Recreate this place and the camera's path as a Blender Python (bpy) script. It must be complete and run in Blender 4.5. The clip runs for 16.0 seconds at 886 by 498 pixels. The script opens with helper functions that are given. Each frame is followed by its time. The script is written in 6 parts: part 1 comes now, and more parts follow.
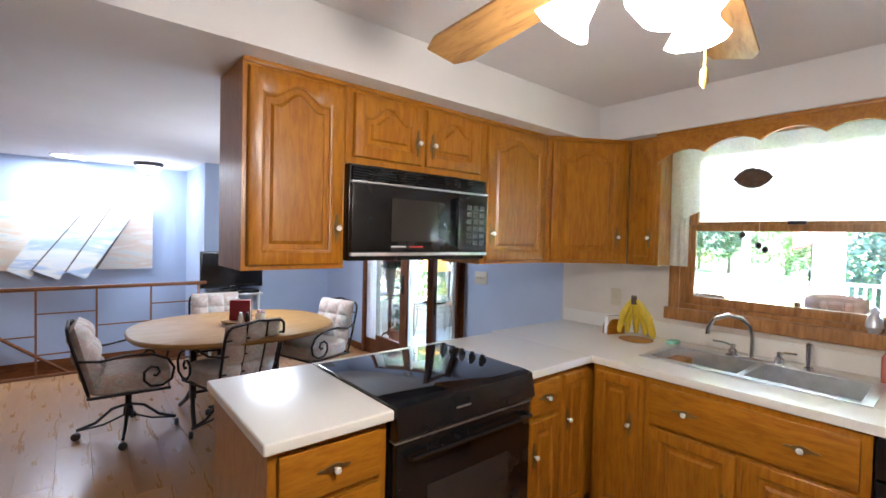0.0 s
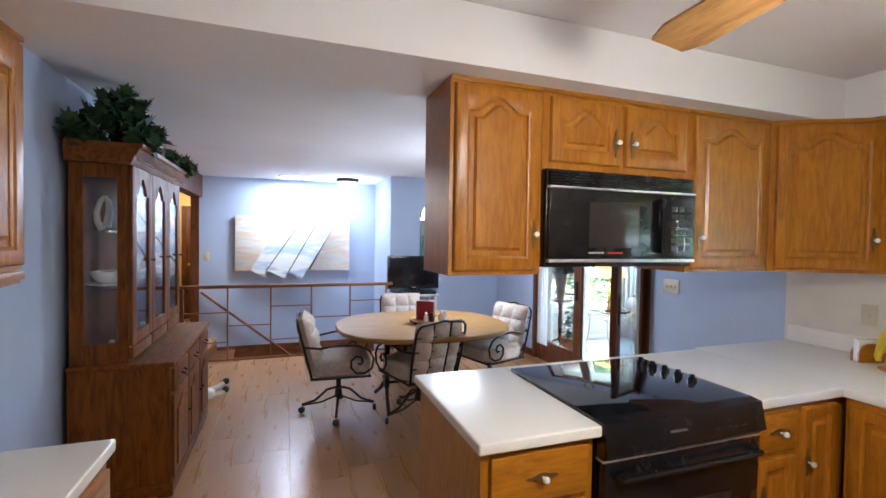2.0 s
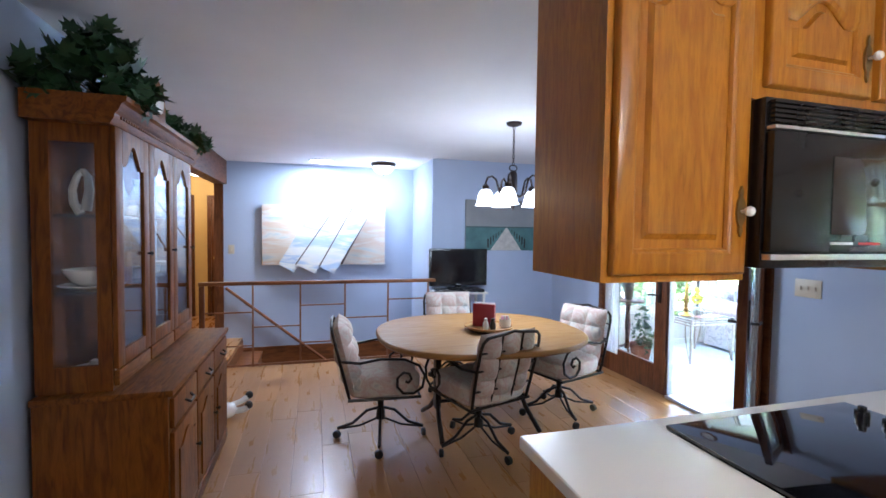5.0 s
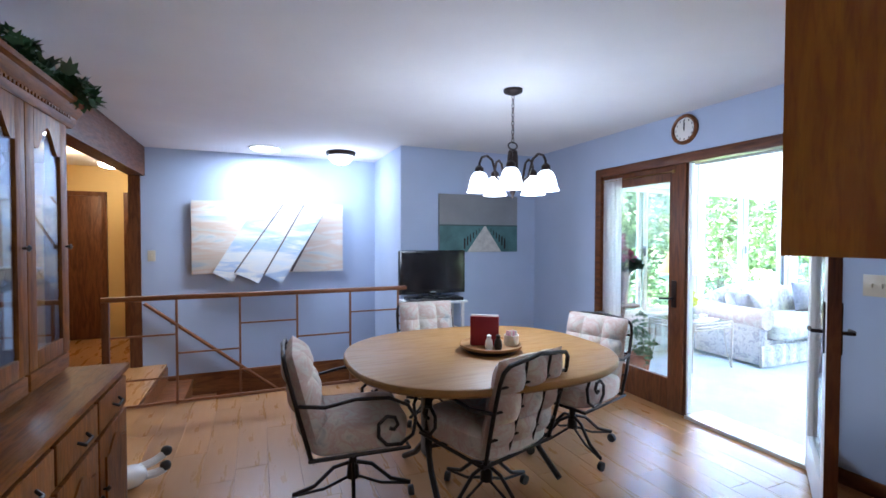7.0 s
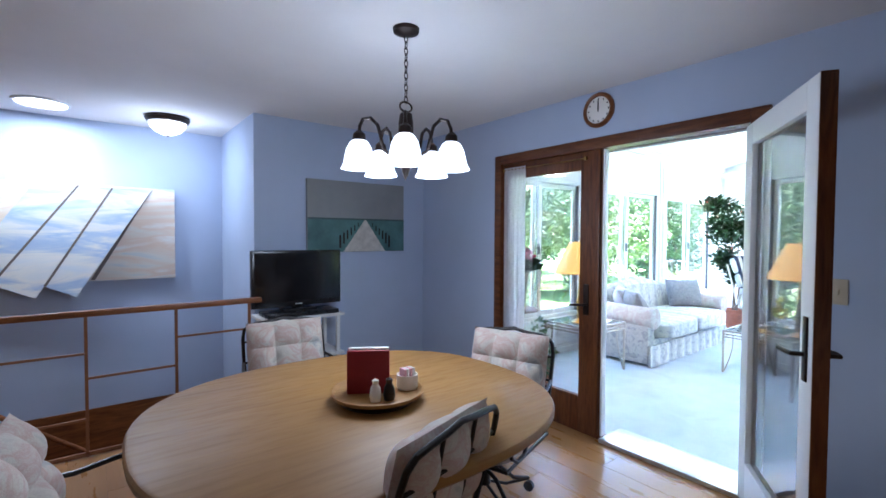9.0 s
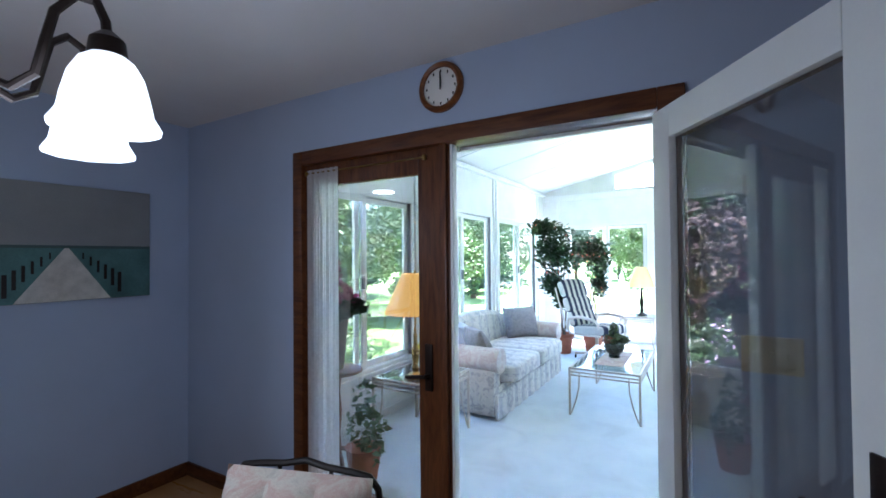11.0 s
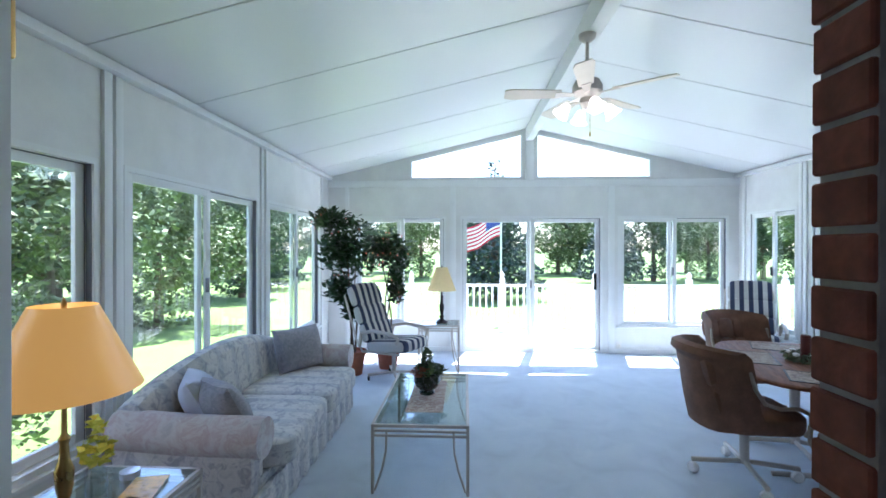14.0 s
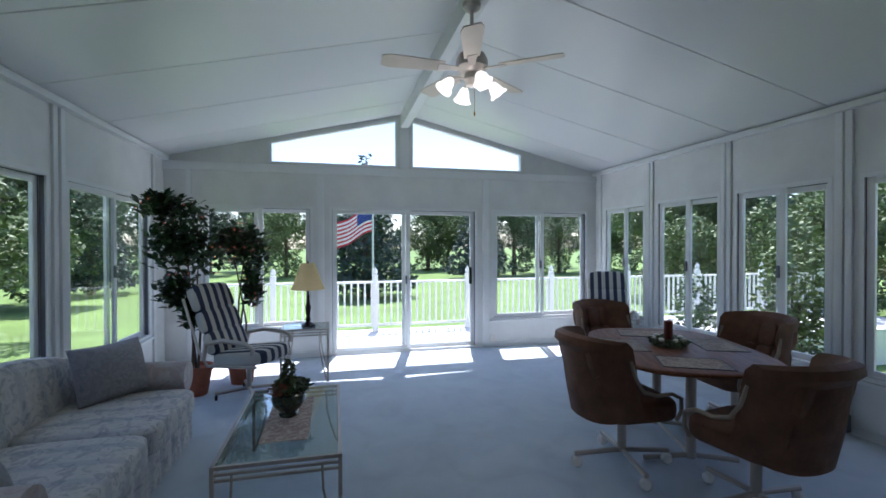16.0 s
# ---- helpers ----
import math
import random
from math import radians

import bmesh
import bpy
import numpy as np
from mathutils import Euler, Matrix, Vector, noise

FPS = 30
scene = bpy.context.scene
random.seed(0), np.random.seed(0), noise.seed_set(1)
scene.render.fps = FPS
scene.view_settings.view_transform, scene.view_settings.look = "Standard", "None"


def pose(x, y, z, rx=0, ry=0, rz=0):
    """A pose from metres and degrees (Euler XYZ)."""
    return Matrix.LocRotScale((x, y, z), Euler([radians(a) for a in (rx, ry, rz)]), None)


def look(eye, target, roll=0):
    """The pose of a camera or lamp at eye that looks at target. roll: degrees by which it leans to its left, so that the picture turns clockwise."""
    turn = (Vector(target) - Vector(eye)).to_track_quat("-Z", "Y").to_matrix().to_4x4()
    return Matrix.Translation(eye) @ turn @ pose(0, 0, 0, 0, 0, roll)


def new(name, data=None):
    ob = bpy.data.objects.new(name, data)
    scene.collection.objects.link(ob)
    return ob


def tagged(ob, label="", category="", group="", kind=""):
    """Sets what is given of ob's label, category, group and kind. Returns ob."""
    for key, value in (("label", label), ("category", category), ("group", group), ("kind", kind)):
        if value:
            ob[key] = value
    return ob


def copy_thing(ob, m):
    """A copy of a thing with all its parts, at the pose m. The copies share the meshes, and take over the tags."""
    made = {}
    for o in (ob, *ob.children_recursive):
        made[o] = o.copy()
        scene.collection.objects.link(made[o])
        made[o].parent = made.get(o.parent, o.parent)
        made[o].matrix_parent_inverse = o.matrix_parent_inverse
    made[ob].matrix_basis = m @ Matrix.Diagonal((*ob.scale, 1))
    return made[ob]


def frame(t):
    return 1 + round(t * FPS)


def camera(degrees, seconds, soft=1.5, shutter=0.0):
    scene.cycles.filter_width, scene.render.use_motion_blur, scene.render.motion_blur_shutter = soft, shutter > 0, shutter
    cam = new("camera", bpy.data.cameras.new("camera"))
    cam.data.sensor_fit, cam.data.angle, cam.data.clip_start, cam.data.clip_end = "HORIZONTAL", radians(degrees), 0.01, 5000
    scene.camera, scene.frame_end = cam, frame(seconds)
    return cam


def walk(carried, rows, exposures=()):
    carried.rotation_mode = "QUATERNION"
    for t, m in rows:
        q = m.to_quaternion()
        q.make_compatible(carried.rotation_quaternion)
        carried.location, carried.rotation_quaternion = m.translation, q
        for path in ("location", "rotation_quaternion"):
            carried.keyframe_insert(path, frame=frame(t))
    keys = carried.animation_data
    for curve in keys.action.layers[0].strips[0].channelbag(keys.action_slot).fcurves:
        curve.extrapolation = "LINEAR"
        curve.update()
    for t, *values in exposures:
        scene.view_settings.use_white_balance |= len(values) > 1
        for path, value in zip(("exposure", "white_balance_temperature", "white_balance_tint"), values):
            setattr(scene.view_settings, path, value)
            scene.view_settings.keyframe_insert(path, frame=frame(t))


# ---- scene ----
cam = camera(89.60, 16.0, soft=1.6)
# seconds, x, y, z, yaw, pitch, roll
ROWS = [
    (0.0, 0.298, -0.026, 1.543, -39.59, -1.51, -1.41),
    (0.5, 0.263, -0.002, 1.548, -33.89, -1.45, -1.30),
    (1.0, 0.227, 0.027, 1.548, -28.48, -1.51, -1.16),
    (1.5, 0.187, 0.041, 1.549, -23.64, -1.44, -1.11),
    (2.0, 0.165, 0.066, 1.548, -19.49, -1.39, -0.89),
    (2.5, 0.142, 0.085, 1.550, -16.55, -1.50, -0.72),
    (3.0, 0.135, 0.116, 1.554, -14.84, -1.77, -0.39),
    (3.5, 0.135, 0.207, 1.543, -13.62, -2.15, -0.57),
    (6.0, 0.163, 1.345, 1.461, -19.42, -2.05, -0.62),
    (6.5, 0.137, 1.532, 1.425, -21.18, -1.44, -0.29),
    (7.0, 0.159, 1.685, 1.421, -22.48, -1.37, -0.11),
    (7.5, 0.193, 1.847, 1.404, -24.36, -1.40, 0.10),
    (8.0, 0.256, 2.023, 1.406, -27.95, -1.73, -0.00),
    (8.5, 0.347, 2.250, 1.421, -33.15, -1.90, -0.14),
    (9.0, 0.543, 2.456, 1.418, -37.98, -1.69, -0.29),
    (11.5, 1.767, 3.311, 1.509, -64.09, 0.83, 0.43),
    (12.0, 2.045, 3.417, 1.519, -68.15, 0.07, -0.02),
    (12.5, 2.318, 3.527, 1.543, -72.67, -0.39, -0.20),
    (13.0, 2.551, 3.623, 1.562, -78.09, -0.11, -0.19),
    (13.5, 2.718, 3.690, 1.571, -83.08, 0.10, -0.06),
    (14.0, 2.901, 3.720, 1.579, -87.19, -0.19, -0.06),
    (14.5, 3.053, 3.759, 1.576, -91.33, -0.19, -0.01),
    (15.0, 3.179, 3.768, 1.570, -96.15, -0.61, -0.02),
    (15.5, 3.280, 3.751, 1.555, -100.25, -0.70, -0.05),
    (16.0, 3.368, 3.726, 1.527, -103.70, -0.53, 0.10),
]
EXPOSURES = [(0.0, 5.5, 5800, 12), (3.7, 5.5, 5550, 12), (6.5, 5.3, 5400, 13), (9.2, 4.5, 5450, 13), (11.5, 3.6, 5500, 12), (13.0, 3.1, 5550, 14), (14.5, 1.95, 5600, 17), (16.0, 1.12, 5750, 18)]
walk(cam, [(t, pose(x, y, z, 90 + pitch, roll, yaw)) for t, x, y, z, yaw, pitch, roll in ROWS], EXPOSURES)

# ---- light ----
SUN_ELEVATION, SUN_AZIMUTH = 66.0, -14.0   # azimuth: degrees from +x towards +y
world = bpy.data.worlds.new("sky")
scene.world = world
world.use_nodes = True
wn = world.node_tree
sky = wn.nodes.new("ShaderNodeTexSky")
sky.sky_type, sky.sun_disc = "NISHITA", False
sky.sun_elevation, sky.sun_rotation = radians(SUN_ELEVATION), radians(90 - SUN_AZIMUTH)
wn.nodes["Background"].inputs["Strength"].default_value = 0.15
wn.links.new(sky.outputs[0], wn.nodes["Background"].inputs["Color"])


def lamp(name, kind, m, energy, color=(1, 1, 1), size=0.1):
    d = bpy.data.lights.new(name, kind)
    d.energy, d.color = energy, color
    if kind == "SUN":
        d.angle = size
    elif kind == "AREA":
        d.shape, d.size = "DISK", size
    else:
        d.shadow_soft_size = size
    ob = new(name, d)
    ob.matrix_basis = m
    return ob


_e, _a = radians(SUN_ELEVATION), radians(SUN_AZIMUTH)
lamp("sun", "SUN", look((20 * math.cos(_e) * math.cos(_a), 20 * math.cos(_e) * math.sin(_a), 20 * math.sin(_e)), (0, 0, 0)), 5.0, (1, .95, .87), radians(.6))
WARM, COOL = (1.0, .80, .56), (.88, .94, 1.0)
lamp("kitchen_fan_lamp", "POINT", pose(1.065, .305, 1.83), .95, (1, .88, .71), .10)
lamp("chandelier_lamp", "POINT", pose(1.745, 4.294, 1.50), 1.3, COOL, .24)
lamp("dome_lamp", "POINT", pose(1.06, 6.94, 2.08), .42, COOL, .07)
lamp("hall_lamp", "POINT", pose(-1.85, 8.0, 2.20), .6, (1, .72, .36), .08)
lamp("skylight_lamp", "AREA", pose(.24, 7.02, 2.395), .85, (.9, .96, 1), .30)
lamp("sunroom_fan_lamp", "POINT", pose(6.32, 2.80, 2.32), 2, (1, .9, .75), .08)

# ---- materials ----
def nodes_of(name):
    m = bpy.data.materials.new(name)
    m.use_nodes = True
    nt = m.node_tree
    return m, nt, nt.nodes["Principled BSDF"]


def ramp(nt, src, stops):
    r = nt.nodes.new("ShaderNodeValToRGB")
    e = r.color_ramp.elements
    while len(e) < len(stops):
        e.new(.5)
    for i, (p, c) in enumerate(stops):
        e[i].position, e[i].color = p, (*c, 1)
    nt.links.new(src, r.inputs[0])
    return r.outputs[0]


def coords(nt, scale=(1, 1, 1), rot=(0, 0, 0)):
    tc = nt.nodes.new("ShaderNodeTexCoord")
    mp = nt.nodes.new("ShaderNodeMapping")
    mp.inputs["Scale"].default_value = scale
    mp.inputs["Rotation"].default_value = rot
    nt.links.new(tc.outputs["Object"], mp.inputs[0])
    return mp.outputs[0]


def tex_noise(nt, vec, scale, detail=4, rough=.55, dist=0.0):
    n = nt.nodes.new("ShaderNodeTexNoise")
    n.inputs["Scale"].default_value, n.inputs["Detail"].default_value = scale, detail
    n.inputs["Roughness"].default_value, n.inputs["Distortion"].default_value = rough, dist
    nt.links.new(vec, n.inputs["Vector"])
    return n.outputs["Fac"]


def mul(nt, a, b, mode="MULTIPLY", fac=1.0):
    x = nt.nodes.new("ShaderNodeMix")
    x.data_type, x.blend_type = "RGBA", mode
    x.inputs[0].default_value = fac
    nt.links.new(a, x.inputs[6])
    nt.links.new(b, x.inputs[7])
    return x.outputs[2]


def relief(nt, bsdf, height, strength, dist=.002):
    b = nt.nodes.new("ShaderNodeBump")
    b.inputs["Strength"].default_value, b.inputs["Distance"].default_value = strength, dist
    nt.links.new(height, b.inputs["Height"])
    nt.links.new(b.outputs[0], bsdf.inputs["Normal"])


def plain(name, col, rough=.5, metal=0.0, var=.12, scale=3.0, bump=.15, bscale=120, spec=.5, coat=0.0, rvar=.07):
    """A surface of one colour with broad tone changes, fine grain and slight relief."""
    m, nt, b = nodes_of(name)
    v = coords(nt)
    lo, hi = tuple(c * (1 - var) for c in col), tuple(min(1, c * (1 + var)) for c in col)
    c1 = ramp(nt, tex_noise(nt, v, scale), [(.3, lo), (.7, hi)])
    f = ramp(nt, tex_noise(nt, v, bscale, 3), [(.3, (1 - var * .5,) * 3), (.7, (1, 1, 1))])
    nt.links.new(mul(nt, c1, f), b.inputs["Base Color"])
    rr = ramp(nt, tex_noise(nt, v, scale * 2.3), [(.3, (max(0, rough - rvar),) * 3), (.7, (min(1, rough + rvar),) * 3)])
    nt.links.new(rr, b.inputs["Roughness"])
    b.inputs["Metallic"].default_value, b.inputs["Specular IOR Level"].default_value = metal, spec
    b.inputs["Coat Weight"].default_value = coat
    if bump:
        relief(nt, b, tex_noise(nt, v, bscale, 4), bump)
    return m


def wood(name, dark, light, axis="z", rough=.38, grain=1.0, vary=.0, coat=.15, fleck=.75, spec=.35):
    """Oak-like grain stretched along one axis of the object."""
    m, nt, b = nodes_of(name)
    s = {"x": (1.2, 9, 9), "y": (9, 1.2, 9), "z": (9, 9, 1.2)}[axis]
    v = coords(nt, tuple(k * grain for k in s))
    fine = tex_noise(nt, v, 9, 6, .65, .3)
    rings = tex_noise(nt, v, 1.7, 3, .5, 1.8)
    c = ramp(nt, rings, [(.28, dark), (.45, tuple((a + q) / 2 for a, q in zip(dark, light))), (.62, light), (.8, tuple((a * .35 + q * .65) for a, q in zip(dark, light)))])
    g = ramp(nt, fine, [(.32, (.62, .58, .52)), (.52, (1, 1, 1))])
    c = mul(nt, c, g, fac=fleck)
    if vary:
        oi = nt.nodes.new("ShaderNodeObjectInfo")
        t = ramp(nt, oi.outputs["Random"], [(0, (1 - vary,) * 3), (1, (1, 1, 1))])
        c = mul(nt, c, t)
    nt.links.new(c, b.inputs["Base Color"])
    nt.links.new(ramp(nt, fine, [(.3, (rough + .14,) * 3), (.6, (rough,) * 3)]), b.inputs["Roughness"])
    b.inputs["Coat Weight"].default_value, b.inputs["Coat Roughness"].default_value = coat, .25
    b.inputs["Specular IOR Level"].default_value = spec
    relief(nt, b, fine, .12, .001)
    return m


def glow(name, col, power, base=(.9, .9, .9)):
    m, nt, b = nodes_of(name)
    b.inputs["Base Color"].default_value = (*base, 1)
    b.inputs["Emission Color"].default_value = (*col, 1)
    b.inputs["Emission Strength"].default_value = power
    b.inputs["Roughness"].default_value = .3
    return m


def glassy(name, tint=(1, 1, 1), gloss=.10):
    """A thin clear pane: mostly clear, with a mirror gloss that grows at a slant."""
    m = bpy.data.materials.new(name)
    m.use_nodes = True
    nt = m.node_tree
    nt.nodes.clear()
    out, mix = nt.nodes.new("ShaderNodeOutputMaterial"), nt.nodes.new("ShaderNodeMixShader")
    tr, gl, lw = nt.nodes.new("ShaderNodeBsdfTransparent"), nt.nodes.new("ShaderNodeBsdfGlossy"), nt.nodes.new("ShaderNodeLayerWeight")
    tr.inputs[0].default_value = (*tint, 1)
    gl.inputs["Roughness"].default_value = .02
    pw, fr = nt.nodes.new("ShaderNodeMath"), nt.nodes.new("ShaderNodeMath")
    pw.operation, fr.operation = "POWER", "MULTIPLY_ADD"
    pw.inputs[1].default_value, fr.inputs[1].default_value, fr.inputs[2].default_value = 4.0, .55, gloss * .45
    nt.links.new(lw.outputs["Facing"], pw.inputs[0])
    nt.links.new(pw.outputs[0], fr.inputs[0])
    nt.links.new(fr.outputs[0], mix.inputs[0])
    nt.links.new(tr.outputs[0], mix.inputs[1])
    nt.links.new(gl.outputs[0], mix.inputs[2])
    nt.links.new(mix.outputs[0], out.inputs[0])
    return m


def fabric(name, cols, scale=9, rough=.9, bscale=350, detail=3, bump=.35):
    """Woven cloth with a soft mottled print in several colours."""
    m, nt, b = nodes_of(name)
    v = coords(nt)
    n = tex_noise(nt, v, scale, detail, .6, .8)
    k = len(cols)
    c = ramp(nt, n, [(.28 + .44 * i / max(1, k - 1), q) for i, q in enumerate(cols)])
    w = tex_noise(nt, v, bscale, 2)
    c = mul(nt, c, ramp(nt, w, [(.3, (.82, .82, .82)), (.7, (1, 1, 1))]))
    nt.links.new(c, b.inputs["Base Color"])
    b.inputs["Roughness"].default_value = rough
    b.inputs["Sheen Weight"].default_value = .2
    b.inputs["Specular IOR Level"].default_value = .2
    relief(nt, b, w, bump, .002)
    return m


def banded(m, width, tone):
    """Adds soft broad bands along x to a woven cloth."""
    nt = m.node_tree
    b = nt.nodes["Principled BSDF"]
    src = b.inputs["Base Color"].links[0].from_socket
    sp, a = nt.nodes.new("ShaderNodeSeparateXYZ"), nt.nodes.new("ShaderNodeMath")
    nt.links.new(coords(nt), sp.inputs[0])
    a.operation, a.inputs[1].default_value = "PINGPONG", width
    nt.links.new(sp.outputs[0], a.inputs[0])
    d = nt.nodes.new("ShaderNodeMath")
    d.operation, d.inputs[1].default_value = "DIVIDE", width
    nt.links.new(a.outputs[0], d.inputs[0])
    nt.links.new(mul(nt, src, ramp(nt, d.outputs[0], [(.30, (1, 1, 1)), (.40, tone), (.60, tone), (.70, (1, 1, 1))])), b.inputs["Base Color"])
    return m


def stripes(name, c1, c2, width, axis="x"):
    m, nt, b = nodes_of(name)
    v = coords(nt)
    sp = nt.nodes.new("ShaderNodeSeparateXYZ")
    nt.links.new(v, sp.inputs[0])
    a = nt.nodes.new("ShaderNodeMath")
    a.operation = "PINGPONG"
    a.inputs[1].default_value = width
    nt.links.new(sp.outputs["xyz".index(axis)], a.inputs[0])
    d = nt.nodes.new("ShaderNodeMath")
    d.operation = "DIVIDE"
    d.inputs[1].default_value = width
    nt.links.new(a.outputs[0], d.inputs[0])
    c = ramp(nt, d.outputs[0], [(.46, c1), (.54, c2)])
    w = tex_noise(nt, v, 300, 2)
    c = mul(nt, c, ramp(nt, w, [(.3, (.75, .75, .75)), (.7, (1, 1, 1))]))
    nt.links.new(c, b.inputs["Base Color"])
    b.inputs["Roughness"].default_value = .9
    relief(nt, b, w, .3)
    return m


def translucent(name, col, amount=.55, clear=0.0):
    """Thin cloth that lets light through."""
    m = bpy.data.materials.new(name)
    m.use_nodes = True
    nt = m.node_tree
    nt.nodes.clear()
    out, mix, mix2 = nt.nodes.new("ShaderNodeOutputMaterial"), nt.nodes.new("ShaderNodeMixShader"), nt.nodes.new("ShaderNodeMixShader")
    df, tl, tp = nt.nodes.new("ShaderNodeBsdfDiffuse"), nt.nodes.new("ShaderNodeBsdfTranslucent"), nt.nodes.new("ShaderNodeBsdfTransparent")
    v = coords(nt)
    c = ramp(nt, tex_noise(nt, v, 60, 3), [(.35, tuple(k * .93 for k in col)), (.6, col)])
    nt.links.new(c, df.inputs[0])
    nt.links.new(c, tl.inputs[0])
    mix.inputs[0].default_value = amount
    nt.links.new(df.outputs[0], mix.inputs[1])
    nt.links.new(tl.outputs[0], mix.inputs[2])
    if clear:
        nt.links.new(ramp(nt, tex_noise(nt, v, 90, 2), [(.42, (clear * .95,) * 3), (.55, (min(1, clear * 1.1),) * 3)]), mix2.inputs[0])
    else:
        mix2.inputs[0].default_value = 0
    nt.links.new(mix.outputs[0], mix2.inputs[1])
    nt.links.new(tp.outputs[0], mix2.inputs[2])
    nt.links.new(mix2.outputs[0], out.inputs[0])
    return m


BLUE = plain("blue_wall_paint", (.43, .505, .66), .75, var=.05, scale=1.2, bump=.12, bscale=220)
CREAM = plain("cream_wallpaper", (.72, .66, .58), .7, var=.05, scale=6, bump=.15, bscale=160)
CEIL = plain("ceiling_paint", (.74, .72, .72), .9, var=.04, scale=1.5, bump=.25, bscale=180)
YELLOW = plain("hall_paint", (.62, .42, .16), .75, var=.05, scale=1.5, bump=.1)
WHITE = plain("white_vinyl", (.78, .80, .80), .45, var=.04, scale=2, bump=.05)
PANELW = plain("white_wall_panel", (.74, .75, .74), .6, var=.05, scale=4, bump=.25, bscale=90)
ROOFW = plain("glossy_white_roof_panel", (.72, .74, .75), .31, var=.015, scale=.5, bump=0, rvar=.01)
GREYM = plain("grey_shadow_aluminium", (.16, .17, .20), .5, .3, var=.08)
OAK = wood("honey_oak_upright", (.31, .104, .004), (.43, .170, .008), "z", .30, 1.7, coat=.3, fleck=.55)
OAKX = wood("honey_oak_across", (.31, .104, .004), (.43, .170, .008), "x", .30, 1.7, coat=.3, fleck=.55)
HUTCHW = wood("walnut_stain_upright", (.085, .023, .001), (.205, .064, .004), "z", .44, 1.5, coat=.05, spec=.25, fleck=.5)
HUTCHX = wood("walnut_stain_across", (.085, .023, .001), (.205, .064, .004), "x", .44, 1.5, coat=.05, spec=.25, fleck=.5)
TRIMW = wood("brown_door_trim", (.065, .019, .006), (.15, .050, .015), "z", .4)
TRIMY = wood("brown_trim_across", (.065, .019, .006), (.15, .050, .015), "y", .4)
TRIMX = wood("brown_trim_along", (.11, .034, .010), (.24, .085, .024), "x", .4)
WINW = wood("window_oak", (.26, .11, .03), (.46, .22, .07), "z", .4)
TABLEW = wood("golden_oak_tabletop", (.27, .135, .036), (.32, .165, .044), "x", .46, .5, coat=.04, fleck=.3)
PLANK = wood("laminate_plank", (.40, .192, .064), (.445, .222, .077), "y", .26, .16, vary=.20, coat=.25, fleck=.05)
CARPET = fabric("grey_blue_carpet", [(.53, .59, .65), (.61, .68, .74), (.67, .73, .78)], 3, .95, 420, 6, .9)
LAMINATE = plain("cream_laminate", (.77, .74, .68), .30, var=.012, scale=4, bump=0, coat=.2, rvar=.008)
BLACK = plain("black_enamel", (.006, .006, .007), .24, var=.2, bump=.03, coat=.1)
BLACKG = plain("black_ceramic_glass", (.006, .006, .008), .04, var=.1, bump=0, coat=.6)
SMOKE = plain("smoked_glass", (.035, .03, .028), .10, var=.1, bump=0)
CHROME = plain("chrome", (.75, .76, .78), .12, 1, var=.05, bump=0)
STEEL = plain("brushed_steel", (.66, .66, .67), .36, .85, var=.1, scale=20, bump=.1, bscale=300)
BRASS = plain("aged_brass", (.42, .28, .10), .32, 1, var=.2, bump=.05)
DARKBRASS = plain("tarnished_brass", (.26, .175, .075), .38, .9, var=.25, bump=.05)
IVORYP = plain("ivory_plastic", (.60, .53, .40), .4, var=.05, bump=0)
PORCELAIN = plain("white_porcelain", (.82, .80, .76), .15, var=.03, bump=0, coat=.4)
IRON = plain("dark_wrought_iron", (.025, .020, .018), .42, .6, var=.25, bump=.2, bscale=80)
BRONZE = plain("oil_rubbed_bronze", (.035, .025, .022), .38, .7, var=.2, bump=.05)
RUBBER = plain("black_caster", (.02, .02, .02), .6, var=.2)
TAUPE = plain("taupe_metal", (.50, .45, .39), .40, .25, var=.08)
RAILM = plain("brown_painted_metal", (.24, .10, .045), .45, .1, var=.15)
TVB = plain("tv_black_plastic", (.010, .010, .012), .25, var=.1, bump=.02)
SCREEN = plain("tv_screen", (.006, .006, .008), .12, var=.05, bump=0)
BRICK = plain("red_brick", (.21, .070, .042), .85, var=.35, scale=14, bump=.6, bscale=60)
MORTAR = plain("mortar", (.36, .34, .32), .95, var=.15, scale=20, bump=.6)
PANE = glassy("clear_glass", (.97, .985, .98), .085)
DOORGLASS = glassy("door_glass", (.84, .86, .86), .30)
TABLEGLASS = glassy("table_glass", (.86, .93, .91), .34)
SHADE_LIT = glow("lit_frosted_glass", (1, .93, .82), .6)
SHADE_COOL = glow("lit_alabaster_glass", (.90, .95, 1.0), .12)
SHADE_WARM = glow("lit_hall_glass", (1, .88, .62), .8)
SKYTUBE = glow("skylight_diffuser", (.92, .97, 1.0), 1.2)
FLORAL = fabric("faded_floral_upholstery", [(.42, .38, .33), (.56, .51, .43), (.50, .36, .31), (.56, .52, .45), (.36, .36, .35)], 9, .9, 300, 5)
SOFA = banded(fabric("grey_floral_sofa_cloth", [(.33, .34, .36), (.58, .57, .54), (.68, .66, .62), (.40, .40, .42), (.62, .59, .54)], 14, .9, 300, 5), .19, (.80, .83, .89))
SOFAROSE = fabric("rose_floral_sofa_cloth", [(.40, .38, .37), (.60, .57, .54), (.50, .41, .39), (.62, .60, .57)], 10, .9, 300, 5)
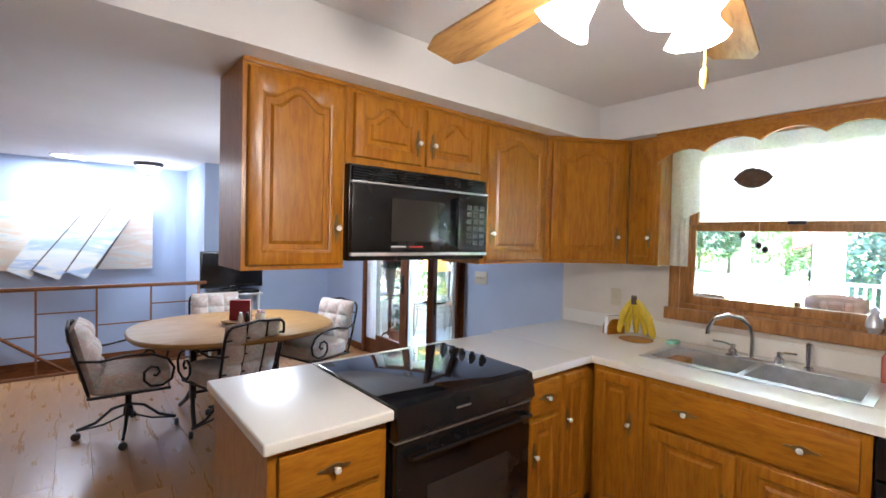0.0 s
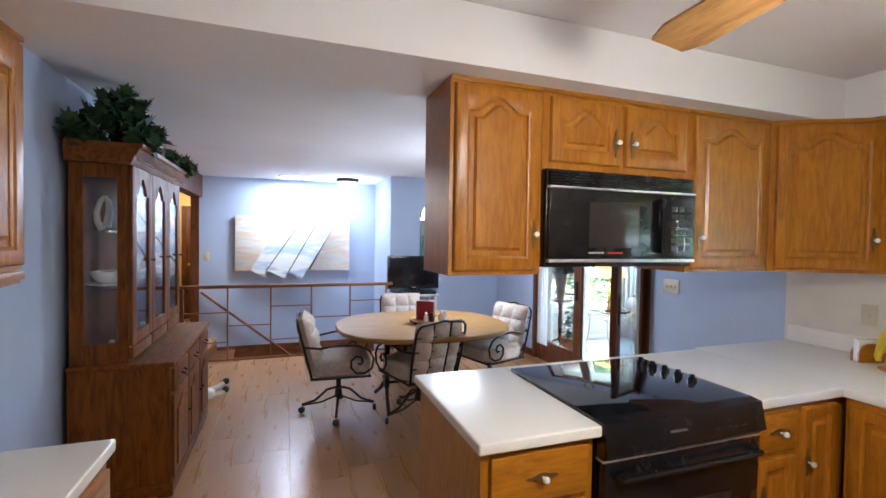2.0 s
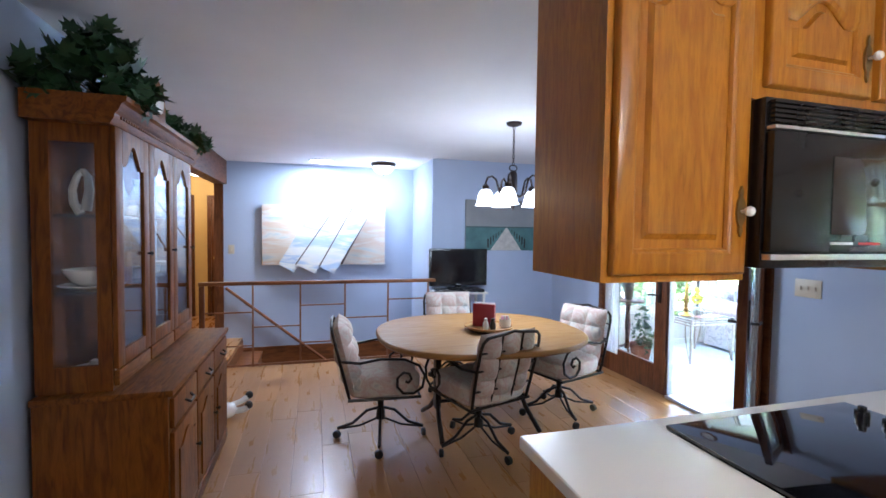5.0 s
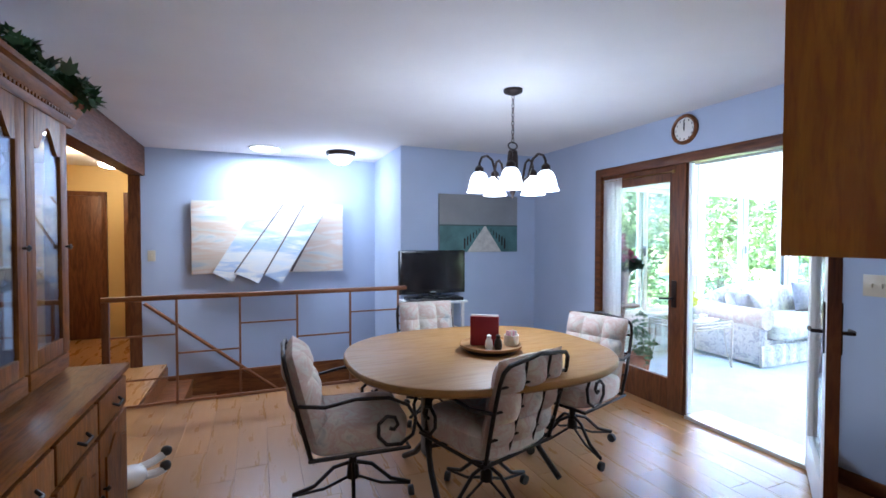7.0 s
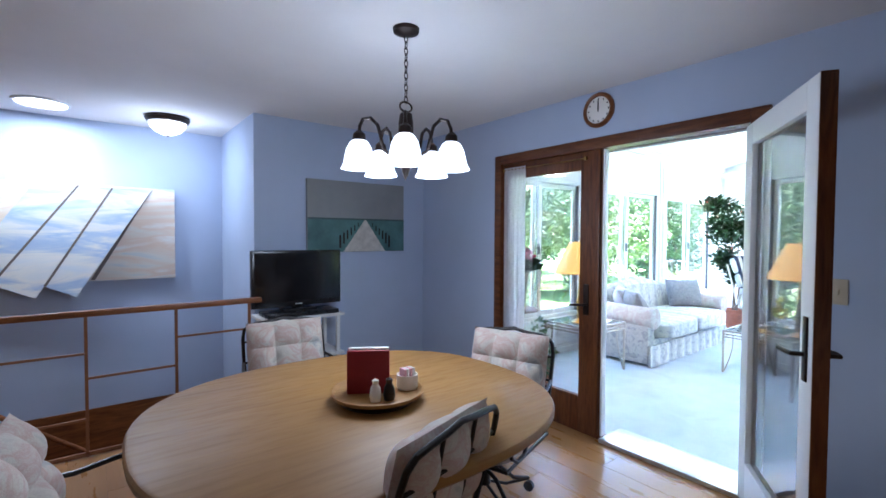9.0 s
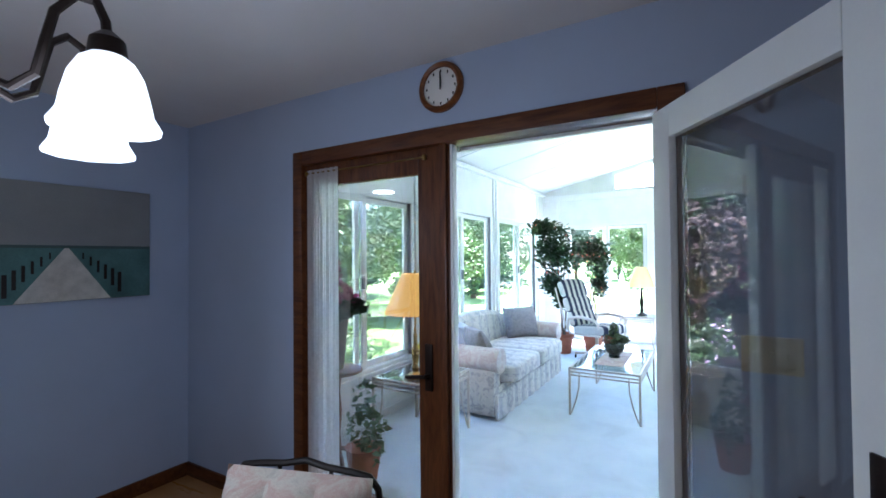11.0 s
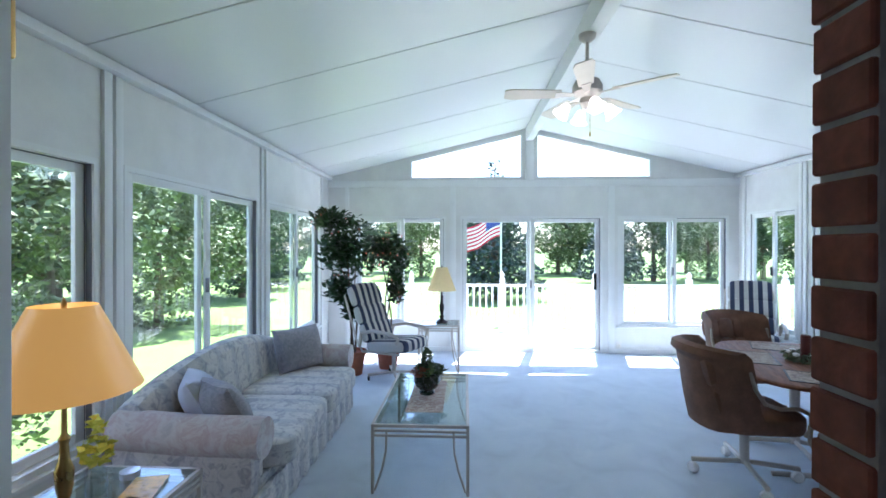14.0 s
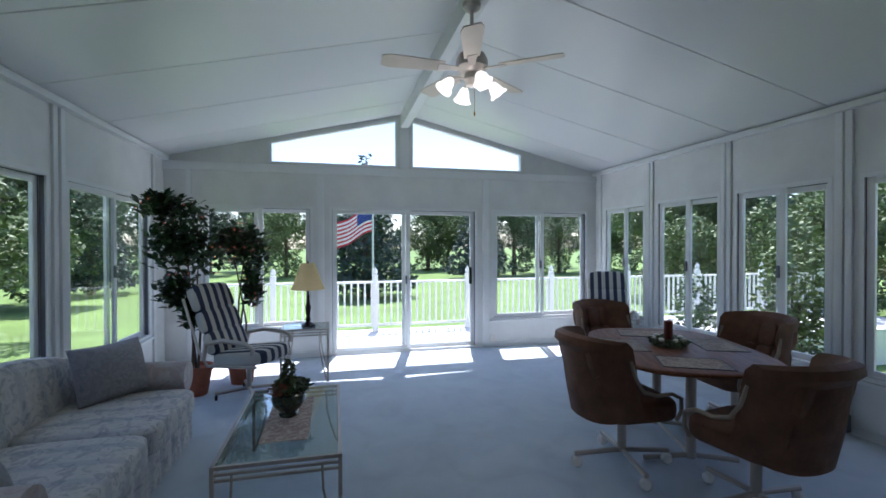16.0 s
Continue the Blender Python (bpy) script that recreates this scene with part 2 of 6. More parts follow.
PILLOW = fabric("grey_printed_pillow", [(.20, .20, .23), (.34, .33, .35), (.25, .25, .28), (.40, .38, .38)], 16, .9, 320, 4)
PILLOWB = fabric("pale_blue_pillow", [(.52, .55, .66), (.60, .62, .70)], 5, .9, 320)
LEATHER = plain("brown_suede", (.165, .080, .048), .62, var=.28, scale=9, bump=.35, bscale=60, spec=.3)
STRIPE = stripes("navy_striped_cushion", (.035, .045, .09), (.62, .60, .55), .052)
LAMPSHADE = translucent("cream_lampshade", (.80, .66, .38), .45)
LAMPSHADE_LIT = glow("lit_lampshade", (1, .50, .12), .085, (.50, .33, .11))
SHEER = translucent("white_sheer", (.90, .90, .92), .7)
LACE = translucent("ivory_lace", (.92, .89, .80), .6, .32)
LEAF = plain("dark_green_leaf", (.028, .075, .026), .45, var=.4, scale=8, bump=.1)
IVY = plain("ivy_leaf", (.022, .065, .022), .5, var=.5, scale=10, bump=.1)
TERRA = plain("terracotta", (.40, .13, .07), .8, var=.15, scale=12)
BARK = plain("bark", (.13, .09, .06), .9, var=.3, scale=20, bump=.6, bscale=40)
LAWN = plain("mown_lawn", (.15, .24, .055), .9, var=.25, scale=.8, bump=.5, bscale=30)
DECKW = plain("white_painted_deck", (.70, .70, .69), .6, var=.06, scale=5)
FOLIAGE = [plain("foliage_" + n, c, .6, var=.45, scale=2.5, bump=.2, bscale=20) for n, c in (("mid", (.075, .125, .05)), ("dark", (.045, .080, .038)), ("light", (.12, .17, .055)), ("spruce", (.035, .065, .05)), ("burgundy", (.10, .045, .045)))]


# ---- mesh tools ----
def part(name, bm, material, parent=None, label="", at=None):
    """Links a bmesh as one mesh object under a thing or a part."""
    me = bpy.data.meshes.new(name)
    bmesh.ops.recalc_face_normals(bm, faces=bm.faces)
    bm.to_mesh(me)
    bm.free()
    for p in me.polygons:
        p.use_smooth = True
    me.set_sharp_from_angle(angle=radians(32))
    me.materials.append(material)
    ob = new(name, me)
    if parent is not None:
        ob.parent = parent
    if at is not None:
        ob.matrix_basis = at
    if label:
        ob["label"] = label
    return ob


def thing(name, m, label, category, group=""):
    ob = new(name)
    ob.empty_display_size = .1
    ob.matrix_basis = m
    return tagged(ob, label, category, group)


def setting(name, bm, material, label="", category=""):
    return tagged(part(name, bm, material), label, category, kind="structure")


def nb():
    return bmesh.new()


def box(bm, x0, y0, z0, x1, y1, z1, bev=0.0, seg=2):
    r = bmesh.ops.create_cube(bm, size=1, matrix=Matrix.Translation(((x0 + x1) / 2, (y0 + y1) / 2, (z0 + z1) / 2)) @ Matrix.Diagonal((abs(x1 - x0), abs(y1 - y0), abs(z1 - z0), 1)))
    if bev:
        es = {e for v in r["verts"] for e in v.link_edges}
        bmesh.ops.bevel(bm, geom=list(es), offset=bev, segments=seg, affect="EDGES", profile=.6)
    return bm


def bx(*a, **k):
    return box(nb(), *a, **k)


def tube(bm, pts, r, n=8, closed=False, r1=None):
    """A round bar swept along points."""
    pts = [Vector(p) for p in pts]
    k = len(pts)
    rings, prev = [], None
    for i, p in enumerate(pts):
        a, b = (pts[i - 1] if i or closed else p), (pts[(i + 1) % k] if i < k - 1 or closed else p)
        d = (b - a).normalized() if (b - a).length > 1e-9 else Vector((0, 0, 1))
        if prev is None:
            u = d.orthogonal().normalized()
        else:
            u = (prev - d * prev.dot(d))
            u = u.normalized() if u.length > 1e-6 else d.orthogonal().normalized()
        prev = u
        w = d.cross(u)
        rad = r if r1 is None else r + (r1 - r) * i / max(1, k - 1)
        rings.append([bm.verts.new(p + (u * math.cos(2 * math.pi * j / n) + w * math.sin(2 * math.pi * j / n)) * rad) for j in range(n)])
    for i in range(k if closed else k - 1):
        A, B = rings[i], rings[(i + 1) % k]
        for j in range(n):
            bm.faces.new((A[j], A[(j + 1) % n], B[(j + 1) % n], B[j]))
    if not closed:
        bm.faces.new(rings[0][::-1])
        bm.faces.new(rings[-1])
    return bm


def lathe(bm, prof, c=(0, 0, 0), n=20, wave=0.0, waves=6):
    """A turned body: prof lists (radius, height). wave ruffles the last ring."""
    rings = []
    for i, (r, z) in enumerate(prof):
        ring = []
        for j in range(n):
            a = 2 * math.pi * j / n
            q = wave * math.cos(a * waves) * (i / (len(prof) - 1)) ** 3 if wave else 0
            ring.append(bm.verts.new((c[0] + (r + q) * math.cos(a), c[1] + (r + q) * math.sin(a), c[2] + z + q * .6)))
        rings.append(ring)
    for A, B in zip(rings, rings[1:]):
        for j in range(n):
            bm.faces.new((A[j], A[(j + 1) % n], B[(j + 1) % n], B[j]))
    if prof[0][0] > 1e-4:
        bm.faces.new(rings[0][::-1])
    if prof[-1][0] > 1e-4:
        bm.faces.new(rings[-1])
    return bm


def prism(bm, poly, plane, a0, a1):
    """A flat outline given thickness along the axis that is not in its plane."""
    def P(u, v, a):
        return {"xy": (u, v, a), "xz": (u, a, v), "yz": (a, u, v)}[plane]
    A = [bm.verts.new(P(u, v, a0)) for u, v in poly]
    B = [bm.verts.new(P(u, v, a1)) for u, v in poly]
    bm.faces.new(A)
    bm.faces.new(B[::-1])
    k = len(poly)
    for i in range(k):
        bm.faces.new((A[i], B[i], B[(i + 1) % k], A[(i + 1) % k]))
    return bm


def puff(bm, c, h, e=.45, e2=None, n=14, m=None, lumps=0.0, seed=0):
    """A cushion: a rounded box with half sizes h; e below 1 squares it."""
    e2 = e if e2 is None else e2
    def f(w, k):
        return math.copysign(abs(w) ** k, w)
    rows = []
    for i in range(n + 1):
        p = -math.pi / 2 + math.pi * i / n
        row = []
        for j in range(2 * n):
            q = 2 * math.pi * j / (2 * n)
            v = Vector((h[0] * f(math.cos(p), e) * f(math.cos(q), e2), h[1] * f(math.cos(p), e) * f(math.sin(q), e2), h[2] * f(math.sin(p), e)))
            if lumps:
                v *= 1 + lumps * noise.noise(v * 7 + Vector((seed, seed * 2.3, 0)))
            if m is not None:
                v = m @ v
            row.append(bm.verts.new(v + Vector(c)))
        rows.append(row)
    for A, B in zip(rows, rows[1:]):
        for j in range(2 * n):
            bm.faces.new((A[j], A[(j + 1) % (2 * n)], B[(j + 1) % (2 * n)], B[j]))
    bmesh.ops.remove_doubles(bm, verts=bm.verts, dist=1e-5)
    return bm


def rz(a):
    return Matrix.Rotation(radians(a), 4, "Z")


def holed_wall(bm, axis, a0, a1, u0, u1, z0, z1, holes):
    """A wall slab between a0 and a1 on its axis, from u0 to u1, with openings (u0, u1, z0, z1)."""
    us = sorted({u0, u1, *(h[0] for h in holes), *(h[1] for h in holes)})
    for s, t in zip(us, us[1:]):
        cuts = sorted((h[2], h[3]) for h in holes if h[0] <= s + 1e-6 and h[1] >= t - 1e-6)
        z = z0
        for lo, hi in cuts + [(z1, z1)]:
            if lo > z + 1e-6:
                if axis == "x":
                    box(bm, a0, s, z, a1, t, lo)
                else:
                    box(bm, s, a0, z, t, a1, lo)
            z = hi
    return bm

# ---- plan ----
XW, XB, XE = 3.287, 3.52, 9.687          # door wall inside, brick outside, far end of the sunroom
YL, YR, ZE, ZR, YC = 5.82, -.316, 2.66, 3.385, 2.752   # sunroom sides, eaves, ridge
WL, ZC, YA, YP, XJ = -1.0, 2.418, 7.482, 6.313, 1.58   # west wall, ceiling, stair wall, picture wall, jog
SLOPE = (ZR - ZE) / (YL - YC)

# ---- house shell ----
floor_bm = nb()
for a in ((-1.0, -2.3, 3.42, 6.08), (1.56, 6.08, 3.42, 6.43), (-3.2, 4.7, -1.0, 9.4), (-1.0, 6.08, -.80, YA), (-1.0, 7.6, -.9, 9.4)):
    box(floor_bm, a[0], a[1], -.20, a[2], a[3], -.012)
floor = setting("floor", floor_bm, TRIMY, "warm brown laminate plank floor", "floor")
setting("carpet", bx(XB - .10, YR, -.10, XE, YL, 0.0), CARPET, "grey-blue cut pile wall-to-wall carpet", "carpet")

ceil_bm = nb()
box(ceil_bm, -1.12, -2.42, ZC, 3.42, 7.6, ZC + .12)
box(ceil_bm, -3.2, 4.58, ZC, -1.12, 9.45, ZC + .12)
box(ceil_bm, -1.12, 7.6, ZC, -.85, 9.45, ZC + .12)
setting("ceiling", ceil_bm, CEIL, "matt off-white textured ceiling", "ceiling")
for x0, y0, x1, y1 in ((WL, 1.60, XW, 2.03), (2.955, -2.3, XW, 1.60), (WL, -2.3, -.665, 1.60)):
    setting("soffit", bx(x0, y0, 2.19, x1, y1, ZC - .003), CEIL, "off-white boxed soffit above the kitchen cabinets", "soffit")

KWIN = (-.02, 1.20, 1.13, 2.16)     # kitchen window opening y0 y1 z0 z1
w = holed_wall(nb(), "x", XW, 3.42, -2.3, 2.08, 0, ZC, [KWIN])
setting("wall_east_kitchen", w, CREAM, "cream papered kitchen wall with a window", "wall")
w = holed_wall(nb(), "x", XW, 3.42, 2.08, YP, 0, ZC, [(3.25, 5.16, 0, 2.03)])
setting("wall_east_dining", w, BLUE, "periwinkle blue painted wall with a double door", "wall")
w = holed_wall(nb(), "x", 3.424, 3.508, -2.3, 7.6, -.8, 3.3, [KWIN, (3.256, 5.16, -.01, 2.03)])
brick_wall = setting("wall_brick_outside", w, MORTAR, "red brick outside wall with pale mortar", "wall")
setting("wall_picture", bx(XJ, YP, 0, 3.42, YP + .12, ZC), BLUE, "periwinkle blue painted wall", "wall")
setting("wall_stair_side", bx(XJ, YP + .12, -1.6, XJ + .12, YA + .12, ZC), BLUE, "pale blue painted stairwell wall", "wall")
setting("wall_stair_back", bx(-1.06, YA, -.14, XJ, YA + .12, ZC), BLUE, "pale blue painted stairwell wall", "wall")
setting("stair_panelling", bx(-1.06, YA - .012, -1.6, XJ, YA + .12, -.14), TRIMX, "brown stained panelling below the stair wall", "panelling")
setting("wall_west", bx(WL - .12, -2.3, 0, WL, 4.72, ZC), BLUE, "periwinkle blue painted wall", "wall")
setting("hall_header", bx(WL - .14, 4.72, 2.10, WL + .012, YA - .002, ZC - .002), TRIMY, "dark brown wooden header over the hall opening", "beam")
setting("hall_post", bx(WL - .14, YA - .03, 0, WL - .03, YA + .124, 2.10), TRIMW, "dark brown wooden door lining", "trim")
setting("wall_south", bx(WL - .12, -2.42, 0, 3.42, -2.3, ZC), CREAM, "cream kitchen wall", "wall")
setting("wall_hall_west", bx(-3.2, 4.7, 0, -3.08, 9.4, ZC), YELLOW, "warm yellow hall wall", "wall")
setting("wall_hall_south", bx(-3.2, 4.58, 0, -1.12, 4.7, ZC), YELLOW, "warm yellow hall wall", "wall")
setting("wall_hall_east", bx(-1.03, YA + .124, 0, -.9, 9.4, ZC), YELLOW, "warm yellow hall wall", "wall")
setting("wall_hall_north", bx(-3.2, 9.3, 0, -.9, 9.42, ZC), YELLOW, "warm yellow hall wall", "wall")
setting("stair_back_close", bx(-1.0, 6.06, -1.6, XJ, 6.08, -.20), TRIMX, "brown side of the stairwell", "panelling")
setting("stair_floor", bx(-1.06, 6.082, -1.7, XJ - .002, YA - .014, -.835), TRIMX, "brown landing below the stairs", "floor")

# hall doors
for i, (a, b) in enumerate(((-2.50, -1.80), (-1.60, -.95))):
    d = tagged(thing("hall_door", pose(a, 9.3, 0), "dark brown flush wooden hall door, closed", "door", "hall doors"), kind="structure")
    part("leaf", bx(.06, -.03, .01, b - a - .06, .0, 2.0, .004), TRIMW, d)
    part("door_frame", box(box(bx(0, -.045, 0, .06, -.001, 2.06), b - a - .06, -.045, 0, b - a, -.001, 2.06), .06, -.045, 2.0, b - a - .06, -.001, 2.06), TRIMW, d)
    part("door_knob", lathe(nb(), [(.005, 0), (.028, .01), (.028, .03), (.002, .04)], n=12), BRASS, d, "brass door knob", pose(.12, -.03, 1.0, 90))

# stairs going down
stairs = tagged(thing("staircase", pose(-.80, 6.08, 0), "brown stained wooden stairs going down", "stairs"), kind="structure")
for i in range(4):
    part("tread", bx(i * .235, 0, -.19 * (i + 1) - .03, i * .235 + .26, 1.38, -.19 * (i + 1), .006), TRIMX, stairs)
    part("riser", bx(i * .235 - .006, 0.004, -.19 * (i + 1), i * .235 + .012, 1.376, -.19 * i - .03), TRIMX, stairs)

# sunroom shell
LBAYS = [(3.78, 5.36), (5.55, 7.35), (7.56, 9.24)]
RBAYS = [(8.53, 9.45), (7.33, 8.31), (6.22, 7.16), (4.98, 6.02), (3.75, 4.80)]
EBAYS = [(4.01, 5.40), (-.17, 1.437)]
setting("wall_sunroom_left", holed_wall(nb(), "y", YL, YL + .1, XB, XE + .1, -.6, ZE + .03, [(a, b, .455, 2.085) for a, b in LBAYS]), PANELW, "white textured sunroom wall panels", "wall")
setting("wall_sunroom_right", holed_wall(nb(), "y", YR - .1, YR, XB, XE + .1, -.6, ZE + .03, [(a, b, .455, 2.085) for a, b in RBAYS]), PANELW, "white textured sunroom wall panels", "wall")
w = holed_wall(nb(), "x", XE, XE + .1, YR, YL, -.6, 2.615, [(a, b, .40, 2.055) for a, b in EBAYS] + [(1.66, 3.79, .0, 2.055)])
for s in (1, -1):
    def gy(y):
        return YC + s * (y - YC)
    prism(w, [(gy(4.56), 2.616), (gy(YL), 2.616), (gy(YL), ZE + .02), (gy(4.56), ZR - SLOPE * (4.56 - YC) + .02)], "yz", XE, XE + .1)
    prism(w, [(gy(2.85), ZR - SLOPE * .098 - .05), (gy(4.56), ZR - SLOPE * (4.56 - YC) - .05), (gy(4.56), ZR - SLOPE * (4.56 - YC) + .02), (gy(2.85), ZR - SLOPE * .098 + .02)], "yz", XE, XE + .1)
box(w, XE, 2.654, 2.616, XE + .1, 2.85, ZR)
setting("wall_sunroom_end", w, PANELW, "white sunroom gable wall", "wall")
roof = nb()
xs = [3.40, 4.25, 5.22, 6.22, 7.14, 8.13, 9.05, 9.9]
for s in (1, -1):
    ang = -s * math.degrees(math.atan(SLOPE))
    for a, b in zip(xs, xs[1:]):
        L = (YL - YC + .30) / math.cos(math.radians(ang))
        r = bmesh.ops.create_cube(roof, size=1, matrix=pose(0, YC, ZR, ang) @ Matrix.Translation(((a + b) / 2, s * L / 2, .05)) @ Matrix.Diagonal((b - a - .007, L, .1, 1)))
        bmesh.ops.bevel(roof, geom=list({e for v in r["verts"] for e in v.link_edges}), offset=.004, segments=1, affect="EDGES")
    bmesh.ops.create_cube(roof, size=1, matrix=pose(0, YC, ZR, ang) @ Matrix.Translation((6.65, s * L / 2, .07)) @ Matrix.Diagonal((6.5, L, .06, 1)))
setting("ceiling_sunroom", roof, ROOFW, "glossy white vaulted panel ceiling with seams", "ceiling")
setting("ridge_beam", bx(3.45, YC - .055, ZR - .20, XE, YC + .055, ZR - .01, .006), WHITE, "white ridge beam under the vaulted ceiling", "beam")
tr = nb()
for y0, y1 in ((YL - .07, YL + .01), (YR - .01, YR + .07)):
    box(tr, XB, y0, ZE - .055, XE, y1, ZE + .0, .006)
box(tr, XE - .03, YR, 2.50, XE + .01, YL, 2.60, .006)
for x0, x1 in ((5.38, 5.44), (5.465, 5.525), (7.375, 7.43), (7.475, 7.53), (9.30, 9.37)):
    box(tr, x0, YL - .022, 0, x1, YL + .01, ZE - .055, .005)
for x0, x1 in ((9.52, 9.58), (8.36, 8.41), (8.43, 8.48), (7.19, 7.24), (7.26, 7.31), (6.06, 6.11), (6.13, 6.19), (4.86, 4.92)):
    box(tr, x0, YR - .01, 0, x1, YR + .022, ZE - .055, .005)
for y0, y1 in ((3.86, 3.95), (1.49, 1.58), (5.50, 5.56)):
    box(tr, XE - .022, y0, 0, XE + .01, y1, 2.50, .005)
box(tr, XE - .03, 2.69, 2.6, XE + .01, 2.81, ZR - .2, .006)
setting("sunroom_trim", tr, WHITE, "white aluminium cover strips and eaves trim", "trim")
bb = nb()
box(bb, XB, YL - .012, 0, XE, YL + .002, .07)
box(bb, XB, YR - .002, 0, XE, YR + .012, .07)
for y0, y1 in ((YR + .012, 1.64), (3.81, YL - .012)):
    box(bb, XE - .012, y0, 0, XE + .002, y1, .07)
setting("baseboard_sunroom", bb, WHITE, "white low baseboard", "baseboard")
bb = nb()
box(bb, XW - .014, 2.08, 0, XW + .002, 3.23, .09, .004)
box(bb, XW - .014, 5.24, 0, XW + .002, YP, .09, .004)
box(bb, XJ, YP - .014, 0, XW - .014, YP + .002, .09, .004)
box(bb, WL - .002, 1.7, 0, WL + .014, 4.72, .09, .004)
setting("baseboard", bb, TRIMY, "brown stained wooden baseboard", "baseboard")


def sliding_window(name, m, wid, hei, label, flip=False, door=False):
    """Two overlapping framed sashes in a white frame; local x across, z up, y through the wall."""
    t = tagged(thing(name, m, label, "sliding door" if door else "window"), kind="structure")
    f = .035
    fr = nb()
    box(fr, 0, 0, 0, f, .09, hei)
    box(fr, wid - f, 0, 0, wid, .09, hei)
    box(fr, f, 0, hei - f, wid - f, .09, hei)
    box(fr, f, 0, 0, wid - f, .09, f)
    part("window_frame", fr, WHITE, t)
    if not door:
        part("window_sill", bx(-.03, -.025, -.03, wid + .03, .02, -.002, .005), WHITE, t)
    half = wid / 2 + .02
    for k, (x0, y0) in enumerate(((f + .004, .018), (wid - f - .004 - half, .056))):
        if flip:
            y0 = .074 - y0
        s = nb()
        g = .056 if not door else .06
        box(s, x0, y0, f, x0 + g, y0 + .028, hei - f, .004)
        box(s, x0 + half - g, y0, f, x0 + half, y0 + .028, hei - f, .004)
        box(s, x0 + g, y0, hei - f - g, x0 + half - g, y0 + .028, hei - f, .004)
        box(s, x0 + g, y0, f, x0 + half - g, y0 + .028, f + g, .004)
        sash = part("sash", s, WHITE, t)
        p = part("pane", bx(x0 + g - .004, y0 + .011, f + g - .004, x0 + half - g + .004, y0 + .016, hei - f - g + .004), PANE, sash)
        p.visible_shadow = False
    part("latch", bx(wid / 2 - .012, -.005, hei * .5 - .06, wid / 2 + .012, .02, hei * .5 + .06, .004), GREYM, t)
    for x in (f + .0005, wid - f - .0045):
        part("track", bx(x, .014, f, x + .004, .047, hei - f), GREYM, t, "grey sliding track")
        part("track", bx(x, .054, f, x + .004, .084, hei - f), GREYM, t, "grey sliding track")
    part("track", bx(f + .005, .046, hei - f - .006, wid - f - .005, .0535, hei - f), GREYM, t, "grey sliding track")
    return t


n = 0
for a, b in LBAYS:
    n += 1
    sliding_window("window_%d" % n, pose(a, YL - .005, .455), b - a, 1.63, "white framed sliding sunroom window, closed")
for a, b in RBAYS:
    n += 1
    sliding_window("window_%d" % n, pose(b, YR + .005, .455, 0, 0, 180), b - a, 1.63, "white framed sliding sunroom window, closed")
for a, b in EBAYS:
    n += 1
    sliding_window("window_%d" % n, pose(XE - .005, b, .40, 0, 0, -90), b - a, 1.655, "white framed sliding sunroom window, closed")
sd = sliding_window("door_2", pose(XE - .005, 3.79, 0, 0, 0, -90), 2.13, 2.055, "white framed sliding glass patio door, closed", door=True)
part("handle", bx(2.0, -.04, .95, 2.03, .02, 1.2, .008), BLACK, sd, "dark pull handle")
for s in (1, -1):
    n += 1
    g = tagged(thing("window_%d" % n, pose(XE, YC, 0), "trapezoid fixed gable window above the patio door", "window"), kind="structure")
    o = [(s * .098, 2.62), (s * 1.808, 2.62), (s * 1.808, ZR - SLOPE * 1.808 - .05), (s * .098, ZR - SLOPE * .098 - .05)]
    c = (sum(p[0] for p in o) / 4, sum(p[1] for p in o) / 4)
    i = [(s * .125, 2.645), (s * 1.78, 2.645), (s * 1.78, ZR - SLOPE * 1.78 - .078), (s * .125, ZR - SLOPE * .125 - .078)]
    fr = nb()
    for k in range(4):
        q = (k + 1) % 4
        prism(fr, [o[k], o[q], i[q], i[k]], "yz", -.008, .08)
    part("window_frame", fr, WHITE, g)
    part("pane", prism(nb(), i, "yz", .03, .035), PANE, g).visible_shadow = False

# ---- double door to the sunroom ----
casing = nb()
box(casing, XW - .022, 5.15, 0, XW + .13, 5.224, 2.098, .006)
box(casing, XW - .022, 3.235, 0, XW + .006, 3.325, 2.098, .006)
box(casing, XW - .022, 3.325, 2.02, XW + .13, 5.15, 2.098, .006)
setting("door_casing", casing, TRIMY, "dark brown wooden door casing", "trim")
fx = tagged(thing("door_1", pose(XW, 4.20, 0), "fixed brown glazed door panel beside the open leaf", "door"), kind="structure")
s = nb()
box(s, .01, 0, .0, .054, .18, 2.02, .005)
box(s, .01, .84, .0, .054, .95, 2.02, .005)
box(s, .012, .18, 1.895, .052, .84, 2.02, .005)
box(s, .012, .18, .0, .052, .84, .26, .005)
leaf = part("leaf", s, TRIMW, fx)
part("pane", bx(.030, .175, .255, .035, .845, 1.90), DOORGLASS, fx).visible_shadow = False
part("astragal", bx(-.012, .012, 0.03, .009, .045, 2.02, .004), TRIMW, fx)
part("weatherstrip", bx(.004, -.016, 0.03, .05, -.002, 2.015, .003), WHITE, fx, "white door edge strip")
hd = nb()
box(hd, -.004, .10, .86, .0095, .14, 1.08, .004)
tube(hd, [(.005, .12, .935), (-.045, .12, .935), (-.05, .15, .935), (-.045, .22, .925)], .009)
part("lever_handle", hd, BRONZE, fx, "dark bronze lever handle")
for z in (.25, 1.0, 1.78):
    part("hinge", bx(.0545, .0, z, .07, .02, z + .1, .003), BRASS, fx, "brass hinge")
jm = nb()
box(jm, 3.40, 3.325, 2.008, 3.42, 4.199, 2.019)
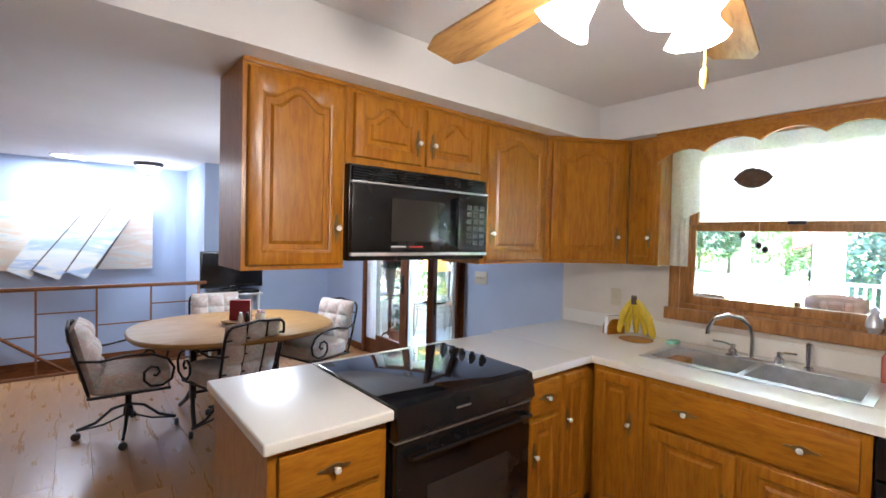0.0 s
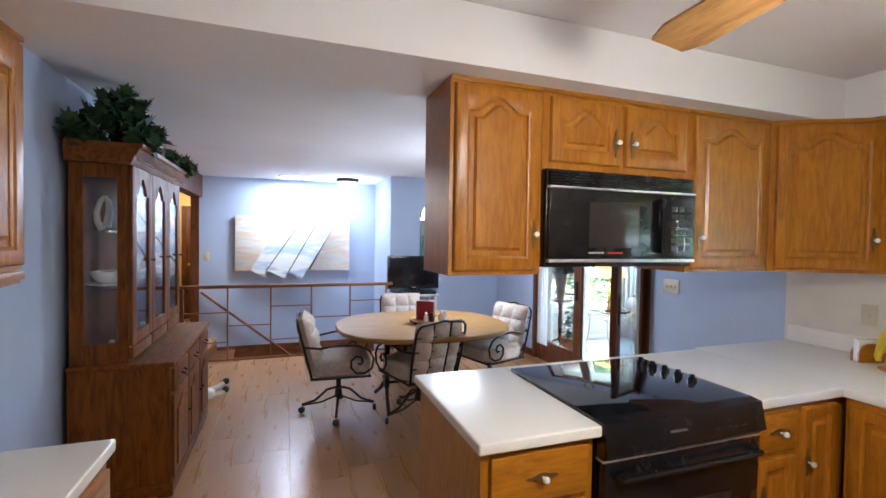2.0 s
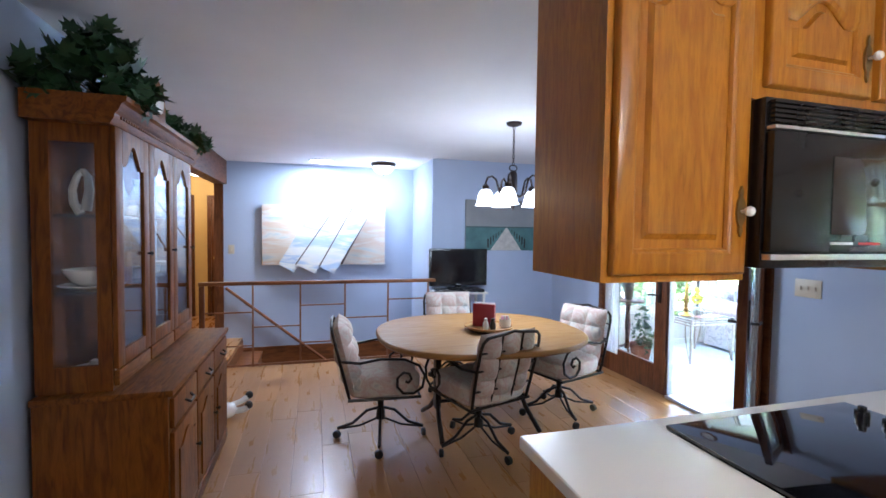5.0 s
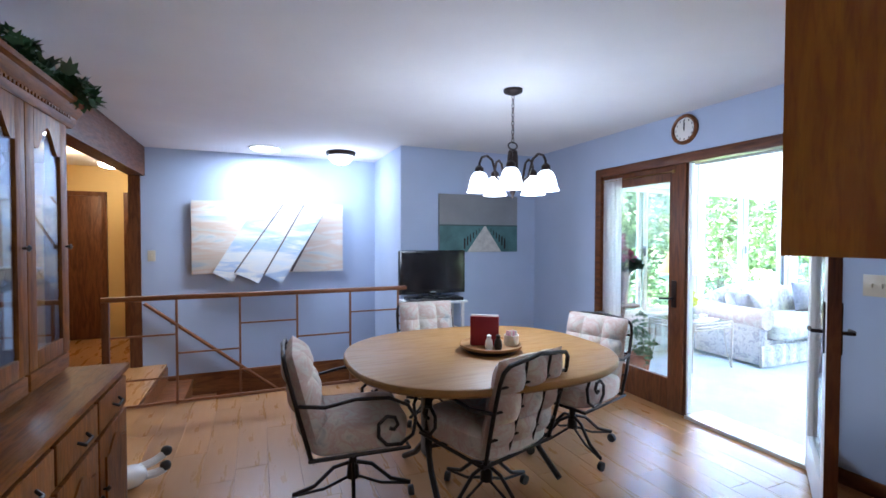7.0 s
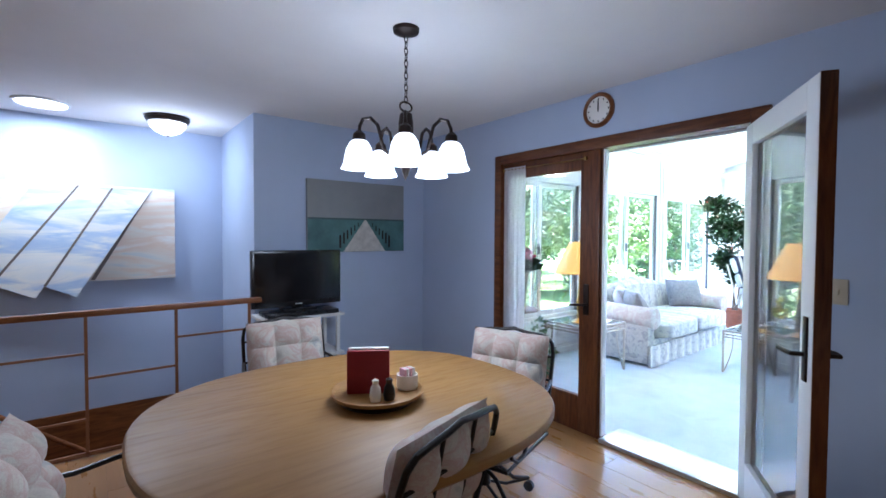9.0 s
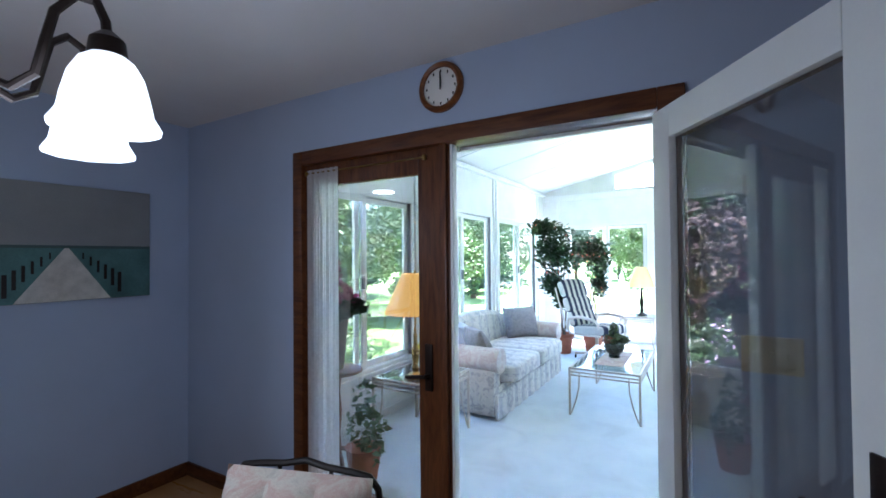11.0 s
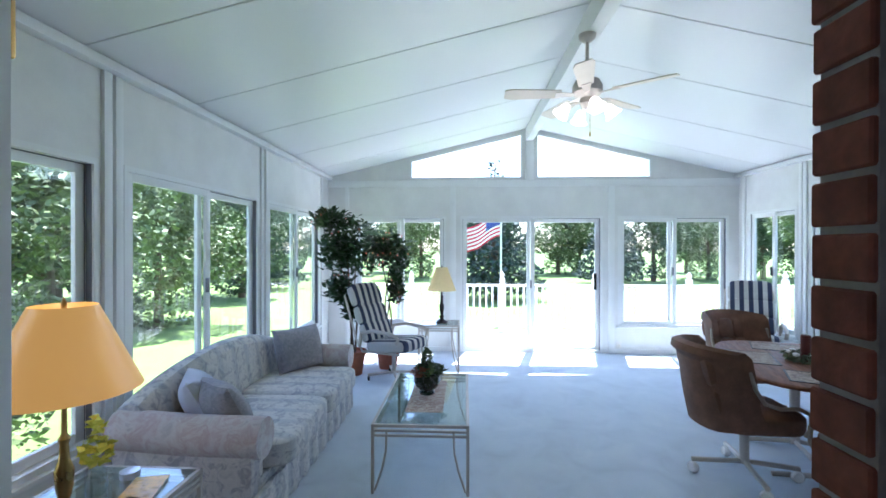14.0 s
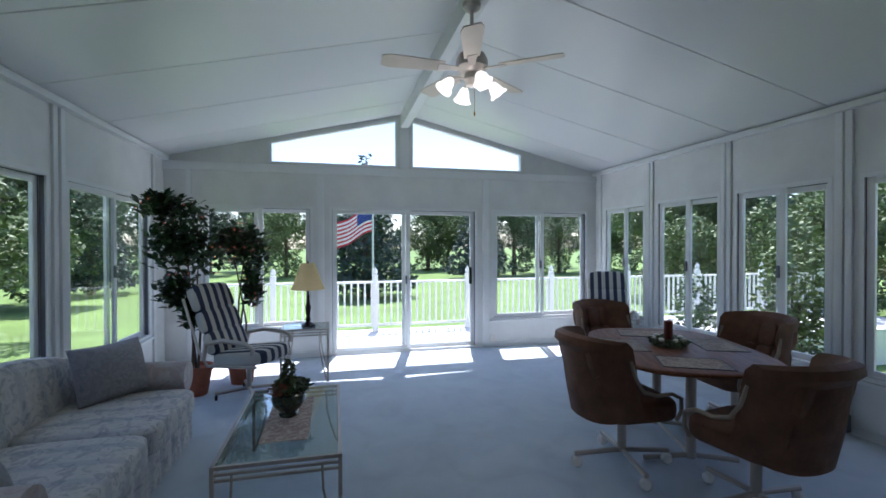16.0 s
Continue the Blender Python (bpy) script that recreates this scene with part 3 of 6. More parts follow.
setting("door_jamb_outside", jm, WHITE, "white outside door jamb", "trim")
setting("threshold", bx(XW - .03, 3.325, 0, XB + .02, 4.185, .028, .006), STEEL, "brushed metal door threshold", "threshold")
op = tagged(thing("door_3", pose(XW - .01, 3.318, .03, 0, 0, 122.5), "glazed door leaf standing open, white outside, brown inside", "door"), kind="structure")
# local y runs from the hinge to the free edge, local +x is the outside face
for nm, mt, x0, x1 in (("outside_frame", WHITE, .0, .028), ("inside_frame", TRIMW, -.024, -.002)):
    s = nb()
    box(s, x0, 0, 0, x1, .105, 1.97, .004)
    box(s, x0, .735, 0, x1, .84, 1.97, .004)
    box(s, x0, .105, 1.86, x1, .735, 1.97, .004)
    box(s, x0, .105, 0, x1, .735, .22, .004)
    part(nm, s, mt, op)
part("door_edge", bx(-.024, .8405, 0, .026, .846, 1.97), TRIMW, op, "brown door edge")
part("pane", bx(.0, .10, .215, .005, .74, 1.865), DOORGLASS, op).visible_shadow = False
hd = nb()
box(hd, .028, .775, .86, .036, .81, 1.10, .004)
tube(hd, [(.03, .79, .96), (.075, .79, .96), (.08, .75, .96), (.075, .67, .955)], .009)
box(hd, -.034, .775, .86, -.025, .81, 1.10, .004)
tube(hd, [(-.03, .79, .96), (-.075, .79, .96), (-.08, .75, .96), (-.075, .67, .955)], .009)
part("lever_handle", hd, BRONZE, op, "dark bronze lever handle")

# kitchen window
kw = tagged(thing("window_kitchen", pose(XW, 0, 0), "oak double-hung kitchen window over the sink", "window"), kind="structure")
y0, y1, z0, z1 = KWIN
s = nb()
for a in ((-.02, y0 - .06, z0 - .06, .0, y0, z1 + .06), (-.02, y1, z0 - .06, .0, y1 + .06, z1 + .06), (-.02, y0, z1, .0, y1, z1 + .06), (-.035, y0 - .08, z0 - .075, .0, y1 + .08, z0)):
    box(s, *a, bev=.005)
for a in ((0, y0, z0, .13, y0 + .025, z1), (0, y1 - .025, z0, .13, y1, z1), (0, y0 + .025, z0, .13, y1 - .025, z0 + .03), (0, y0 + .025, z1 - .03, .13, y1 - .025, z1)):
    box(s, *a)
part("window_frame", s, WINW, kw)
for x0, za, zb in ((.035, z0 + .03, 1.66), (.075, 1.63, z1 - .03)):
    s = nb()
    box(s, x0, y0 + .025, za, x0 + .03, y0 + .07, zb, .004)
    box(s, x0, y1 - .07, za, x0 + .03, y1 - .025, zb, .004)
    box(s, x0, y0 + .07, za, x0 + .03, y1 - .07, za + .05, .004)
    box(s, x0, y0 + .07, zb - .04, x0 + .03, y1 - .07, zb, .004)
    sash = part("sash", s, WINW, kw)
    part("pane", bx(x0 + .012, y0 + .065, za + .045, x0 + .016, y1 - .065, zb - .035), PANE, sash).visible_shadow = False
part("sash_lock", bx(.025, .58, 1.66, .06, .66, 1.68, .004), BRONZE, kw)

# ---- outdoors ----
g = nb()
bmesh.ops.create_grid(g, x_segments=1, y_segments=1, size=300)
setting("ground", g, LAWN, "sunlit mown green lawn", "lawn").location = (0, 0, -.85)
deck = tagged(thing("deck", pose(XE + .11, -8.5, -.14), "white painted plank deck outside the sunroom", "deck"), kind="structure")
for i in range(17):
    b0 = part("deck_board", bx(i * .145, 0, -.04, i * .145 + .138, 15.3, 0, .004), DECKW, deck)
part("skirt", bx(0, 0, -.7, 2.42, 15.3, -.045), DECKW, deck)
rail = thing("deck_railing", pose(12.05, -8.4, -.14), "white painted deck railing with turned posts", "railing")
part("top_rail", bx(-.045, 0, .93, .045, 15.12, .97, .008), DECKW, rail)
part("bottom_rail", bx(-.02, 0, .10, .02, 15.12, .15, .005), DECKW, rail)
bal = bx(-.017, -.017, .15, .017, .017, .93)
bal0 = part("baluster", bal, DECKW, rail)
for i in range(1, 120):
    o = bpy.data.objects.new("baluster", bal0.data)
    scene.collection.objects.link(o)
    o.parent = rail
    o.location = (0, .127 * i, 0)
bal0.location = (0, 0.02, 0)
for k in range(9):
    pb = bx(-.05, k * 1.86 - .05 + .2, .0, .05, k * 1.86 + .05 + .2, 1.06, .006)
    pp = part("post", pb, DECKW, rail)
    part("finial", lathe(nb(), [(.055, 0), (.065, .02), (.03, .04), (.05, .08), (.045, .12), (.015, .16), (.002, .19)], (0, k * 1.86 + .2, 1.06), 12), DECKW, pp)


def leaf_cloud(bm, blobs, count, size, rnd, flat=.5):
    """Many small leaf blades scattered in and on the given ellipsoids, with an uneven outline."""
    tot = sum(r[0] * r[1] + r[0] * r[2] for _, r in blobs)
    for c, r in blobs:
        for _ in range(int(count * (r[0] * r[1] + r[0] * r[2]) / tot)):
            d = Vector((rnd.gauss(0, 1), rnd.gauss(0, 1), rnd.gauss(0, 1))).normalized()
            k = rnd.uniform(.55, 1.0) ** .5 * (1 + .22 * noise.noise(d * 2.4 + Vector(c)))
            p = Vector(c) + Vector((d.x * r[0], d.y * r[1], d.z * r[2])) * k
            u = Vector((rnd.gauss(0, 1), rnd.gauss(0, 1), rnd.gauss(0, flat))).normalized()
            w = u.orthogonal().normalized()
            w = (Matrix.Rotation(rnd.uniform(0, 6.28), 3, u) @ w)
            s = size * rnd.uniform(.6, 1.4)
            q = [bm.verts.new(p + u * a * s + w * b * s) for a, b in ((-.5, 0), (0, -.28), (.55, 0), (0, .28))]
            bm.faces.new(q)
    return bm


def tree(seed, height, spread, mat, count=2600, leaf=.22, conifer=False, trunk=True):
    rnd = random.Random(seed)
    t = thing("tree", pose(0, 0, 0), "", "tree", "trees round the lawn")
    tk = nb()
    tube(tk, [(0, 0, 0), (.03, .02, height * .3), (-.02, .05, height * .6), (0, 0, height * .92)], .045 * height ** .8, 8, r1=.02)
    blobs = []
    if conifer:
        for i in range(9):
            z = height * (.1 + .88 * i / 9)
            r = spread * (1 - i / 9.3)
            for k in range(max(3, 7 - i // 2)):
                a = 6.28 * k / max(3, 7 - i // 2) + i
                blobs.append(((r * .6 * math.cos(a), r * .6 * math.sin(a), z), (r * .45, r * .45, height * .06)))
    else:
        for i in range(20):
            a, q = rnd.uniform(0, 6.28), rnd.uniform(.15, 1)
            z = height * rnd.uniform(.12, .9)
            rr = spread * q * math.sin(math.pi * min(.95, z / height)) ** .6
            s = spread * rnd.uniform(.25, .5)
            blobs.append(((rr * math.cos(a), rr * math.sin(a), z), (s, s, s * .8)))
            tube(tk, [(0, 0, z * .55), (rr * .5 * math.cos(a), rr * .5 * math.sin(a), z * .8), (rr * .9 * math.cos(a), rr * .9 * math.sin(a), z)], .03, 5, r1=.008)
    part("trunk", tk, BARK, t)
    part("crown", leaf_cloud(nb(), blobs, count, leaf, rnd), mat, t)
    return t


def plant_out(src, spots, label):
    """Sets the first spot with the tree itself and the rest with copies."""
    src["label"] = label
    for k, (x, y, s, r) in enumerate(spots):
        m = pose(x, y, -.85, 0, 0, r)
        if k == 0:
            src.matrix_basis = m
            src.scale = (s, s, s)
        else:
            c = copy_thing(src, m)
            c.scale = (s, s, s)


rw = random.Random(5)
far = [(36 + rw.uniform(0, 12), -50 + 3.3 * i + rw.uniform(-1.2, 1.2), rw.uniform(.72, 1.05), rw.uniform(0, 360)) for i in range(32)]
plant_out(tree(1, 8, 3.6, FOLIAGE[0], 15000, .23), far[0::3] + [(17, 17.5, .95, 30), (14, 24, 1.1, 80), (8, 22, 1.0, 200), (24, 14.5, .8, 100), (9.5, 16.5, .8, 300), (19, -14, .8, 20)], "tall leafy green tree at the edge of the lawn")
plant_out(tree(2, 7.6, 3.4, FOLIAGE[1], 15000, .23), far[1::3] + [(22, 22, 1.1, 10), (16, -19, 1.1, 70), (5, -21, 1.1, 20), (12, 18.5, .9, 150), (5.5, 15.5, .85, 250), (12, -14, .9, 10), (24, -16, .9, 90)], "dark green leafy tree at the edge of the lawn")
plant_out(tree(3, 7, 3.4, FOLIAGE[2], 15000, .21), far[2::3] + [(11, 12.8, .72, 40), (20, -11, .75, 120), (12.5, -9.5, .6, 220), (16, 13, .7, 140), (8, -13, .9, 330), (14.5, -6.5, .45, 60)], "light green leafy tree by the lawn")
plant_out(tree(4, 7.0, 2.4, FOLIAGE[3], 5200, .22, True), [(24, 2.3, 1.0, 0), (33, -6, 1.0, 50), (28, 15, .9, 90)], "blue-green spruce tree on the lawn")
plant_out(tree(6, 4.2, 1.7, FOLIAGE[4], 2600, .16), [(6.6, 10.6, .8, 0), (5.2, 11.4, .9, 80)], "burgundy leaved ornamental tree")


def shrub(name, x, y, h, r, mat, label, seed, count=1500, leaf=.07, bloom=None):
    rnd = random.Random(seed)
    t = thing(name, pose(x, y, -.85), label, "shrub", "garden shrubs")
    bl = [((rnd.uniform(-r, r) * .5, rnd.uniform(-r, r) * .5, h * rnd.uniform(.3, .75)), (r * rnd.uniform(.5, .8), r * rnd.uniform(.5, .8), h * rnd.uniform(.25, .38))) for _ in range(6)]
    st = nb()
    for k in range(5):
        tube(st, [(0, 0, 0), bl[k][0]], .014, 5)
    part("stems", st, BARK, t)
    part("leaves", leaf_cloud(nb(), bl, count, leaf, rnd), mat, t)
    if bloom is not None:
        part("blossoms", leaf_cloud(nb(), [(c, (q[0] * 1.02, q[1] * 1.02, q[2] * 1.05)) for c, q in bl], count // 4, leaf * .9, rnd), bloom, t)


ROSE = plain("pink_red_petals", (.62, .05, .10), .6, var=.2)
LILAC = plain("lilac_petals", (.55, .38, .62), .6, var=.2)
shrub("shrub", 7.8, -1.9, 2.7, .55, FOLIAGE[2], "light green shrub outside the sunroom window", 11, 2400, .09)
shrub("shrub", 9.1, -1.7, 2.1, .5, FOLIAGE[0], "green shrub outside the sunroom window", 12, 1600, .08)
shrub("rose_bush", 6.0, -1.7, 1.55, .6, FOLIAGE[0], "rose bush with bright red-pink blooms", 13, 1500, .07, ROSE)
shrub("rose_bush", 4.9, -1.9, 1.5, .6, FOLIAGE[0], "rose bush with bright red-pink blooms", 14, 1500, .07, ROSE)
shrub("flowering_shrub", 4.6, 7.2, 1.6, .6, FOLIAGE[0], "garden shrub with lilac blossoms", 15, 1600, .08, LILAC)
shrub("shrub", 5.6, 7.6, 1.8, .7, FOLIAGE[1], "dark green clipped garden shrub", 16, 1800, .08)
shrub("shrub", 7.0, 8.6, 1.4, .6, FOLIAGE[2], "light green garden shrub", 17, 1500, .08)
shrub("shrub", 5.2, -3.6, 3.4, 1.0, FOLIAGE[1], "tall dark green shrub beyond the window", 18, 2800, .12)

# flag on its pole
fl = thing("flag_pole", pose(17.2, 2.57, -.85), "white flag pole with a red, white and blue striped flag", "flag pole")
part("pole", tube(nb(), [(0, 0, 0), (0, 0, 4.4)], .035, 8, r1=.025), DECKW, fl)
RED, NAVY = plain("flag_red", (.50, .03, .05), .8), plain("flag_navy", (.03, .05, .20), .8)


def flag_point(u, v):
    return (.02 + .09 * math.sin(u * 5 + v), u * 1.05 + .03, 3.58 - v * .78 - u * .55 + .04 * math.sin(u * 7))


for k in range(7):
    for nm, c, mt in (("red_stripe", 0, RED), ("white_stripe", 1, DECKW)):
        i = 2 * k + c
        if i > 12:
            continue
        b = nb()
        u0 = .42 if i < 7 else 0
        g1 = [[b.verts.new(flag_point(u0 + (1 - u0) * q / 10, (i + d) / 13)) for q in range(11)] for d in (0, 1)]
        for q in range(10):
            b.faces.new((g1[0][q], g1[0][q + 1], g1[1][q + 1], g1[1][q]))
        part(nm, b, mt, fl)
b = nb()
g1 = [[b.verts.new(flag_point(.42 * q / 5, 7 / 13 * d / 4)) for q in range(6)] for d in range(5)]
for d in range(4):
    for q in range(5):
        b.faces.new((g1[d][q], g1[d][q + 1], g1[d + 1][q + 1], g1[d + 1][q]))
part("canton", b, NAVY, fl)
# ---- cabinets ----
def arch(x0, x1, z1, rise, n=14):
    """Cathedral curve along a panel's top, from left to right."""
    out = []
    for i in range(n + 1):
        u = i / n
        b = max(0.0, math.cos((u - .5) * math.pi * 1.32))
        out.append((x0 + (x1 - x0) * u, z1 - rise + rise * b ** 1.25 - .10 * rise * math.sin(math.pi * min(1, abs(u - .5) * 2)) ** 2))
    return out


def knob(parent, x, z, flat=True, side=False):
    """A white porcelain knob on a long brass back plate."""
    p = nb()
    if side:
        pts = [(-.062, 0), (-.048, .006), (-.036, .004), (-.022, .011), (0, .015), (.022, .011), (.036, .004), (.048, .006), (.062, 0), (.048, -.006), (.036, -.004), (.022, -.011), (0, -.015), (-.022, -.011), (-.036, -.004), (-.048, -.006)]
    else:
        pts = [(0, -.062), (.006, -.048), (.004, -.036), (.011, -.022), (.014, 0), (.011, .022), (.004, .036), (.006, .048), (0, .062), (-.006, .048), (-.004, .036), (-.011, .022), (-.014, 0), (-.011, -.022), (-.004, -.036), (-.006, -.048)]
    prism(p, [(x + a, z + b) for a, b in pts], "xz", -.026, -.020)
    h = part("handle", p, DARKBRASS, parent, "aged brass back plate with a porcelain knob")
    part("knob", lathe(nb(), [(.004, 0), (.005, .010), (.011, .016), (.0125, .023), (.009, .029), (.002, .031)], n=14), PORCELAIN, h, "white porcelain knob", pose(x, -.026, z, 90))


def moulded_frame(outer, inner):
    """A door frame in one piece: eased outer edge, flat face, ogee inner edge."""
    bm = nb()
    prof = ((0, 0), (0, -.013), (.05, -.018), (.11, -.020), (.80, -.020), (.87, -.016), (.93, -.015), (1, -.009), (1, -.002))
    rings = [[bm.verts.new((a[0] + (b[0] - a[0]) * q, y, a[1] + (b[1] - a[1]) * q)) for a, b in zip(outer, inner)] for q, y in prof]
    k = len(outer)
    for A, B in zip(rings, rings[1:] + rings[:1]):
        for i in range(k):
            bm.faces.new((A[i], A[(i + 1) % k], B[(i + 1) % k], B[i]))
    return bm


def cab_door(parent, x0, z0, x1, z1, arched=True, knob_at=None, side=False):
    """A framed door with a raised panel; its front faces local -y."""
    st = min(.062, (x1 - x0) * .24)
    rise = min(.055, (x1 - x0) * .2) if arched else 0
    low = arch(x0 + st, x1 - st, z1 - st * .75, rise) if arched else [(x0 + st, z1 - st), (x1 - st, z1 - st)]
    inner = [(x0 + st, z0 + st)] + low + [(x1 - st, z0 + st)]
    top = [(x0 + (x1 - x0) * i / (len(low) - 1), z1) for i in range(len(low))]
    d = part("door", moulded_frame([(x0, z0)] + top + [(x1, z0)], inner), OAK, parent)
    p = nb()
    g = .004
    top = arch(x0 + st - g, x1 - st + g, z1 - st * .75, rise)
    if not arched:
        top = [(x0 + st - g, z1 - st + g), (x1 - st + g, z1 - st + g)]
    prism(p, [(x0 + st - g, z0 + st - g)] + top + [(x1 - st + g, z0 + st - g)], "xz", -.006, -.0025)
    q = .020
    top2 = [(a, b - q) for a, b in (arch(x0 + st + q, x1 - st - q, z1 - st * .75, rise) if arched else [(x0 + st + q, z1 - st), (x1 - st - q, z1 - st)])]
    base = [(x0 + st + q, z0 + st + q)] + top2 + [(x1 - st - q, z0 + st + q)]
    k = .018
    cx, cz = (x0 + x1) / 2, (z0 + z1) / 2
    inner = [(cx + (a - cx) * (1 - 2 * k / (x1 - x0)), cz + (b - cz) * (1 - 2 * k / (z1 - z0))) for a, b in base]
    A = [p.verts.new((a, -.0055, b)) for a, b in base]
    B = [p.verts.new((a, -.017, b)) for a, b in inner]
    p.faces.new(B)
    for i in range(len(A)):
        p.faces.new((A[i], B[i], B[(i + 1) % len(A)], A[(i + 1) % len(A)]))
    part("panel", p, OAK, d)
    if knob_at:
        knob(d, *knob_at, side=side)
    return d


def drawer(parent, x0, z0, x1, z1, pull=True):
    f = nb()
    box(f, x0, -.020, z0, x1, 0, z1, .006)
    d = part("drawer_front", f, OAKX, parent)
    if pull:
        for q in ((.5,) if x1 - x0 < .6 else (.22, .78)):
            knob(d, x0 + (x1 - x0) * q, (z0 + z1) / 2, side=True)
    return d


def upper(m, w, h, d, doors, label, extra=0):
    """A wall cabinet; local x across, -y front, z up from its underside. doors: (x0, x1, knob x)."""
    t = thing("wall_cabinet", m, label, "cabinet", "oak kitchen cabinets")
    b = nb()
    box(b, 0, .0205, 0, w, d, h)
    part("body", b, OAK, t)
    fr = nb()
    box(fr, 0, .0005, 0, w, .020, h)
    part("face_frame", fr, OAK, t)
    part("top_moulding", bx(-.0, -.012, h - .018, w, .0, h, .004), OAKX, t)
    for x0, x1, kx in doors:
        cab_door(t, x0, .018, x1, h - .03, True, (kx, .17) if kx is not None else None)
    return t


ZU, HU, DU, YU = 1.40, .79, .325, 1.72
upper(pose(.773, YU, ZU), .415, HU, DU, [(.018, .40, .372)], "honey oak wall cabinet over the end of the peninsula")
om = thing("wall_cabinet", pose(1.19, YU, 1.852), "short honey oak cabinet above the microwave", "cabinet", "oak kitchen cabinets")
part("body", bx(0, .0205, 0, .812, DU, .338), OAK, om)
part("face_frame", bx(0, .0005, 0, .812, .02, .338), OAK, om)
part("top_moulding", bx(0, -.012, .32, .812, 0, .338, .004), OAKX, om)
cab_door(om, .035, .03, .395, .305, True, (.365, .13))
cab_door(om, .425, .03, .785, .305, True, (.455, .13))
upper(pose(2.004, YU, ZU), .565, HU, DU, [(.03, .535, .06)], "honey oak wall cabinet beside the microwave")
dg = thing("corner_wall_cabinet", pose(2.571, YU, ZU, 0, 0, -30.5), "honey oak diagonal corner wall cabinet", "cabinet", "oak kitchen cabinets")
part("body", prism(nb(), [(0, .02), (.555, .02), (.70, .27), (.16, .30)], "xy", 0, HU), OAK, dg)
part("face_frame", bx(.002, .0005, 0, .553, .0195, HU), OAK, dg)
part("top_moulding", bx(0, -.012, HU - .018, .555, 0, HU, .004), OAKX, dg)
cab_door(dg, .03, .018, .50, HU - .03, True, (.47, .17))
upper(pose(3.05, 1.436, ZU, 0, 0, -90), .20, HU, .225, [(.02, .18, .15)], "narrow honey oak wall cabinet beside the window")

# valance board with a scalloped lower edge
va = thing("valance_board", pose(2.985, 1.234, 1.99), "scalloped honey oak valance board over the sink window", "valance")
pts = [(0, .20)]
pts += [(-1.30, .20)]
low = []
for i in range(61):
    u = 1.30 * i / 60
    low.append((-u, .02 + .045 * abs(math.sin(math.pi * u / .26)) ** .8 + .07 * math.sin(math.pi * u / 1.3)))
part("board", prism(nb(), [(0, .20)] + low + [(-1.30, .20)], "yz", 0, .02), OAKX, va)
part("top_strip", bx(-.012, -1.30, .185, 0, 0, .20, .003), OAKX, va)

# lace curtain
def drape(name, m, wid, hei, folds, amp, mat, label, hem=0.0, cat="curtain"):
    t = thing(name, m, label, cat)
    b = nb()
    nx, nz = folds * 10, 14
    rows = []
    for k in range(nz + 1):
        v = k / nz
        row = []
        for i in range(nx + 1):
            u = i / nx
            a = amp * (.4 + .6 * v)
            row.append(b.verts.new((u * wid, a * math.sin(u * folds * 6.283) + a * .4 * math.sin(u * folds * 17 + 1), -v * (hei + hem * math.sin(u * folds * 6.283 * .5)))))
        rows.append(row)
    for A, B in zip(rows, rows[1:]):
        for i in range(nx):
            b.faces.new((A[i], A[i + 1], B[i + 1], B[i]))
    part("cloth", b, mat, t)
    return t


lc = drape("lace_curtain", pose(3.20, 1.24, 2.15, 0, 0, -90), 1.28, .43, 9, .012, LACE, "ivory lace valance curtain in the kitchen window", .03)
drape("lace_curtain", pose(3.21, 1.245, 1.74, 0, 0, -90), .12, .34, 2, .012, LACE, "ivory lace side curtain in the kitchen window")
fb = thing("hanging_ornament", pose(3.17, .79, 1.91), "brown football-shaped ornament hanging in the window", "ornament")
part("ball", lathe(nb(), [(.002, -.095), (.03, -.07), (.052, -.03), (.056, 0), (.052, .03), (.03, .07), (.002, .095)], n=14), plain("brown_leather", (.12, .07, .045), .7, var=.3, scale=30), fb, at=pose(0, 0, 0, 90))
part("cord", tube(nb(), [(0, 0, .05), (0, 0, .22)], .0015, 5), PORCELAIN, fb)
wc = thing("sun_catcher", pose(3.21, .76, 1.60), "small dark hanging window ornaments on a thread", "ornament")
part("thread", tube(nb(), [(0, 0, -.12), (0, 0, .3)], .001, 5), PORCELAIN, wc)
for k, (yy, zz) in enumerate(((.08, 0), (.0, -.06), (-.03, -.08))):
    part("bead", lathe(nb(), [(.002, -.02), (.014, -.012), (.016, 0), (.012, .012), (.002, .02)], (0, yy, zz), 10), BRONZE, wc)


# base cabinets
def base(m, w, d, fronts, label, h=.80, top=None):
    t = thing("base_cabinet", m, label, "cabinet", "oak kitchen cabinets")
    part("body", bx(0, .0205, .10, w, d, top or .10 + h - .02), OAK, t)
    part("face_frame", bx(0, .0005, .10, w, .02, .10 + h - .02), OAK, t)
    part("toe_kick", bx(0, .07, 0, w, d, .099), TRIMX, t)
    for f in fronts:
        if f[0] == "drawer":
            drawer(t, *f[1:5])
        else:
            cab_door(t, *f[1:5], False, f[5])
    return t


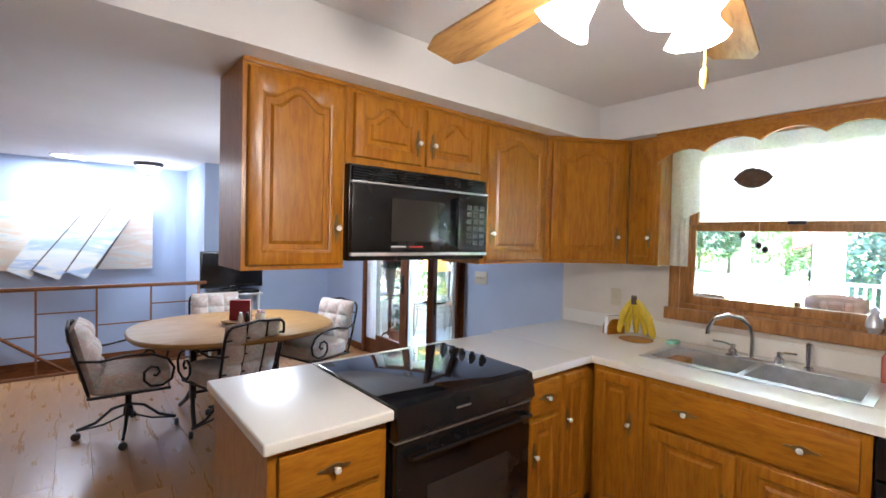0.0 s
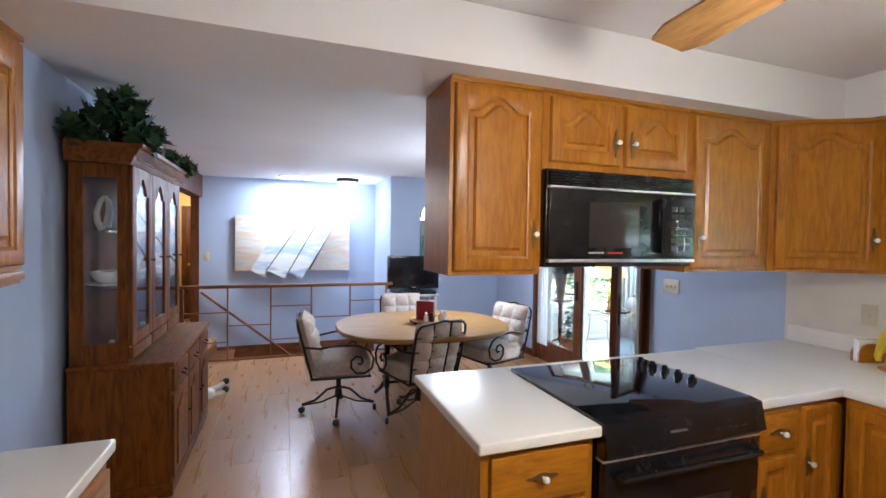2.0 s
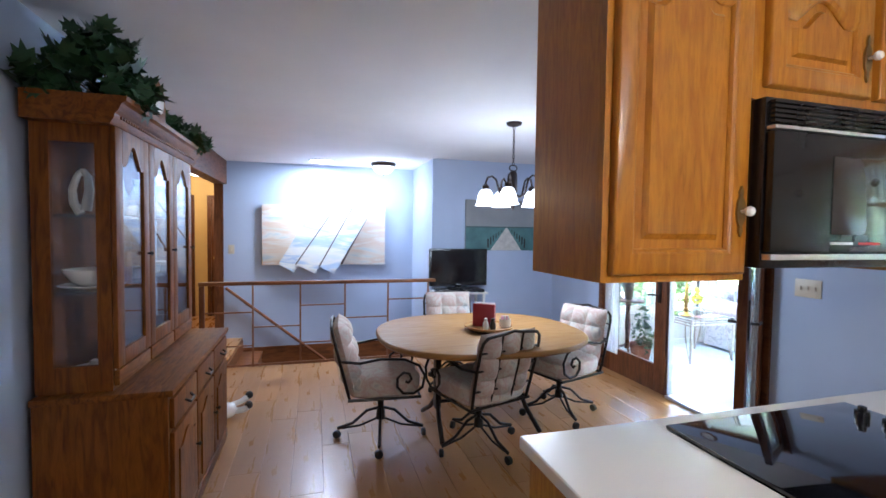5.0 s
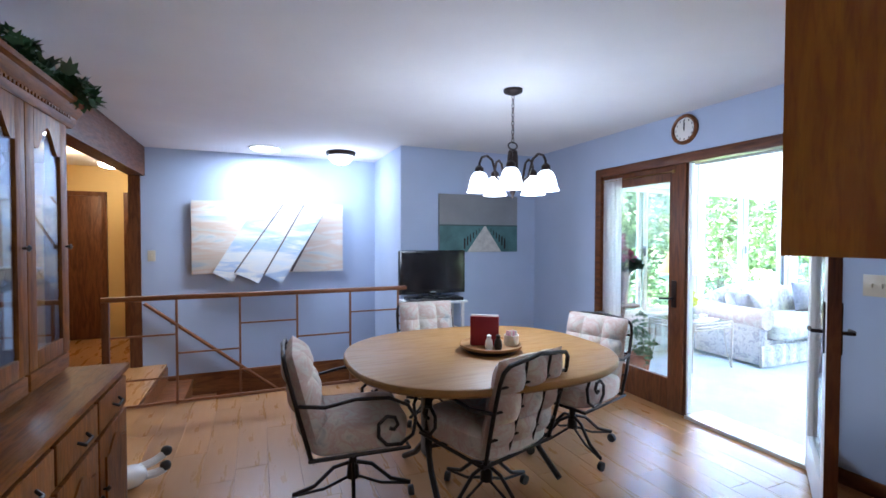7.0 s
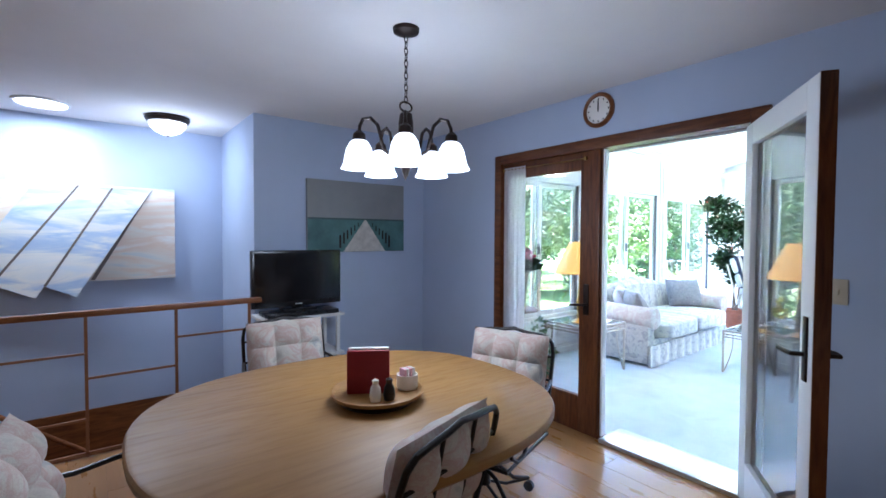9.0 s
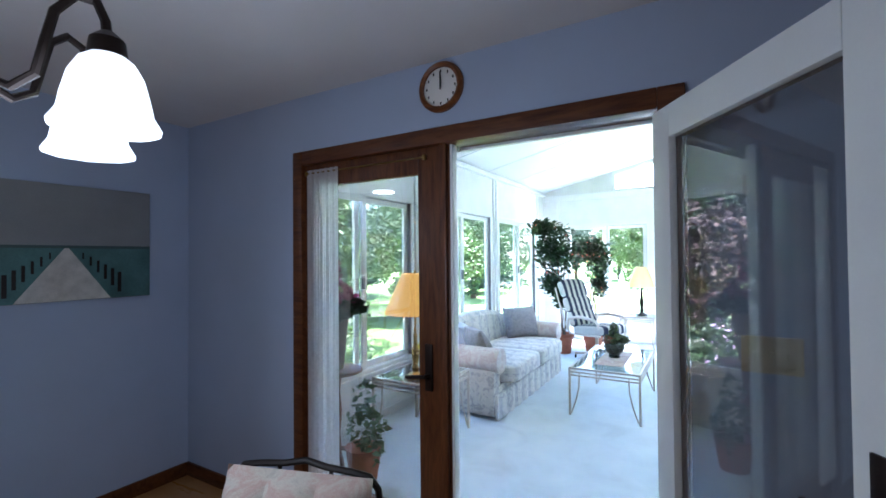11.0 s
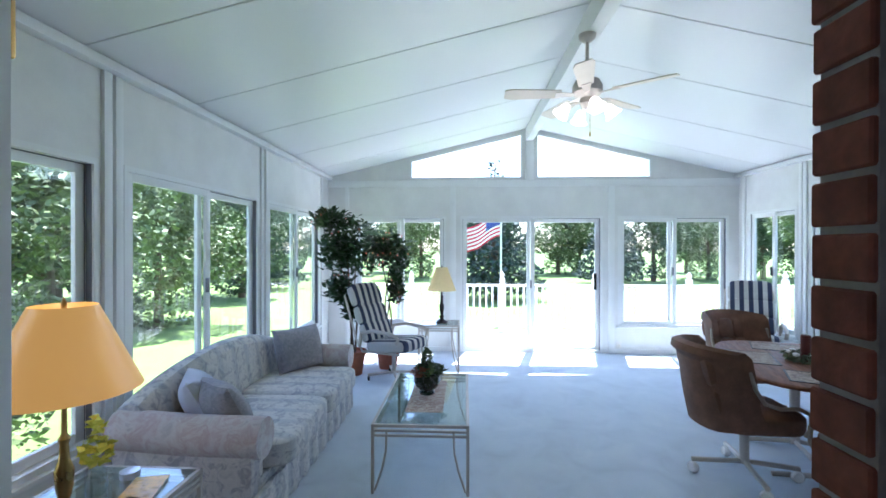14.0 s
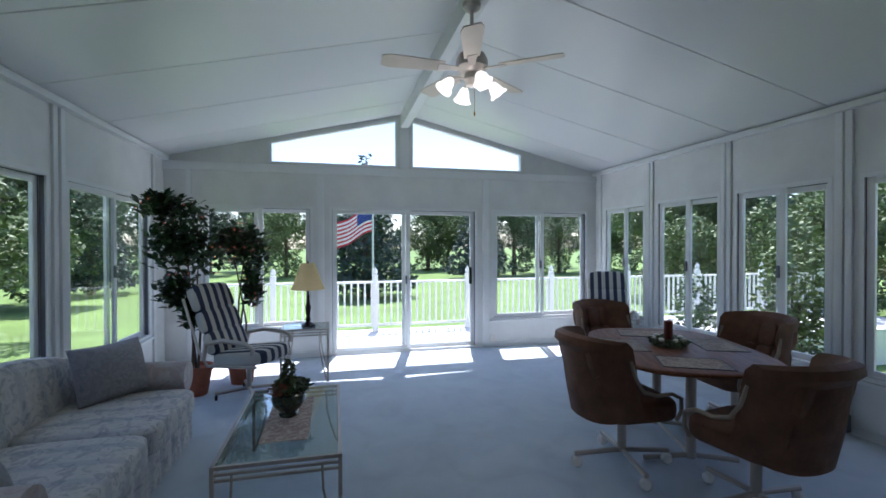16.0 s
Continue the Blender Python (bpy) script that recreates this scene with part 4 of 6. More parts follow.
YF = 1.335
base(pose(.752, YF, 0), .425, .66, [("drawer", .03, .69, .395, .855), ("drawer", .03, .41, .395, .665), ("drawer", .03, .12, .395, .385)], "honey oak drawer unit at the end of the peninsula")
base(pose(1.955, YF, 0), .27, .64, [("drawer", .025, .69, .25, .85), ("door", .025, .12, .25, .66, (.05, .5))], "honey oak base cabinet beside the range")
cb = thing("corner_base_cabinet", pose(2.228, YF, 0), "honey oak corner base cabinet with a folding door", "cabinet", "oak kitchen cabinets")
part("body", bx(.0, .03, .10, 1.05, .64, .88), OAK, cb)
part("face_frame", bx(.0, .001, .10, .26, .029, .88), OAK, cb)
cab_door(cb, .02, .12, .235, .85, False, (.04, .62))
base(pose(2.49, 1.30, 0, 0, 0, -90), .28, .77, [("door", .02, .12, .255, .85, (.22, .62))], "honey oak corner cabinet door under the counter")
base(pose(2.49, 1.015, 0, 0, 0, -90), .82, .77, [("drawer", .03, .66, .79, .85), ("door", .03, .12, .405, .64, (.36, .4)), ("door", .425, .12, .79, .64, (.47, .4))], "honey oak sink base cabinet", top=.72)
dw = thing("dishwasher", pose(2.49, .19, 0, 0, 0, -90), "black dishwasher under the counter", "dishwasher")
part("body", bx(0, .02, .1, .60, .75, .88), BLACK, dw)
part("door", bx(.005, -.015, .11, .595, .019, .72, .006), BLACK, dw)
part("control_panel", bx(.005, -.018, .73, .595, .019, .875, .006), BLACK, dw)
base(pose(2.49, -.42, 0, 0, 0, -90), 1.2, .77, [("door", .03, .12, .58, .85, (.5, .6)), ("door", .62, .12, 1.17, .85, (.7, .6))], "honey oak base cabinet")

# worktops
t = tagged(thing("worktop", pose(0, 0, 0), "cream laminate worktop with rounded edges", "worktop"))
for x0, y0, x1, y1, b in ((.726, 1.290, 1.184, 2.018, .010), (1.184, 1.945, 1.946, 2.016, .004), (1.946, 1.302, 2.47, 2.018, .004), (2.47, 1.15, XW, 2.055, .004),
                          (2.47, .0, 2.70, 1.15, .004), (3.12, .0, XW, 1.15, .004), (2.70, .0, 3.12, .24, .004), (2.70, 1.13, 3.12, 1.15, .004), (2.47, -2.25, XW, .0, .004)):
    part("slab", bx(x0, y0, .882, x1, y1, .921, b, seg=3), LAMINATE, t)
part("backsplash", bx(XW - .02, -2.25, .921, XW, 2.05, 1.02, .005), LAMINATE, t)
sk = thing("kitchen_sink", pose(2.70, .24, .921), "stainless steel double-bowl drop-in sink", "sink")
rim = nb()
for a in ((-.02, -.02, .44, .02), (-.02, .87, .44, .91), (-.02, .02, .03, .87), (.36, .02, .44, .87), (.03, .43, .36, .46)):
    box(rim, a[0], a[1], 0, a[2], a[3], .007, .002)
part("rim", rim, STEEL, sk)
for y0, y1 in ((.02, .43), (.46, .87)):
    b = nb()
    x0, x1, z = .03, .36, -.17
    box(b, x0, y0, z - .003, x1, y1, z)
    box(b, x0 - .003, y0, z, x0, y1, .004)
    box(b, x1, y0, z, x1 + .003, y1, .004)
    box(b, x0, y0 - .003, z, x1, y0, .004)
    box(b, x0, y1, z, x1, y1 + .003, .004)
    part("bowl", b, STEEL, sk)
fa = thing("kitchen_faucet", pose(3.10, .72, .928), "chrome gooseneck kitchen faucet with lever handles", "faucet")
part("deck_plate", bx(-.025, -.13, 0, .025, .14, .012, .005), CHROME, fa)
part("spout", tube(nb(), [(0, .02, .01), (0, .02, .12), (-.01, .03, .18), (-.05, .06, .22), (-.10, .11, .235), (-.15, .16, .21), (-.165, .18, .16), (-.167, .182, .13)], .011, 10), CHROME, fa)
for yy in (-.10, .11):
    h = part("valve", lathe(nb(), [(.022, 0), (.022, .02), (.014, .03), (.014, .05), (.002, .055)], (0, yy, .012), 12), CHROME, fa)
    part("lever", tube(nb(), [(0, yy, .055), (-.02, yy * 1.3, .07), (-.04, yy * 1.8, .075)], .006, 6), CHROME, h)
spr = thing("sink_sprayer", pose(3.10, .50, .928), "small chrome sink sprayer on the rim", "sprayer")
part("body", lathe(nb(), [(.02, 0), (.02, .015), (.012, .02), (.014, .10), (.018, .13), (.002, .14)], n=12), CHROME, spr)
so = thing("soap_bottle", pose(3.17, .22, .921), "clear soap bottle with red soap", "bottle")
part("bottle", lathe(nb(), [(.03, 0), (.032, .03), (.032, .12), (.014, .15), (.012, .17), (.002, .172)], n=14), plain("red_soap", (.55, .12, .08), .2), so)
part("pump", tube(nb(), [(0, 0, .17), (0, 0, .21), (-.04, 0, .215)], .006, 6), PORCELAIN, so)
sh = thing("window_figurine", pose(3.262, .29, 1.132), "small grey bird figurine on the window sill", "figurine")
part("figure", lathe(nb(), [(.02, 0), (.035, .03), (.03, .07), (.018, .09), (.02, .11), (.002, .13)], n=12), STEEL, sh)

# range and microwave
rg = thing("kitchen_range", pose(1.187, 1.300, 0) @ Matrix.Diagonal((.756 / .812, 1, 1, 1)), "black slide-in electric range with a glass cooktop", "range")
part("body", bx(0, .03, .03, .812, .64, .90), BLACK, rg)
part("cooktop", bx(-.004, .03, .921, .816, .65, .932, .004), BLACKG, rg, "black ceramic glass cooktop")
cp = nb()
prism(cp, [(-.01, .80), (-.035, .82), (-.012, .925), (.03, .931), (.03, .80)], "yz", 0, .812)
part("control_panel", cp, BLACK, rg)
part("panel_trim", bx(0, -.012, .79, .812, .03, .798, .002), STEEL, rg, "thin steel trim")
d = part("oven_door", bx(.008, -.012, .22, .804, .029, .785, .006), BLACK, rg)
part("oven_window", bx(.16, -.015, .33, .65, -.0125, .60, .002), SMOKE, d)
part("handle", tube(nb(), [(.05, -.012, .745), (.05, -.05, .745), (.762, -.05, .745), (.762, -.012, .745)], .011, 8), BLACK, d)
part("drawer", bx(.008, -.008, .04, .804, .029, .21, .006), BLACK, rg)
for k in range(5):
    kk = part("knob", lathe(nb(), [(.021, 0), (.020, .012), (.013, .014), (.012, .026), (.002, .028)], (.742, .555 - .076 * k, .932), 14), BLACK, rg, "black control knob")
lg = nb()
box(lg, .30, -.029, .868, .38, -.0235, .874)
part("badge", lg, STEEL, rg)
for k in range(4):
    part("display_bar", bx(.52 + k * .05, -.0315, .852, .55 + k * .05, -.026, .856), SMOKE, rg)
mw = thing("microwave", pose(1.19, 1.66, 1.432), "black over-the-range microwave with a grille and keypad", "microwave")
part("body", bx(0, .02, 0, .805, .36, .415, .006), BLACK, mw)
gr = nb()
for k in range(5):
    box(gr, .01, .004, .352 + k * .0115, .795, .019, .3585 + k * .0115)
part("grille", gr, BLACK, mw)
part("trim_top", bx(.004, -.004, .335, .801, .019, .343, .001), STEEL, mw, "steel trim strip")
part("trim_bottom", bx(.004, -.004, .022, .801, .019, .036, .001), STEEL, mw, "steel trim strip")
d = part("door", bx(.004, -.002, .04, .60, .019, .332, .005), BLACK, mw)
part("window", bx(.20, -.004, .085, .47, -.0022, .28, .002), SMOKE, d)
cpn = part("keypad", bx(.604, -.002, .04, .801, .019, .332, .005), BLACK, mw)
for r in range(6):
    for c in range(3):
        part("key", bx(.655 + c * .045, -.004, .075 + r * .036, .688 + c * .045, -.0022, .097 + r * .036, .001), plain("key_grey", (.045, .042, .04), .4) if r + c == 0 else bpy.data.materials["key_grey"], cpn)
for k, (u, q, cc) in enumerate(((.20, .012, (.6, .6, .6)), (.30, .006, (.6, .05, .04)))):
    part("badge", bx(u, -.0035, .06, u + .08, -.0022, .066), plain("badge_%d" % k, cc, .4), d)
part("handle", bx(.575, -.03, .06, .592, -.002, .31, .006), BLACK, d)

# bananas and board
bn = thing("bananas", pose(3.10, 1.38, .925) @ Matrix.Diagonal((1.25, 1.35, 1.3, 1)), "bunch of ripe yellow bananas", "fruit")
YEL = plain("banana_skin", (.72, .52, .03), .5, var=.15, scale=14)
for k in range(6):
    a = radians(-70 + 28 * k)
    p = [(math.cos(a) * r * .9 - .03, math.sin(a) * r - .0, z) for r, z in ((.01, .19), (.035, .16), (.065, .11), (.08, .06), (.09, .03), (.085, .012))]
    b = nb()
    tube(b, p[:3], .010, 8, r1=.019)
    tube(b, p[2:], .019, 8, r1=.009)
    part("banana", b, YEL, bn)
part("stem", tube(nb(), [(-.03, 0, .17), (-.035, 0, .21)], .014, 8), BARK, bn)
cbd = thing("cutting_board", pose(3.06, 1.36, .9212, 0, 0, 10), "small round wooden board under the bananas", "board")
part("board", lathe(nb(), [(.10, 0), (.105, .003), (.10, .0035)], n=24), OAKX, cbd)
nh = thing("napkin_holder", pose(3.12, 1.55, .921, 0, 0, -20), "wooden napkin holder with a pierced heart", "holder")
part("front", prism(nb(), [(-.07, 0), (.07, 0), (.07, .05), (.05, .085), (.02, .10), (-.02, .10), (-.05, .085), (-.07, .05)], "xz", -.03, -.02), OAKX, nh)
part("napkins", bx(-.065, -.019, .002, .065, .012, .12, .003), PORCELAIN, nh, "white paper napkins")
part("back", prism(nb(), [(-.07, 0), (.07, 0), (.07, .05), (.05, .085), (.02, .10), (-.02, .10), (-.05, .085), (-.07, .05)], "xz", .013, .022), OAKX, nh)
gs = thing("scrubber", pose(3.13, 1.16, .921), "small green dish scrubber", "scrubber")
part("pad", puff(nb(), (0, 0, .014), (.045, .03, .014), .5), plain("mint_green", (.30, .62, .45), .8), gs)


def plate(name, m, label, wid=.075, toggles=1):
    t = thing(name, m, label, "switch")
    part("plate", bx(-wid / 2, -.006, -.06, wid / 2, 0, .06, .003), PORCELAIN if "white" in label else IVORYP, t)
    for k in range(toggles):
        x = (k - (toggles - 1) / 2) * .045
        part("toggle", bx(x - .006, -.014, -.012, x + .006, -.006, .012, .002), IVORYP, t)


plate("wall_switch", pose(XW, 3.005, 1.165, 0, 0, -90), "ivory triple wall switch", .165, 3)
plate("wall_outlet", pose(XW, 1.63, 1.15, 0, 0, -90), "ivory wall outlet above the counter")
plate("wall_switch", pose(-.935, YA, 1.22, 0, 0, 0), "ivory wall switch on the stair wall")

# ceiling fan in the kitchen
def ceiling_fan(m, label, blade_mat, blades, turn, drop, shades, shade_r, blade_len, metal, shade_mat, bowl=False, lift=0.0):
    f = thing("ceiling_fan", m, label, "ceiling fan")
    part("canopy", lathe(nb(), [(.065, 0), (.06, -.03), (.03, -.055), (.015, -.06)], n=20), metal, f)
    part("downrod", tube(nb(), [(0, 0, -.05), (0, 0, -drop)], .013, 10), metal, f)
    part("motor", lathe(nb(), [(.02, -drop), (.09, -drop - .02), (.11, -drop - .06), (.11, -drop - .11), (.08, -drop - .14), (.05, -drop - .15)], n=24), metal, f)
    for k in range(blades):
        a = turn + 360 / blades * k
        b = nb()
        o = []
        for u in range(9):
            s = u / 8
            o.append((.20 + (blade_len - .20) * s, .052 + .02 * s if u < 8 else .05))
        poly = [(x, y) for x, y in o] + [(x, -y) for x, y in reversed(o)]
        prism(b, poly, "xy", -.004, .004)
        bl = part("blade", b, blade_mat, f, at=pose(0, 0, -drop - .115, 0, 0, a) @ pose(0, 0, 0, 12))
        part("bracket", prism(nb(), [(.07, .018), (.24, .035), (.24, -.035), (.07, -.018)], "xy", -.010, -.005), metal, bl)
    drop -= lift
    part("light_hub", lathe(nb(), [(.05, -drop - .15), (.055, -drop - .19), (.035, -drop - .23), (.01, -drop - .24)], n=18), metal, f)
    for k in range(shades):
        a = radians(turn + 20 + 360 / shades * k)
        c, s = math.cos(a), math.sin(a)
        arm = part("arm", tube(nb(), [(c * .04, s * .04, -drop - .19), (c * .10, s * .10, -drop - .185), (c * .14, s * .14, -drop - .20)], .008, 6), metal, f)
        g = lathe(nb(), [(.02, 0), (.03, -.015), (shade_r * .8, -.045), (shade_r * .85, -.07), (shade_r * 1.2, -.10)], n=24, wave=.006, waves=6)
        part("shade", g, shade_mat, f, "lit frosted glass shade", pose(c * .145, s * .145, -drop - .20) @ Matrix.Rotation(radians(-38), 4, Vector((-s, c, 0))) )
    if bowl:
        part("bowl", lathe(nb(), [(.040, -drop - .225), (.088, -drop - .24), (.086, -drop - .275), (.060, -drop - .31), (.002, -drop - .327)], n=24), shade_mat, f, "lit frosted glass bowl")
    ch = nb()
    tube(ch, [(.03, -.03, -drop - .24), (.03, -.03, -drop - .40)], .002, 5)
    lathe(ch, [(.002, -.03), (.007, -.02), (.006, 0), (.002, .005)], (.03, -.03, -drop - .40), 8)
    part("pull_chain", ch, BRASS, f)
    return f


FANOAK = wood("fan_blade_oak", (.32, .16, .05), (.50, .28, .09), "x", .35)
ceiling_fan(pose(1.065, .305, ZC), "brass ceiling fan with oak blades and lit tulip shades", FANOAK, 5, 84, .22, 4, .046, .72, BRASS, SHADE_LIT, True, .03)

# west side: cabinet, counter
upper(pose(-.665, .98, ZU + .02, 0, 0, 90), .96, HU - .02, .33, [(.03, .47, .43), (.50, .94, .53)], "honey oak wall cabinet beside the dining room")
br = thing("cabinet_bracket", pose(-.66, 1.925, 1.418, 0, 0, 90), "curved honey oak bracket below the wall cabinet", "bracket")
pts = [(0, 0), (0, -.03), (-.10, -.035), (-.17, -.06), (-.20, -.11), (-.24, -.13), (-.30, -.135), (-.30, 0)]
part("bracket", prism(nb(), [(a * 1.35, b * 1.3) for a, b in pts], "xz", .002, .022), OAK, br)
part("light_rail", bx(-.96, -.006, -.028, .012, .03, -.0005, .004), OAK, br)
base(pose(-.34, .80, 0, 0, 0, 90), .86, .655, [("drawer", .03, .69, .83, .85), ("door", .03, .12, .42, .66, (.38, .5)), ("door", .44, .12, .83, .66, (.48, .5))], "honey oak base cabinet beside the dining room")
wt = thing("worktop", pose(0, 0, 0), "cream laminate worktop on the west cabinets", "worktop")
part("slab", bx(WL + .003, .2, .882, -.318, 1.672, .921, .009, seg=3), LAMINATE, wt)
# ---- dining room ----
LZX, LZY = 1.45, 4.05
# railing round the stairwell
rl = thing("stair_railing", pose(-1.0, 6.055, 0), "brown stained rail on thin metal posts with staggered bars", "railing")
part("handrail", bx(-.02, -.028, .895, 2.56, .028, .935, .010), TRIMX, rl)
part("newel", bx(-.015, -.02, 0, .035, .02, .895, .004), TRIMW, rl)
for x in (.51, 1.002, 1.49, 1.985, 2.47):
    part("post", bx(x - .009, -.009, 0, x + .009, .009, .895), RAILM, rl)
part("bottom_bar", bx(.035, -.009, .012, 2.56, .009, .030), RAILM, rl)
for x0, x1, z in ((.035, .50, .60), (.52, .993, .435), (1.011, 1.48, .66), (1.499, 1.976, .50), (1.994, 2.46, .70), (.035, .50, .235), (1.011, 1.48, .24), (2.479, 2.56, .55), (1.994, 2.46, .30)):
    part("bar", bx(x0, -.007, z - .007, x1, .007, z + .007), RAILM, rl)
hr = thing("stair_handrail", pose(0, YA - .05, 0), "sloping brown wooden handrail on the stair wall", "handrail")
part("rail", tube(nb(), [(-1.0, 0, .70), (-.1, 0, -.04), (.6, 0, -.61)], .02, 10), TRIMX, hr)
for x in (-.75, .0):
    part("bracket", tube(nb(), [(x, 0, .70 - .82 * (x + 1.0) - .015), (x, .048, .70 - .82 * (x + 1.0) - .05)], .007, 6), BRONZE, hr)

# hutch
hu = thing("china_hutch", pose(-.45, 3.02, 0, 0, 0, 90), "walnut-stained china hutch with glass doors", "hutch")
W, D = 1.28, .505
part("base_body", bx(.01, .012, .09, W - .01, D, .775), HUTCHW, hu)
part("base_top", bx(-.012, -.015, .776, W + .012, D, .806, .008), HUTCHX, hu)
part("plinth", bx(.0, -.005, .02, W, D, .089, .006), HUTCHX, hu)
for k in range(4):
    part("foot", bx((0.02, W - .10, .02, W - .10)[k], (.0, .0, D - .1, D - .1)[k], 0, (.10, W - .02, .10, W - .02)[k], (.08, .08, D - .02, D - .02)[k], .0195, .004), HUTCHW, hu)
PULL = IRON
for k in range(3):
    x0 = .03 + k * .413
    d = part("drawer", bx(x0, -.008, .62, x0 + .395, .0115, .755, .006), HUTCHW, hu)
    part("pull", tube(nb(), [(x0 + .17, -.008, .69), (x0 + .18, -.03, .675), (x0 + .25, -.03, .675), (x0 + .26, -.008, .69)], .006, 6), PULL, d, "dark metal bail pull")
    f = nb()
    box(f, x0, -.008, .11, x0 + .395, .0115, .60, .005)
    d = part("door", f, HUTCHW, hu)
    p = nb()
    prism(p, [(x0 + .06, .16)] + arch(x0 + .06, x0 + .335, .55, .05) + [(x0 + .335, .16)], "xz", -.016, -.008)
    part("panel", p, HUTCHW, d)
    part("pull", lathe(nb(), [(.004, 0), (.006, .012), (.014, .02), (.002, .028)], n=10), PULL, d, "dark metal knob", pose(x0 + (.365 if k < 2 else .03), -.008, .38, 90))
U0, U1, YF2 = .04, 1.24, .205
cse = nb()
box(cse, U0, D - .012, .81, U1, D, 1.96)
box(cse, U0, YF2 + .022, 1.94, U1, D - .012, 1.96)
box(cse, U0, YF2 + .022, .806, U1, D - .012, .82)
part("upper_back", cse, HUTCHW, hu)
for x in (U0, U1 - .02):
    s = nb()
    box(s, x, YF2 + .022, .82, x + .02, YF2 + .075, 1.94)
    box(s, x, D - .065, .82, x + .02, D - .012, 1.94)
    box(s, x, YF2 + .075, 1.86, x + .02, D - .065, 1.94)
    box(s, x, YF2 + .075, .82, x + .02, D - .065, .92)
    sd2 = part("side_frame", s, HUTCHW, hu)
    part("side_pane", bx(x + .008, YF2 + .07, .91, x + .012, D - .06, 1.87), PANE, sd2).visible_shadow = False
for z in (1.22, 1.55):
    part("shelf", bx(U0 + .022, YF2 + .04, z, U1 - .022, D - .014, z + .012), TABLEGLASS, hu, "clear glass shelf")
for k in range(3):
    x0 = U0 + k * .40
    x1 = x0 + .40
    f = nb()
    box(f, x0 + .002, YF2, .90, x0 + .075, YF2 + .02, 1.95, .003)
    box(f, x1 - .075, YF2, .90, x1 - .002, YF2 + .02, 1.95, .003)
    box(f, x0 + .075, YF2, .90, x1 - .075, YF2 + .02, .97, .003)
    prism(f, [(x0 + .075, 1.95)] + arch(x0 + .075, x1 - .075, 1.88, .10) + [(x1 - .075, 1.95)], "xz", YF2, YF2 + .02)
    d = part("glass_door", f, HUTCHW, hu)
    part("pane", bx(x0 + .07, YF2 + .008, .96, x1 - .07, YF2 + .012, 1.90), DOORGLASS, d).visible_shadow = False
    part("knob", lathe(nb(), [(.004, 0), (.006, .012), (.014, .02), (.002, .028)], n=10), PULL, d, "dark metal knob", pose(x1 - .035, YF2, 1.38, 90))
    part("small_drawer", bx(x0 + .01, YF2, .825, x1 - .01, YF2 + .02, .892, .004), HUTCHX, hu)
cor = nb()
prism(cor, [(YF2 - .004, 1.935), (YF2 - .02, 1.962), (YF2 - .022, 1.978), (YF2 - .034, 1.99), (YF2 - .048, 2.02), (YF2 - .064, 2.03), (YF2 - .066, 2.05), (D, 2.05), (D, 1.935)], "yz", U0 - .06, U1 + .06)
part("cornice", cor, HUTCHX, hu)
dn = nb()
for k in range(42):
    box(dn, U0 + .0 + k * .0285, YF2 - .026, 1.964, U0 + .014 + k * .0285, YF2 - .018, 1.976)
part("dentil_moulding", dn, HUTCHW, hu)


def ware(name, prof, x, y, z, label, cat, mat=PORCELAIN, n=18):
    t = thing(name, pose(-.45 - y, 3.02 + x, z), label, cat, "china in the hutch")
    part("body", lathe(nb(), prof, n=n), mat, t)


plate_p = [(.03, 0), (.045, .006), (.085, .02), (.09, .022), (.084, .026), (.04, .012), (.002, .01)]
bowl_p = [(.03, 0), (.05, .02), (.08, .055), (.085, .06), (.078, .06), (.04, .02), (.002, .016)]
vase_p = [(.03, 0), (.045, .05), (.05, .10), (.02, .17), (.028, .21), (.022, .21), (.012, .17)]
cup_p = [(.02, 0), (.035, .01), (.042, .06), (.038, .06), (.03, .015), (.002, .012)]
GLASSW = plain("pale_crystal", (.6, .66, .68), .1, var=.05)
for x, z in ((.5, .821), (.62, 1.234), (.95, .821), (1.08, 1.234)):
    ware("serving_bowl", bowl_p, x, .33, z, "white porcelain serving bowl in the hutch", "bowl")
for x, z in ((.42, 1.563), (.7, 1.563), (1.08, 1.563), (.36, .821)):
    ware("vase", vase_p, x, .34, z, "pale glass vase in the hutch", "vase", GLASSW)
for x, z in ((.42, 1.234), (.8, .821), (.85, 1.234), (.5, 1.563), (.9, 1.563)):
    ware("teacup", cup_p, x, .32, z, "white porcelain cup in the hutch", "cup")
bkx = thing("small_box", pose(-.72, 3.30, 1.234), "small upright wooden box in the hutch", "box")
part("box", bx(-.03, -.03, 0, .03, .03, .16, .004), OAK, bkx)


sw = thing("swan_figurine", pose(-.80, 3.22, 1.563), "pair of curved pale porcelain figurines in the hutch", "figurine", "china in the hutch")
for dx in (-.05, .07):
    part("figure", tube(tube(nb(), [(dx, 0, .004), (dx - .025, 0, .05), (dx - .03, 0, .11), (dx - .012, 0, .17), (dx + .01, 0, .20)], .020, 10, r1=.012), [(dx + .01, 0, .20), (dx + .03, 0, .17), (dx + .035, 0, .11), (dx + .02, 0, .02)], .012, 10, r1=.022), PORCELAIN, sw)
tu = thing("soup_tureen", pose(-.80, 3.20, 1.234), "white scalloped porcelain tureen on a plate in the hutch", "tureen", "china in the hutch")
part("plate", lathe(nb(), [(.05, 0), (.10, .008), (.125, .018), (.12, .022), (.05, .012), (.002, .012)], n=28, wave=.004, waves=9), PORCELAIN, tu)
